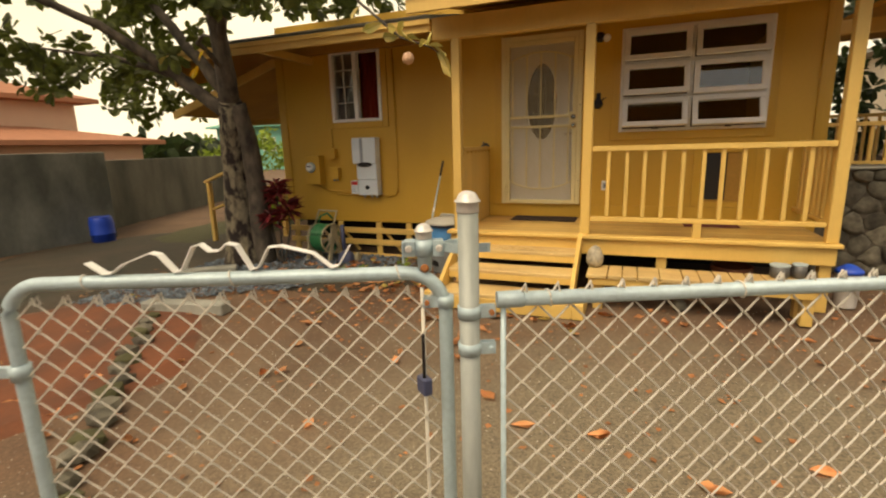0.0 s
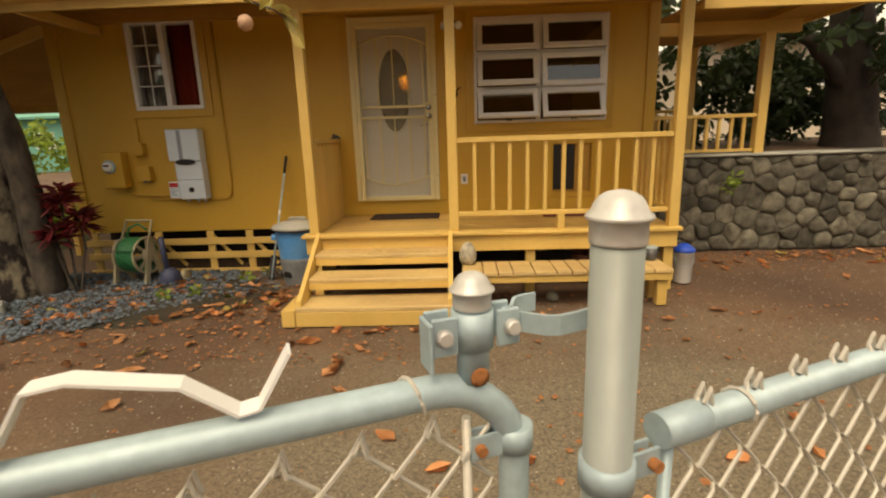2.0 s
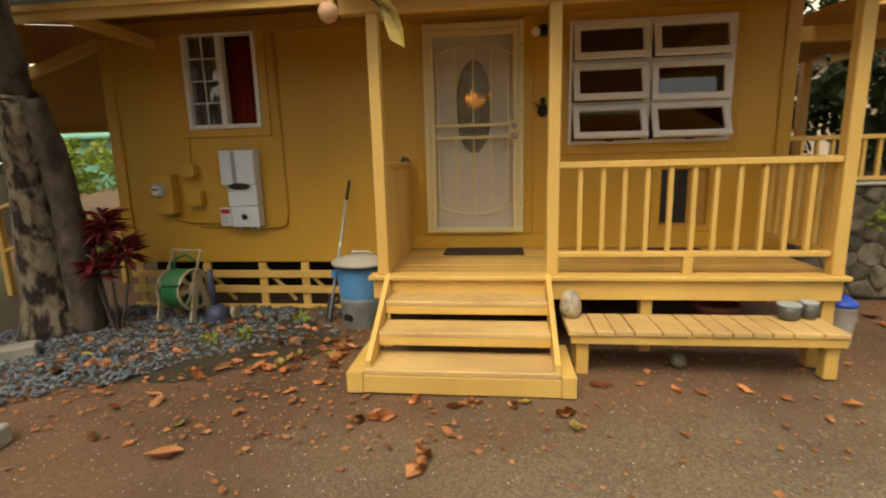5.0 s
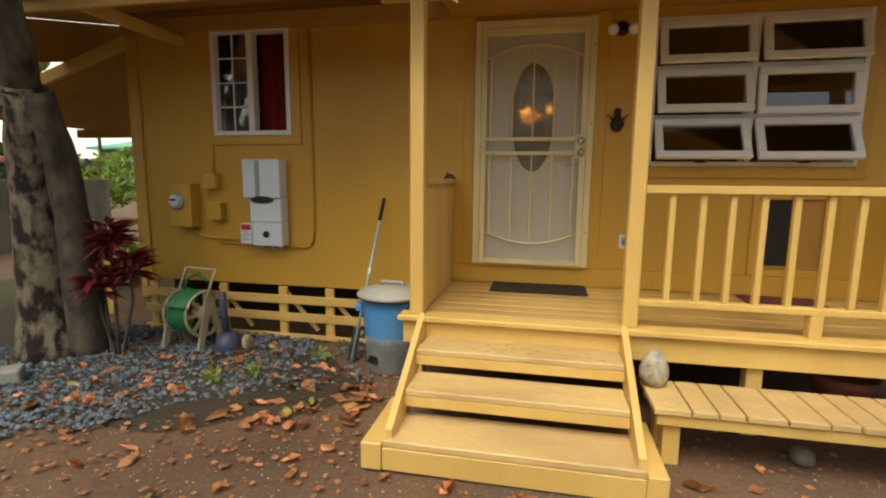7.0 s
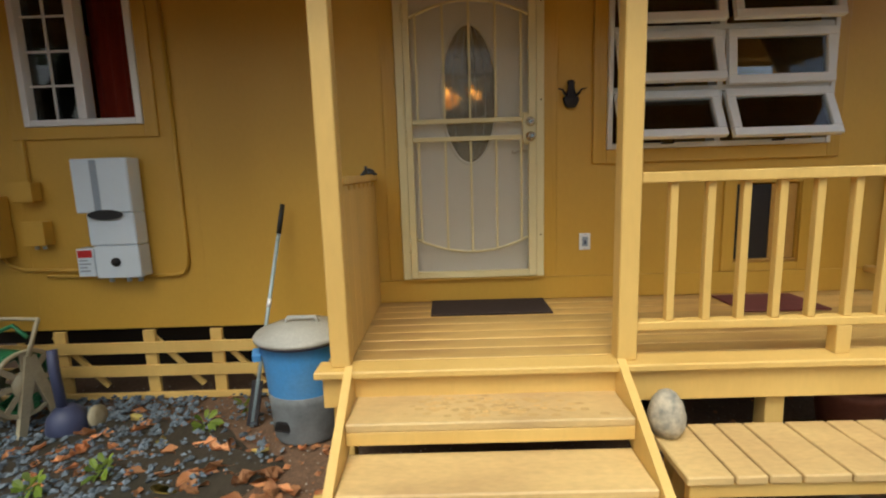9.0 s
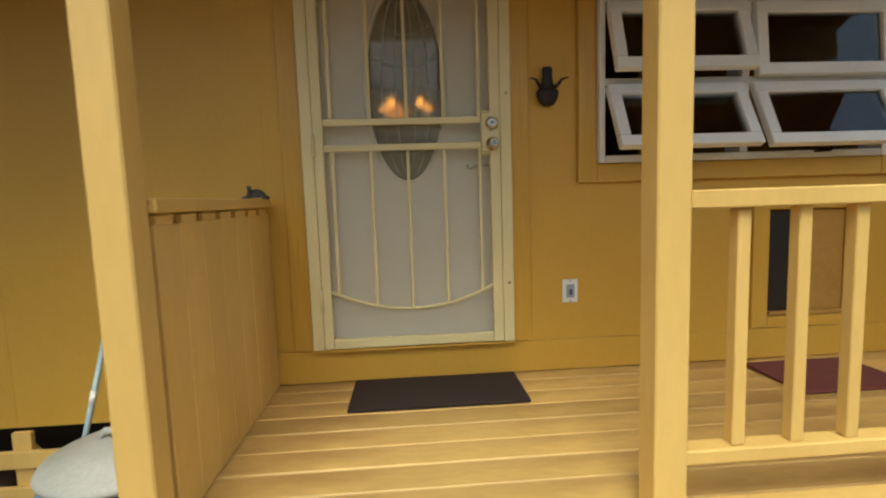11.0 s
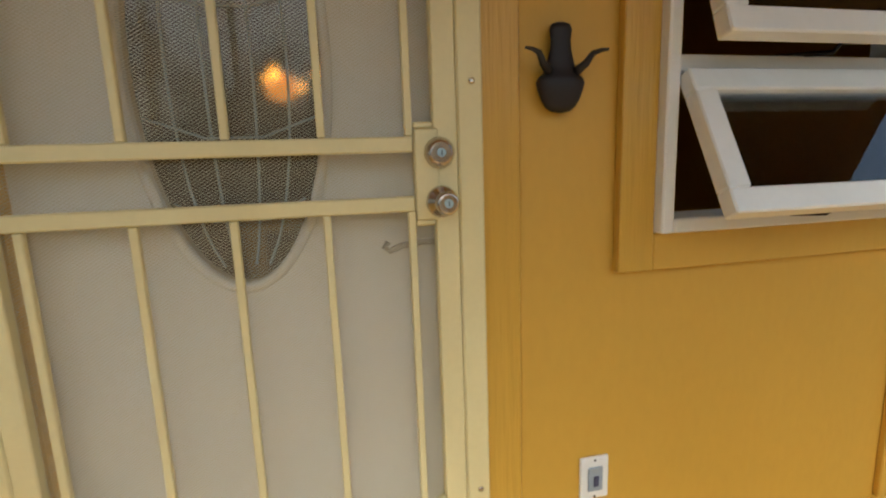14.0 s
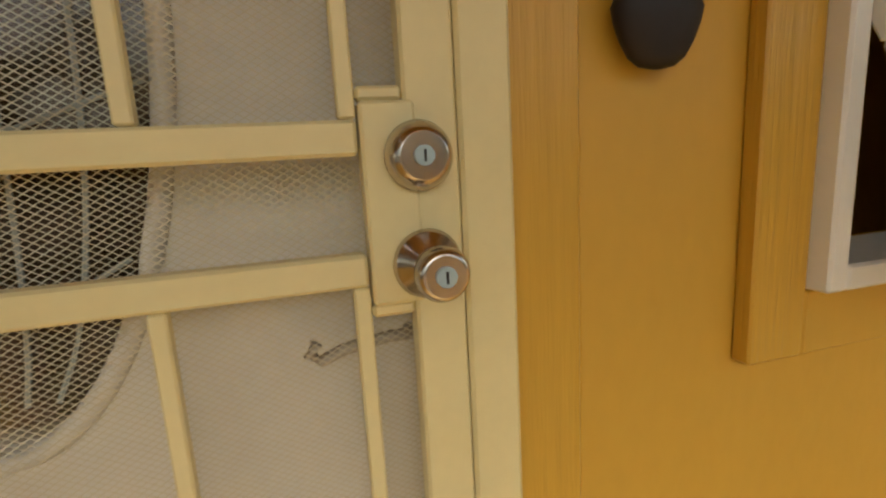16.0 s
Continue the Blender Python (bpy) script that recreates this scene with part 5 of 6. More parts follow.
part("fork_arm", strap(arm_away, 0.0085, 0.003, FORK), GALV, latch, "short bent latch arm")
# bent flat bar along the top rail
prof = [(s - 0.055, h) for s, h in [(0.235, 0.042), (0.258, 0.004), (0.272, 0.002), (0.305, 0.030), (0.365, 0.046), (0.388, 0.044), (0.410, 0.006), (0.424, 0.002), (0.448, 0.050), (0.466, 0.054), (0.482, 0.040), (0.500, 0.040), (0.516, 0.054), (0.530, 0.050), (0.556, 0.004), (0.570, 0.002), (0.596, 0.036), (0.612, 0.040), (0.665, 0.020), (0.690, 0.002), (0.705, 0.002), (0.735, 0.024)]]
TOP = gp3(0, GZ + 0.0155)
strip = strap(prof, 0.010, 0.0024, Matrix(((-GD.x, 0, GN.x, TOP.x), (-GD.y, 0, GN.y, TOP.y), (0, 1, 0, TOP.z), (0, 0, 0, 1))))
solid("bent_metal_strip", strip, WHITE, "pale bent flat metal strip bolted along the gate rail", "metal strip")
for s in (0.10, 0.42, 0.70):
    q = gp3(s, GZ)
    part("tie_wire", tube(bmesh.new(), [q + GN * 0.0155 * math.cos(t) + Vector((0, 0, 0.0155 * math.sin(t))) + GD * 0.004 * t for t in (6.3 * j / 12 for j in range(13))], 0.0018, 5), WIRE, gate)
for z in (1.245, 0.62):
    q = gp3(0, 0)
    band(gate, q.x, q.y, z, 0.0138, -GD, 0.044)
part("tension_bar", tube(bmesh.new(), [gp3(0.045, 0.16), gp3(0.045, GZ - 0.03)], 0.004, 8), WIRE, gate)
lock = thing("padlock", tuple(gp3(0.05, 1.13)), "dark padlock with a long shackle hanging on the gate", "padlock")
l0 = gp3(0.046, 1.178) - GN * 0.014
part("shackle", tube(bmesh.new(), [l0 + GN * 0.007 + Vector((0, 0, -0.075)), l0 + GN * 0.007 + Vector((0, 0, 0.004)), l0 + GN * 0.004 + Vector((0, 0, 0.012)), l0 - GN * 0.004 + Vector((0, 0, 0.012)), l0 - GN * 0.007 + Vector((0, 0, 0.004)), l0 - GN * 0.007 + Vector((0, 0, -0.075))], 0.0032, 8), IRON, lock)
part("body", boxes((-0.010, 0.010, -0.017, 0.017, -0.110, -0.074), bevel=0.003), NAVY, lock).matrix_basis = Matrix.Translation(l0) @ Matrix.Rotation(GA + 0.5, 4, "Z")
HP = gp3(GW + 0.15, 0)
hp = post_at(HP, 1.40, 0.03, "galvanised steel gate hinge post")
for z in (1.12, 0.35):
    bm = bmesh.new()
    q = gp3(GW, 0)
    turned(bm, q.x, q.y, [(0.0145, z), (0.019, z), (0.019, z + 0.03), (0.0145, z + 0.03)], 20)
    box(bm, 0.014, 0.122, -0.006, 0.006, z + 0.004, z + 0.026, m=Matrix.Translation((q.x, q.y, 0)) @ Matrix.Rotation(GA + math.pi, 4, "Z"))
    part("gate_hinge", bm, GALV, hp)

# ---- boundary walls and neighbours ----
def slab_wall(name, a, b, h, thick, label, mat=CONCRETE):
    d = Vector((b[0] - a[0], b[1] - a[1], 0))
    bm = bmesh.new()
    box(bm, 0, d.length, -thick / 2, thick / 2, -0.02, h, bevel=0.01, m=Matrix.Translation((a[0], a[1], 0)) @ Matrix.Rotation(math.atan2(d.y, d.x), 4, "Z"))
    return solid(name, bm, mat, label, "wall", "structure")
slab_wall("wall_boundary_near", (-8.75, -2.0), (-8.75, 6.3), 1.62, 0.2, "rain-stained grey concrete boundary wall")
slab_wall("wall_boundary_far", (-9.7, 6.6), (-12.4, 13.5), 1.45, 0.2, "dark stained concrete boundary wall", OLDCONCRETE)
slab_wall("wall_boundary_return", (-8.86, 6.22), (-9.75, 6.55), 1.45, 0.2, "dark stained concrete wall return", OLDCONCRETE)
barrel = thing("blue_barrel", (-8.25, 5.75, 0), "bright blue plastic barrel beside the boundary wall", "barrel")
part("body", turned(bmesh.new(), -8.25, 5.75, [(0.16, 0), (0.185, 0.015), (0.195, 0.15), (0.203, 0.16), (0.195, 0.175), (0.195, 0.34), (0.185, 0.43), (0.17, 0.46)], 28), plain("barrel_blue", (0.01, 0.06, 0.48), 0.4), barrel)
part("lid", turned(bmesh.new(), -8.25, 5.75, [(0.175, 0.448), (0.178, 0.465), (0.16, 0.47)], 28), plain("barrel_lid", (0.01, 0.045, 0.35), 0.4), barrel)

def hip_roof(bm, x0, x1, y0, y1, z, rise, over=0.6):
    x0, x1, y0, y1 = x0 - over, x1 + over, y0 - over, y1 + over
    k = min(x1 - x0, y1 - y0) / 2
    if x1 - x0 >= y1 - y0:
        r = [(x0 + k, (y0 + y1) / 2, z + rise), (x1 - k, (y0 + y1) / 2, z + rise)]
    else:
        r = [((x0 + x1) / 2, y0 + k, z + rise), ((x0 + x1) / 2, y1 - k, z + rise)]
    b = [bm.verts.new(p) for p in ((x0, y0, z), (x1, y0, z), (x1, y1, z), (x0, y1, z))]
    c = [bm.verts.new((p.co.x, p.co.y, z - 0.16)) for p in b]
    t = [bm.verts.new(p) for p in r]
    if x1 - x0 >= y1 - y0:
        fs = [(b[0], b[1], t[1], t[0]), (b[1], b[2], t[1]), (b[2], b[3], t[0], t[1]), (b[3], b[0], t[0])]
    else:
        fs = [(b[0], b[1], t[0]), (b[1], b[2], t[1], t[0]), (b[2], b[3], t[1]), (b[3], b[0], t[0], t[1])]
    for f in fs:
        bm.faces.new(f)
    for i in range(4):
        bm.faces.new((c[i], c[(i + 1) % 4], b[(i + 1) % 4], b[i]))
    bm.faces.new(c[::-1])
    return bm
def house(x0, x1, y0, y1, h, wall, roofm, label, wins, rise=1.2):
    t = thing("neighbour_house", ((x0 + x1) / 2, (y0 + y1) / 2, 0), label, "house", kind="")
    part("wall", boxes((x0, x1, y0, y1, 0, h), bevel=0.02), wall, t)
    part("roof", hip_roof(bmesh.new(), x0, x1, y0, y1, h + 0.16, rise), roofm, t)
    for axis, u, z, w, hh in wins:
        if axis == "x":
            g = part("window", boxes((x1, x1 + 0.05, u, u + w, z, z + hh)), WHITE, t)
            part("pane", boxes((x1 + 0.052, x1 + 0.06, u + 0.08, u + w - 0.08, z + 0.08, z + hh - 0.08), bevel=0), DARKPANE, g)
        else:
            g = part("window", boxes((u, u + w, y0 - 0.05, y0, z, z + hh)), WHITE, t)
            part("pane", boxes((u + 0.08, u + w - 0.08, y0 - 0.06, y0 - 0.052, z + 0.08, z + hh - 0.08), bevel=0), DARKPANE, g)
    return t
house(-27, -17.6, 4.0, 14, 1.95, PINKWALL, ROOFTILE, "pink rendered house wing with a terracotta hip roof", [], 1.0)
house(-26, -20.0, 8.5, 13.2, 3.6, PINKWALL, ROOFTILE, "pink rendered upper storey with a terracotta hip roof", [("y", -24.0, 2.5, 1.0, 0.9), ("x", 9.6, 2.5, 0.9, 0.9), ("y", -22.2, 2.5, 0.9, 0.9)], 0.9)
house(-34, -26, 34, 42, 3.6, GREENWALL, GREENWALL, "green painted house far behind the wall", [("y", -32, 1.6, 1.4, 1.1), ("y", -29, 1.6, 1.4, 1.1)])
house(9.5, 17, 20, 27, 4.6, PALEWALL, GREYROOF, "pale two-storey house with a grey hip roof", [("y", 10.5, 3.0, 1.3, 1.0), ("y", 13, 3.0, 1.3, 1.0), ("y", 11.5, 0.9, 1.4, 1.1)])
util = thing("utility_pole", (-22.5, 23, 0), "thin grey utility pole far behind the houses", "pole")
part("pole", tube(bmesh.new(), [(-22.5, 23, 0), (-22.3, 23, 7.5)], 0.08, 8), BARK, util)

# ---- lanai at the right ----
lan = thing("lanai", (3.6, 7.2, 1.2), "yellow timber covered side lanai with railing above the stone wall", "lanai", kind="structure")
part("deck_edge", boxes((2.66, 4.35, 6.72, 8.9, 0.95, 1.10), bevel=0.004), TRIM, lan)
part("post", boxes((4.05, 4.16, 6.50, 6.61, 1.215, 2.60), bevel=0.004), TRIM, lan)
part("post", boxes((3.05, 3.16, 8.75, 8.86, 1.10, 2.80), bevel=0.004), TRIM, lan)
part("back_post", boxes((4.2, 4.31, 8.75, 8.86, 1.10, 2.80), bevel=0.004), TRIM, lan)
part("top_rail", boxes((2.66, 4.049, 6.52, 6.60, 1.645, 1.69)), TRIM, lan)
part("bottom_rail", boxes((2.66, 4.049, 6.53, 6.59, 1.235, 1.27)), TRIM, lan)
for i in range(9):
    part("baluster", boxes((2.72 + 0.148 * i, 2.756 + 0.148 * i, 6.54, 6.578, 1.271, 1.644)), TRIM, lan)
part("back_rail", boxes((2.7, 4.2, 8.78, 8.84, 1.80, 1.85)), TRIM, lan)
for i in range(9):
    part("back_baluster", boxes((2.75 + 0.16 * i, 2.786 + 0.16 * i, 8.79, 8.83, 1.10, 1.799)), TRIM, lan)
part("beam", boxes((2.66, 4.45, 6.50, 6.60, 2.601, 2.74)), TRIM, lan)
lr = thing("roof_lanai", (3.7, 7.2, 2.8), "brown boarded lanai roof with a yellow fascia", "roof", kind="structure")
bm = bmesh.new(); slab(bm, [(3.02, 5.95, 2.86), (4.85, 5.95, 2.86), (4.85, 9.3, 2.98), (3.02, 9.3, 2.98)], 0.05); part("boarding", bm, SOFFIT, lr)
part("fascia", boxes((3.02, 4.9, 5.89, 5.945, 2.75, 2.87)), TRIM, lr)
part("rafter", boxes((4.05, 4.13, 5.95, 8.9, 2.742, 2.80)), SOFFIT, lr)
part("side_fascia", boxes((4.852, 4.9, 5.95, 9.3, 2.80, 2.94)), TRIM, lr)

# ---- handrail at the side of the house ----
side_rail = thing("side_handrail", (-5.5, 6.3, 0), "yellow painted timber handrail at the corner of the house", "railing")
for x, h in ((-4.93, 0.87), (-5.66, 1.20), (-6.12, 1.04)):
    part("post", boxes((x - 0.035, x + 0.035, 6.265, 6.335, -0.03, h), bevel=0.004), TRIM, side_rail)
for (xa, za), (xb, zb) in (((-6.20, 1.05), (-5.60, 1.26)), ((-6.08, 0.58), (-5.70, 0.70))):
    L = math.hypot(xb - xa, zb - za)
    bm = bmesh.new()
    box(bm, 0, L, -0.04, 0.04, -0.02, 0.02, bevel=0.004, m=Matrix.Translation((xa, 6.3, za)) @ Matrix.Rotation(-math.atan2(zb - za, xb - xa), 4, "Y"))
    part("rail", bm, TRIM, side_rail)
part("rail", boxes((-5.62, -4.97, 6.27, 6.33, 0.76, 0.83), bevel=0.004), TRIM, side_rail)

# ---- foliage ----
def leaf_verts(base, d, n, size, wide, fold):
    """Six points of a folded leaf from its base along d."""
    s = d.cross(n).normalized()
    u = n.normalized()
    p = [base, base + d * size * 0.35 + s * size * wide * 0.42 + u * fold, base + d * size * 0.72 + s * size * wide * 0.5 + u * fold,
         base + d * size - u * fold * 0.8, base + d * size * 0.72 - s * size * wide * 0.5 + u * fold, base + d * size * 0.35 - s * size * wide * 0.42 + u * fold]
    return p


def foliage(name, spots, mat, per=8, size=0.16, wide=0.55, seed=1, parent=None, droop=0.3):
    """Rosettes of leaves at the given spots, as one mesh."""
    r = random.Random(seed)
    verts, faces = [], []
    for c in spots:
        c = Vector(c)
        ax = Vector((r.uniform(-1, 1), r.uniform(-1, 1), r.uniform(-0.2, 1))).normalized()
        side = ax.orthogonal().normalized()
        for k in range(per):
            a = 2 * math.pi * k / per + r.uniform(-0.4, 0.4)
            d = (Matrix.Rotation(a, 3, ax) @ side + ax * r.uniform(-0.1, 0.7) - Vector((0, 0, droop * r.random()))).normalized()
            nrm = (ax + Vector((r.uniform(-0.4, 0.4), r.uniform(-0.4, 0.4), 0.3))).normalized()
            if abs(d.dot(nrm)) > 0.95:
                nrm = d.orthogonal()
            z = size * r.uniform(0.6, 1.25)
            p = leaf_verts(c + d * 0.02, d, nrm, z, wide, z * 0.06)
            i = len(verts)
            verts += [tuple(q) for q in p]
            faces += [(i, i + 1, i + 2, i + 3), (i, i + 3, i + 4, i + 5)]
    return raw(name, verts, faces, mat, parent)


def cloud(center, radii, count, seed, lump=0.9, keep=None):
    """Spots in a lumpy ellipsoid with gaps."""
    r = random.Random(seed)
    out = []
    while len(out) < count:
        p = Vector((r.uniform(-1, 1), r.uniform(-1, 1), r.uniform(-1, 1)))
        if p.length > 1 or p.length < 0.25:
            continue
        q = Vector((center[0] + p.x * radii[0], center[1] + p.y * radii[1], center[2] + p.z * radii[2]))
        if noise.noise(q * lump) < -0.08 or (keep and not keep(q)):
            continue
        out.append(q)
    return out


def limb(bm, pts, r0, r1, sides=10, rough=0.0):
    """A tapered, slightly crooked limb."""
    n = 5
    fine, radii = [], []
    for i in range((len(pts) - 1) * n + 1):
        k, t = divmod(i, n)
        if k == len(pts) - 1:
            k, t = k - 1, n
        p = Vector(pts[k]).lerp(Vector(pts[k + 1]), t / n)
        f = i / ((len(pts) - 1) * n)
        fine.append(p + Vector(noise.noise_vector(p * 2.3)) * rough)
        radii.append((r0 + (r1 - r0) * f) * (1 + 0.12 * noise.noise(p * 5)))
    return tube(bm, fine, r0, sides, radii=radii)


tree = thing("almond_tree", (-4.3, 5.1, 0), "large broad-leaved tree with grey mottled forked trunk", "tree")
bm = bmesh.new()
tube(bm, [(-4.32, 5.12, -0.02), (-4.32, 5.12, 0.12), (-4.32, 5.11, 0.35), (-4.30, 5.08, 0.8), (-4.24, 5.03, 1.3), (-4.16, 4.96, 1.8), (-4.06, 4.87, 2.2)], 0.2, 16, radii=[0.34, 0.28, 0.23, 0.19, 0.17, 0.16, 0.15])
for v in bm.verts:
    v.co += Vector(noise.noise_vector(v.co * 7)) * 0.03
trunk = part("trunk", bm, LICHEN, tree, "grey trunk mottled with moss")
bm = bmesh.new(); limb(bm, [(-4.06, 5.20, -0.02), (-4.04, 5.18, 0.5), (-4.03, 5.13, 1.1), (-3.99, 5.03, 1.7), (-3.98, 4.90, 2.15)], 0.16, 0.11, 12, 0.01); part("limb", bm, BARK, tree)
for pts, a, b in (([(-4.06, 4.87, 2.15), (-3.95, 4.70, 2.7), (-3.85, 4.50, 3.6), (-3.8, 4.35, 4.6)], 0.13, 0.06),
                  ([(-4.10, 4.90, 2.0), (-4.75, 4.7, 2.55), (-5.3, 4.2, 3.1), (-6.2, 3.5, 3.6)], 0.10, 0.03),
                  ([(-4.06, 4.87, 2.25), (-4.7, 4.9, 2.9), (-5.3, 4.9, 3.6), (-5.9, 4.8, 4.3)], 0.09, 0.03),
                  ([(-3.92, 4.66, 2.85), (-3.5, 4.4, 3.3), (-2.5, 3.9, 3.35), (-1.6, 3.5, 3.0)], 0.06, 0.018),
                  ([(-4.85, 4.7, 2.55), (-5.8, 4.6, 2.85), (-6.8, 4.4, 3.0)], 0.05, 0.015),
                  ([(-3.98, 4.74, 2.55), (-3.8, 4.2, 2.75), (-3.4, 3.9, 2.72), (-3.0, 3.6, 2.62)], 0.035, 0.008)):
    bm = bmesh.new(); limb(bm, pts, a, b, 9, 0.03); part("limb", bm, BARK, tree)
spots = cloud((-5.3, 4.0, 3.75), (3.0, 2.2, 1.15), 400, 3, 0.8) + cloud((-6.6, 4.7, 2.85), (1.3, 1.2, 0.42), 70, 4) + cloud((-3.2, 4.2, 3.5), (1.4, 0.8, 0.5), 70, 5) + cloud((-7.4, 6.6, 2.75), (1.3, 1.0, 0.65), 80, 6) + cloud((-3.1, 6.4, 3.85), (1.9, 1.0, 0.42), 120, 7)
twig = bmesh.new()
rr = random.Random(5)
for q in spots[::4]:
    tube(twig, [q, q + Vector((rr.uniform(-0.1, 0.1) - (q.x + 4.5) * 0.09, rr.uniform(-0.1, 0.1) + 0.04, 0.10))], 0.006, 4, caps=False)
tagged(part("twig", twig, BARK, tree), kind="stuff")
crown = foliage("crown", spots, LEAF, 9, 0.17, 0.55, 8, tree)
foliage("yellow_foliage", spots[::60], YELLOWLEAF, 1, 0.17, 0.6, 18, tree)
ripe = foliage("ripe_leaf", [(-3.0, 3.42, 2.36)], leafy("ripe_leaf", (0.55, 0.25, 0.02), (0.40, 0.36, 0.02)), 3, 0.17, 0.7, 28, tree)

branch = thing("hanging_branch", (-1.6, 3.5, 3.0), "hanging twig with yellowing leaves and a pale fruit", "branch")
bm = bmesh.new(); limb(bm, [(-1.6, 3.5, 3.0), (-1.2, 3.32, 2.62), (-0.85, 3.24, 2.34), (-0.62, 3.26, 2.25), (-0.52, 3.28, 2.18)], 0.014, 0.004, 7, 0.008); part("twig", bm, BARK, branch)
fr = bmesh.new(); turned(fr, 0, 0, [(0.008, -0.045), (0.034, -0.03), (0.044, 0.0), (0.034, 0.028), (0.01, 0.042)], 18, m=pose(-0.78, 3.22, 2.185, 20, 15, 0)); part("fruit", fr, material("pale_fruit", (0.62, 0.38, 0.26), (0.50, 0.30, 0.14), 0.6, scale=20), branch, "pale pinkish fruit")
lv, lf = [], []
rr = random.Random(9)
for c, d, s in (((-0.54, 3.27, 2.22), (0.35, -0.1, -0.9), 0.20), ((-0.60, 3.26, 2.26), (0.7, -0.3, -0.5), 0.16), ((-0.66, 3.25, 2.26), (0.1, 0.4, 0.5), 0.15), ((-0.72, 3.24, 2.28), (-0.4, -0.5, 0.4), 0.16),
                ((-0.85, 3.23, 2.34), (-0.8, 0.2, 0.1), 0.17), ((-0.85, 3.23, 2.34), (0.5, -0.6, 0.5), 0.15), ((-1.0, 3.27, 2.46), (-0.6, -0.4, -0.3), 0.17), ((-1.2, 3.32, 2.62), (-0.2, -0.5, -0.6), 0.16), ((-0.58, 3.27, 2.22), (0.6, 0.3, -0.7), 0.14), ((-0.70, 3.24, 2.25), (0.4, -0.3, 0.2), 0.12), ((-0.80, 3.23, 2.32), (0.6, -0.4, -0.1), 0.19), ((-0.95, 3.25, 2.42), (0.5, -0.5, -0.2), 0.18), ((-0.64, 3.25, 2.26), (0.8, -0.2, -0.1), 0.15), ((-0.56, 3.27, 2.24), (0.5, -0.1, -0.8), 0.17)):
    d = Vector(d).normalized()
    n = (d.orthogonal() + Vector((0, -0.6, 0.3))).normalized()
    i = len(lv)
    lv += [tuple(q) for q in leaf_verts(Vector(c), d, n, s, 0.42, 0.012)]
    lf += [(i, i + 1, i + 2, i + 3), (i, i + 3, i + 4, i + 5)]
raw("foliage", lv, lf, YELLOWLEAF, branch)

ti = thing("ti_plant", (-3.72, 5.17, 0), "red-leaved ti plant beside the tree", "plant")
bm = bmesh.new()
TOPS = [(-3.72, 5.17, 1.08), (-3.92, 5.25, 0.95), (-3.60, 5.22, 0.80), (-3.80, 5.10, 0.68)]
for tx, ty, tz in TOPS:
    limb(bm, [(-3.74 + (tx + 3.74) * 0.3, 5.18, 0), (tx, ty, tz * 0.6), (tx, ty, tz)], 0.016, 0.010, 6, 0.01)
part("stem", bm, BARK, ti)
tv, tf = [], []
rr = random.Random(12)
for tx, ty, tz in TOPS:
    for k in range(64):
        a, e = rr.uniform(0, 6.28), rr.uniform(-0.5, 1.0)
        d = Vector((math.cos(a), math.sin(a), e)).normalized()
        tip = (d + Vector((0, 0, -0.7))).normalized()
        s, b = d.cross(Vector((0, 0, 1))).normalized(), Vector((tx, ty, tz + rr.uniform(-0.12, 0.05)))
        L, W = rr.uniform(0.15, 0.26), 0.028
        i = len(tv)
        m1, m2 = b + d * L * 0.5, b + d * L * 0.75 + tip * L * 0.35
        tv += [tuple(b), tuple(m1 + s * W), tuple(m1 - s * W), tuple(m2)]
        tf += [(i, i + 1, i + 3), (i, i + 3, i + 2)]
tagged(raw("foliage", tv, tf, REDLEAF, ti), kind="stuff")

dark = thing("dark_tree", (8.2, 10.2, 0), "large dark shade tree behind the stone wall", "tree")
bm = bmesh.new(); limb(bm, [(7.6, 9.6, 0), (7.5, 9.6, 1.4), (7.3, 9.5, 2.6), (7.0, 9.4, 4.2)], 0.50, 0.26, 14, 0.05); part("trunk", bm, SHADEDBARK, dark)
for pts, a, b in (([(7.4, 9.5, 2.0), (6.4, 9.2, 2.9), (5.2, 9.4, 3.4)], 0.16, 0.05), ([(7.4, 9.5, 2.2), (8.6, 9.2, 3.2), (10, 9.0, 3.8)], 0.16, 0.05), ([(7.2, 9.5, 2.9), (6.5, 8.4, 3.7), (5.8, 7.4, 4.1)], 0.12, 0.04)):
    bm = bmesh.new(); limb(bm, pts, a, b, 8, 0.05); part("limb", bm, SHADEDBARK, dark)
sp = cloud((7.4, 9.6, 3.9), (3.9, 2.6, 1.9), 620, 21, 0.7) + cloud((5.6, 11.0, 2.1), (2.4, 1.4, 1.0), 260, 22, 0.9) + cloud((9.2, 11.5, 2.0), (2.4, 1.2, 1.2), 200, 23, 0.9)
foliage("crown", sp, DARKLEAF, 9, 0.22, 0.5, 24, dark)
shrub = thing("garden_shrub", (-7.5, 13, 0), "bright lime green leafy shrubs behind the house", "shrub")
foliage("foliage", cloud((-7.6, 13.2, 1.3), (2.2, 1.6, 1.3), 220, 31) + cloud((-14.5, 17, 1.5), (3.5, 1.5, 1.0), 220, 32), LIMELEAF, 9, 0.26, 0.4, 33, shrub)
part("stem", tube(bmesh.new(), [(-7.5, 13, 0), (-7.4, 13, 1.2)], 0.05, 7), BARK, shrub)
low = thing("garden_shrub", (-6.3, 8.4, 0), "low green plants beside the side path", "shrub")
foliage("foliage", cloud((-6.4, 8.6, 0.25), (0.7, 1.0, 0.25), 60, 34), LIMELEAF, 7, 0.16, 0.45, 35, low)
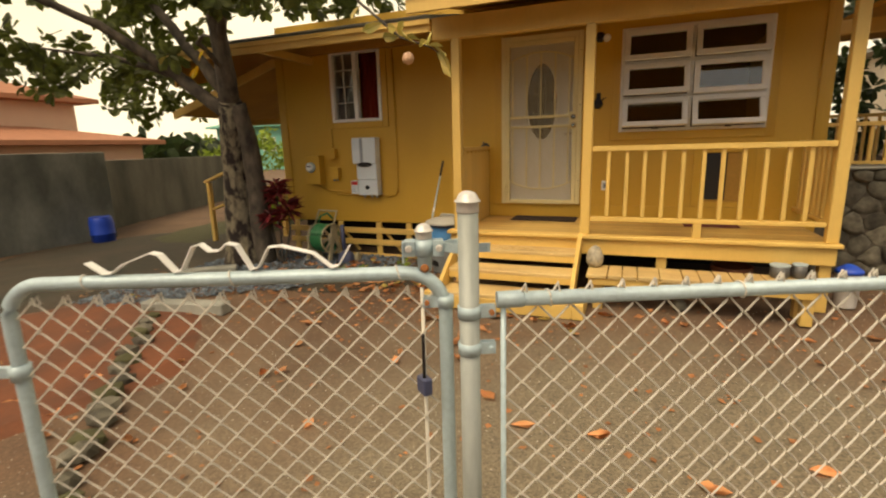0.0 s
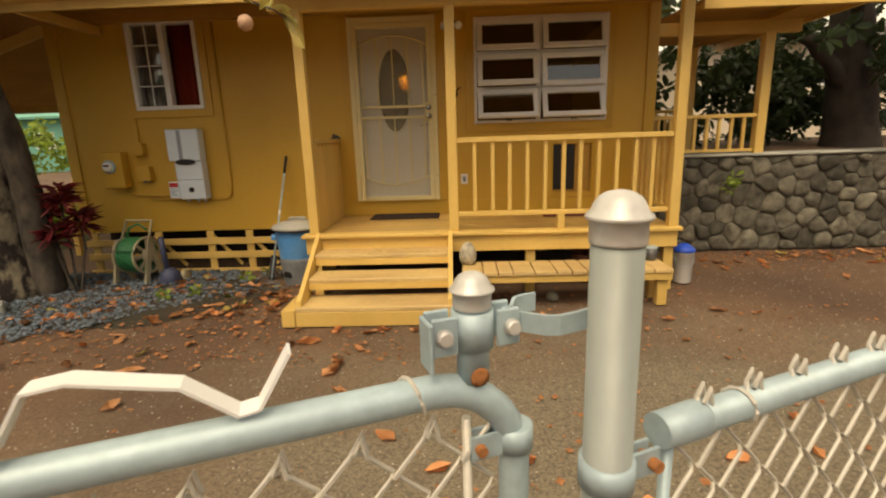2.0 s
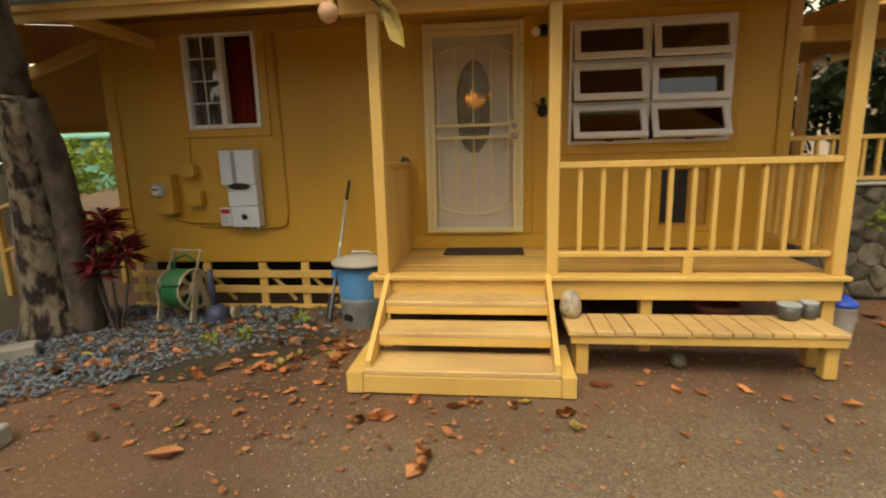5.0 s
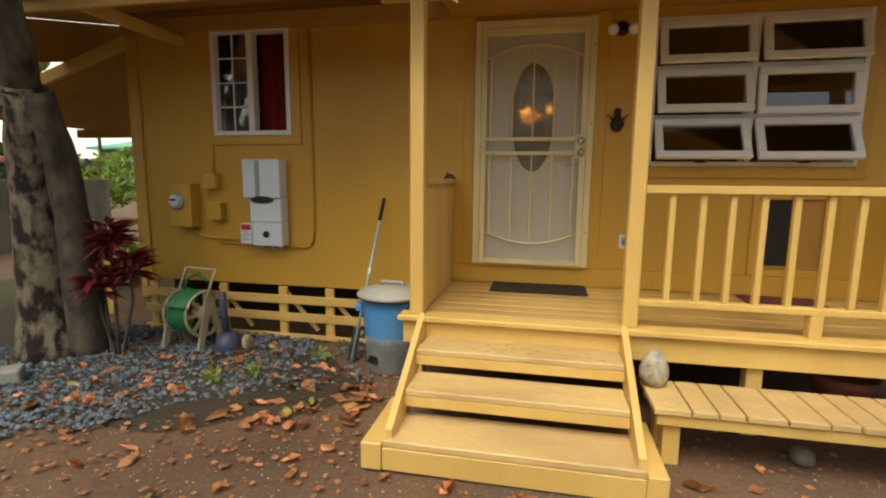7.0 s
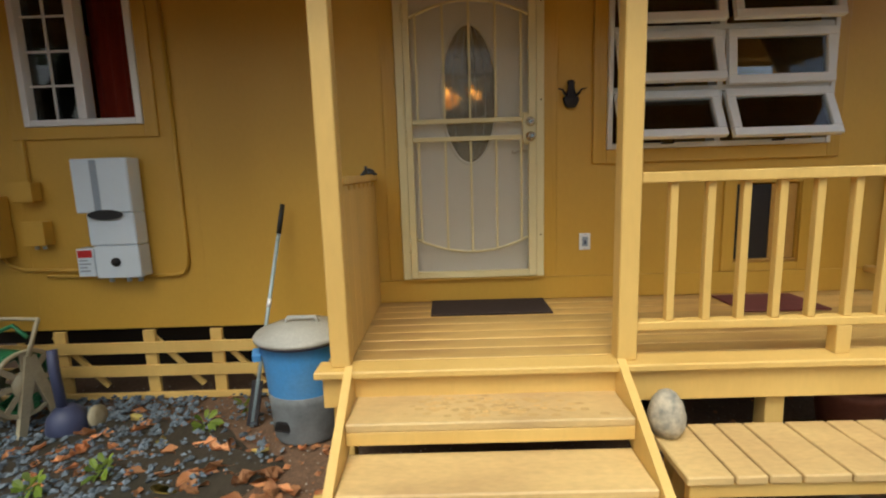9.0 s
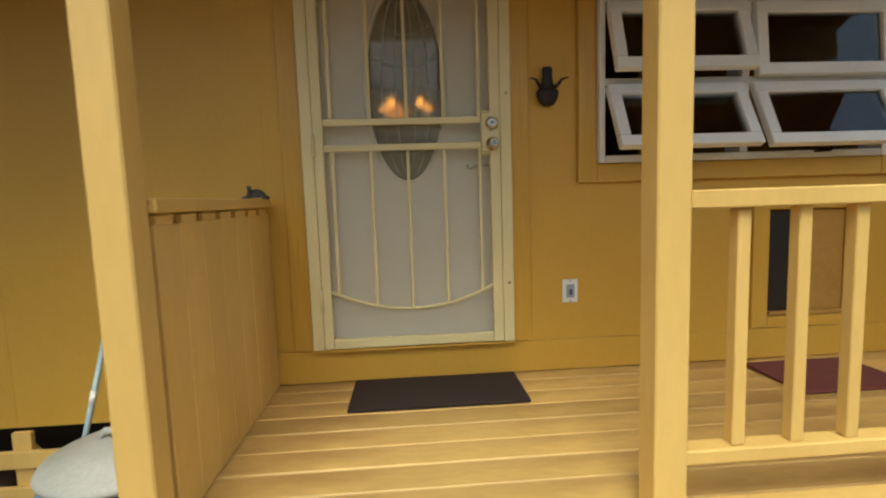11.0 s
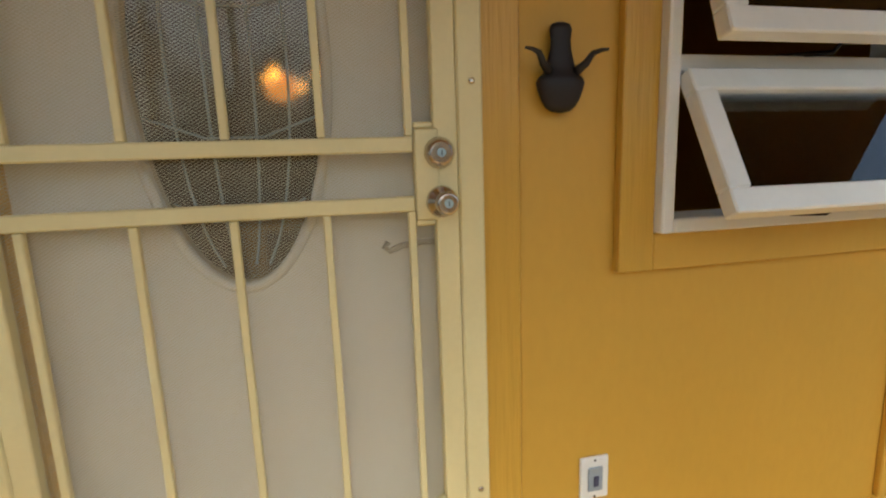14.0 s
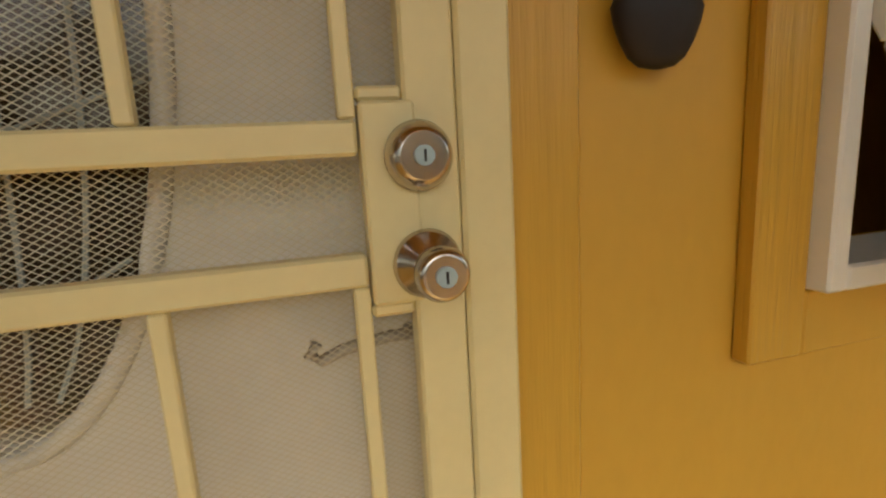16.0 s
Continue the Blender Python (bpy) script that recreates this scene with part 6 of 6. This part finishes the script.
part("stem", tube(bmesh.new(), [(-6.3, 8.4, 0), (-6.3, 8.45, 0.25)], 0.02, 6), BARK, low)
r_ = random.Random(41)
ring = []
for k in range(80):
    a = radians(4.5 * k)
    d = r_.uniform(44, 60)
    c = (d * math.sin(a), d * math.cos(a), r_.uniform(0.8, 1.6))
    ring += cloud(c, (4.5, 3.0, r_.uniform(1.2, 2.2)), 26, 50 + k, 0.2)
# Trees unseen but for reflections, massed behind the camera to block low sky.
street = []
for k in range(26):
    x = -32 + 2.6 * k
    street += cloud((x, -12 + r_.uniform(-2, 2), r_.uniform(2.0, 3.0)), (2.6, 2.0, r_.uniform(2.0, 3.8)), 46, 200 + k, 0.4)
tagged(foliage("street_trees", street, DARKLEAF, 8, 0.6, 0.6, 43), "dark green trees massed unseen behind the walker, blocking low sky", "woods", kind="stuff")
tagged(foliage("far_woods", ring, DARKLEAF, 8, 1.2, 0.7, 42), "distant dark green trees on the skyline", "woods", kind="stuff")

# ---- ground litter ----
def litter_leaf(name, length, curl, mat, seed):
    """A curled dry leaf with a crisp edge and a midrib fold."""
    r = random.Random(seed)
    bm = bmesh.new()
    rows = []
    for k in range(6):
        t = k / 5
        w = length * 0.29 * math.sin(math.pi * min(0.985, 0.02 + t * 0.965)) ** 1.05
        lift = curl * (t - 0.45) ** 2 * 1.2 + r.uniform(0, 0.004)
        x = (t - 0.5) * length
        rows.append([bm.verts.new((x + r.uniform(-0.05, 0.05) * length * abs(u), w * u * r.uniform(0.7, 1.2), 0.004 + lift + abs(u) * curl * r.uniform(0.1, 1.3))) for u in (-1, 0, 1)])
    for q, p in zip(rows, rows[1:]):
        for i in range(2):
            bm.faces.new((q[i], q[i + 1], p[i + 1], p[i]))
    bmesh.ops.solidify(bm, geom=bm.faces[:], thickness=0.0012)
    return mesh_of(name, bm, mat)


kinds = [litter_leaf("fallen_leaf", L, c, DRYLEAF, s) for L, c, s in ((0.15, 0.012, 1), (0.13, 0.020, 2), (0.17, 0.008, 3), (0.11, 0.018, 4), (0.14, 0.026, 5))]
kinds.append(litter_leaf("fallen_leaf", 0.13, 0.02, YELLOWLEAF, 6))
def drop_leaf(x, y, z=0.0, s=1.0):
    ob = new("fallen_leaf", kinds[rnd.choice((0, 1, 2, 3, 4, 0, 1, 2, 3, 5))])
    ob.matrix_basis = Matrix.Translation((x, y, z - 0.002)) @ pose(0, 0, 0, rnd.uniform(-12, 12), rnd.uniform(-12, 12), rnd.uniform(0, 360)) @ Matrix.Scale(s * rnd.uniform(0.75, 1.15), 4)
    return tagged(ob, "dry curled orange-brown leaf fallen on the ground", "leaf", "fallen leaves")
for x, y in [(-0.49, 3.28), (-0.47, 3.40), (-0.23, 3.98), (-0.34, 3.93), (0.02, 3.95), (0.10, 4.0), (0.34, 3.86), (0.37, 3.72), (-0.84, 3.80), (-0.92, 3.72), (-0.78, 3.76), (-0.36, 3.60), (-0.62, 3.98), (-0.95, 4.0), (-1.9, 3.30), (-1.72, 3.75),
             (-1.5, 4.05), (-1.35, 4.2), (-2.0, 3.6), (-2.35, 3.85), (-2.6, 3.75), (-2.45, 3.95), (0.62, 4.25), (0.9, 4.3), (1.25, 4.2), (1.55, 4.25), (1.75, 4.15), (1.0, 4.5), (2.1, 4.1), (2.6, 4.3), (0.75, 1.75), (0.45, 1.5), (-0.9, 1.9), (-1.5, 2.4)]:
    drop_leaf(x, y)
for k in range(110):
    drop_leaf(rnd.uniform(-3.8, -1.3), rnd.triangular(4.1, 5.85, 4.7), 0.012)
for k in range(14):
    drop_leaf(rnd.uniform(-1.7, -1.0), rnd.uniform(4.7, 5.3), 0.004)
for k in range(46):
    drop_leaf(rnd.uniform(2.7, 6.5), 6.3 - abs(rnd.gauss(0, 0.5)))
for k in range(26):
    drop_leaf(rnd.uniform(-3.5, 3.2), rnd.uniform(1.3, 4.3), 0, 0.8)
for k in range(22):
    drop_leaf(rnd.uniform(-5.0, -1.6), rnd.uniform(1.0, 3.6), 0, 0.9)

def pebbles(name, spots, mat, lo, hi, seed, label, category, flat=0.6):
    """Angular little stones as one mesh."""
    r = random.Random(seed)
    verts, faces = [], []
    for x, y, z in spots:
        s = r.uniform(lo, hi)
        m = Matrix.Rotation(r.uniform(0, 6.28), 3, "Z") @ Matrix.Rotation(r.uniform(-0.4, 0.4), 3, "X")
        i = len(verts)
        for v in ((1, 0, 0), (0, 1, 0), (-1, 0, 0), (0, -1, 0), (0.25, 0.2, flat), (-0.2, -0.1, -flat)):
            q = m @ Vector((v[0] * s * r.uniform(0.7, 1.2), v[1] * s * r.uniform(0.6, 1.1), v[2] * s))
            verts.append((x + q.x, y + q.y, z + q.z))
        faces += [(i, i + 1, i + 4), (i + 1, i + 2, i + 4), (i + 2, i + 3, i + 4), (i + 3, i, i + 4), (i + 1, i, i + 5), (i + 2, i + 1, i + 5), (i + 3, i + 2, i + 5), (i, i + 3, i + 5)]
    return tagged(raw(name, verts, faces, mat), label, category, kind="stuff")


def in_bed(x, y):
    edge = 3.70 + (x + 3.45) * 0.80 if x < -2.5 else 4.46 + (x + 2.5) * 0.62
    return edge + 0.15 * noise.noise((x * 3, y * 3, 0)) < y < 5.92 and x < -1.15
bed = []
while len(bed) < 5200:
    x, y = rnd.uniform(-4.8, -1.15), rnd.uniform(3.0, 5.92)
    thin = 0.35 if x > -2.2 else 1.0
    if in_bed(x, y) and rnd.random() < thin and (x + 1.36) ** 2 + (y - 5.45) ** 2 > 0.06:
        bed.append((x, y, rnd.uniform(0.008, 0.03)))
pebbles("gravel_bed", bed, GRAVEL, 0.010, 0.030, 61, "loose blue-grey gravel bed under the window", "gravel")
PALE = material("pale_pebble", (0.42, 0.38, 0.32), (0.26, 0.22, 0.18), 0.9, scale=10, vary=0.4)
pebbles("grit", [(rnd.uniform(-3.5, 5.0), rnd.uniform(0.9, 6.2), -0.004) for k in range(7000)], PALE, 0.002, 0.0075, 62, "fine pale grit scattered over the dirt", "grit")
MULCH = leafy("leaf_crumbs", (0.42, 0.18, 0.07), (0.20, 0.08, 0.035), 0.05, 0.9)
crumbs = [(rnd.gauss(0, 1.6) - 1.5, rnd.uniform(3.4, 6.0), -0.002 + rnd.uniform(0, 0.02)) for k in range(1300)] + [(rnd.uniform(2.6, 6.5), 6.35 - abs(rnd.gauss(0, 0.4)), -0.002) for k in range(600)] + [(rnd.uniform(-4, 4), rnd.uniform(1, 4.4), -0.002) for k in range(500)]
pebbles("leaf_crumbs", [c for c in crumbs if not (-1.15 < c[0] < 0.5 and c[1] > 4.0)], MULCH, 0.006, 0.030, 63, "crumbled brown leaf litter on the dirt", "leaf litter", 0.25)
weeds = thing("weed", (-2.35, 5.0, 0), "small bright green weed in the gravel", "plant", "weeds in the gravel")
foliage("foliage", [(-2.35, 5.0, 0.04), (-2.33, 5.03, 0.05)], LIMELEAF, 7, 0.075, 0.5, 71, weeds)
copy_thing(weeds, pose(-2.0, 5.45, 0.0, 0, 0, 70)); copy_thing(weeds, pose(-1.85, 5.72, 0, 0, 0, 200)); copy_thing(weeds, pose(-2.6, 4.85, 0, 0, 0, 20))

# stone edging by the gate
edging = thing("stone_edging", (-2.6, 2.1, 0), "row of rough mossy stones edging the red soil", "edging")
for k in range(17):
    t = k / 16
    x, y = -1.55 - 2.1 * t + rnd.uniform(-0.04, 0.04), 0.95 + 2.15 * t + rnd.uniform(-0.04, 0.04)
    s = rnd.uniform(0.055, 0.10)
    bm = bmesh.new()
    bmesh.ops.create_icosphere(bm, subdivisions=1, radius=1, matrix=Matrix.Translation((x, y, s * 0.45)) @ pose(0, 0, 0, 0, 0, rnd.uniform(0, 90)) @ Matrix.Diagonal((s * 1.3, s, s * 0.7, 1)))
    for v in bm.verts:
        v.co += Vector(noise.noise_vector(v.co * 9)) * 0.02
    part("stone", bm, MOSS if k % 3 == 0 else STONE, edging)
kerb = bmesh.new(); box(kerb, -0.45, 0.45, -0.08, 0.08, -0.02, 0.10, bevel=0.012, m=pose(-3.35, 3.22, 0, 0, 0, 12)); solid("kerb_block", kerb, CONCRETE, "grey concrete kerb block on the soil", "kerb")
kerb = bmesh.new(); box(kerb, -0.35, 0.35, -0.09, 0.09, -0.02, 0.11, bevel=0.012, m=pose(-4.25, 4.35, 0, 0, 0, 40)); solid("kerb_block", kerb, CONCRETE, "grey concrete kerb block by the gravel", "kerb")

# ---- dry-laid stone wall ----
stone_wall = thing("stone_wall", (5.5, 6.6, 0), "retaining wall of rounded grey field stones", "wall", kind="structure")
SX0, SX1, SH = 2.72, 9.6, 1.20
part("core", boxes((SX0, SX1, 6.455, 6.85, 0, SH - 0.02), bevel=0), MORTAR, stone_wall)
part("cap", boxes((SX0, SX1, 6.40, 6.86, SH - 0.018, SH + 0.015), bevel=0.01), CONCRETE, stone_wall, "rough cement capping")
rs = random.Random(77)
pts = []
tries = 0
while tries < 9000 and len(pts) < 290:
    tries += 1
    p = (rs.uniform(SX0, SX1), rs.uniform(0.02, SH))
    need = 0.115 + 0.13 * (0.5 + 0.5 * noise.noise((p[0] * 1.3, p[1] * 1.3, 9)))
    if all(math.hypot(p[0] - q[0], p[1] - q[1]) > need for q in pts):
        pts.append(p)
def cell(i):
    poly = [(SX0, 0.0), (SX1, 0.0), (SX1, SH - 0.02), (SX0, SH - 0.02)]
    px, pz = pts[i]
    for j, (qx, qz) in enumerate(pts):
        if j == i or math.hypot(qx - px, qz - pz) > 1.0:
            continue
        mx, mz, dx, dz = (px + qx) / 2, (pz + qz) / 2, qx - px, qz - pz
        out = []
        for a, b in zip(poly, poly[1:] + poly[:1]):
            fa, fb = (a[0] - mx) * dx + (a[1] - mz) * dz, (b[0] - mx) * dx + (b[1] - mz) * dz
            if fa <= 0:
                out.append(a)
            if fa * fb < 0:
                t = fa / (fa - fb)
                out.append((a[0] + (b[0] - a[0]) * t, a[1] + (b[1] - a[1]) * t))
        poly = out
    return poly
for i in range(len(pts)):
    poly = cell(i)
    if len(poly) < 3:
        continue
    cx, cz = sum(p[0] for p in poly) / len(poly), sum(p[1] for p in poly) / len(poly)
    soft = []
    for a, b in zip(poly, poly[1:] + poly[:1]):
        soft += [(a[0] * 0.75 + b[0] * 0.25, a[1] * 0.75 + b[1] * 0.25), (a[0] * 0.25 + b[0] * 0.75, a[1] * 0.25 + b[1] * 0.75)]
    size = max(math.hypot(p[0] - cx, p[1] - cz) for p in soft)
    bm = bmesh.new()
    rings = []
    out = rs.uniform(0.008, 0.055)
    for f, y in ((0.96, 6.46), (0.95, 6.445), (0.87, 6.455 - out * 0.8), (0.52, 6.45 - out)):
        rings.append([bm.verts.new((cx + (p[0] - cx) * f, y + 0.022 * noise.noise((p[0] * 11, p[1] * 11, f * 4)), cz + (p[1] - cz) * f)) for p in soft])
    m = len(soft)
    for q, w in zip(rings, rings[1:]):
        for k in range(m):
            bm.faces.new((q[k], q[(k + 1) % m], w[(k + 1) % m], w[k])).smooth = True
    bm.faces.new(rings[-1]).smooth = True
    part("stone", bm, STONE, stone_wall)
fern = thing("wall_fern", (3.75, 6.38, 0.85), "small green fern growing from the stone wall", "plant")
foliage("foliage", [(3.75, 6.36, 0.86), (3.72, 6.36, 0.80), (3.79, 6.36, 0.90), (3.76, 6.36, 0.94)], LIMELEAF, 6, 0.10, 0.4, 81, fern)
bank = bmesh.new(); slab(bank, [(SX0, 6.86, 1.05), (12, 6.86, 1.05), (12, 13, 1.25), (SX0, 13, 1.25)], 1.3); solid("ground_upper_bank", bank, GROUND, "raised earth behind the stone wall", "ground", "structure")

# pale overcast cloud sheet beyond the neighbourhood
cloudmat = bpy.data.materials.new("overcast_cloud")
cloudmat.use_nodes = True
cn, cl = cloudmat.node_tree.nodes, cloudmat.node_tree.links
cn.remove(cn["Principled BSDF"])
em, nz, rm = cn.new("ShaderNodeEmission"), cn.new("ShaderNodeTexNoise"), cn.new("ShaderNodeMapRange")
co = cn.new("ShaderNodeTexCoord")
cl.new(co.outputs["Object"], nz.inputs["Vector"])
nz.inputs["Scale"].default_value = 0.02
rm.inputs[3].default_value, rm.inputs[4].default_value = 1.0, 1.5
cl.new(nz.outputs["Fac"], rm.inputs[0]); cl.new(rm.outputs[0], em.inputs["Strength"])
em.inputs["Color"].default_value = (1.0, 0.95, 0.82, 1)
cl.new(em.outputs[0], cn["Material Output"].inputs[0])
verts, faces = [], []
for k in range(41):
    a = radians(-100 + 5 * k)
    for z, r in ((-5, 260), (60, 255), (150, 215), (220, 140)):
        verts.append((r * math.sin(a), r * math.cos(a), z))
for k in range(40):
    for j in range(3):
        i = k * 4 + j
        faces.append((i, i + 4, i + 5, i + 1))
tagged(raw("backdrop", verts, faces, cloudmat), "pale overcast sky behind the houses", "sky", kind="structure")
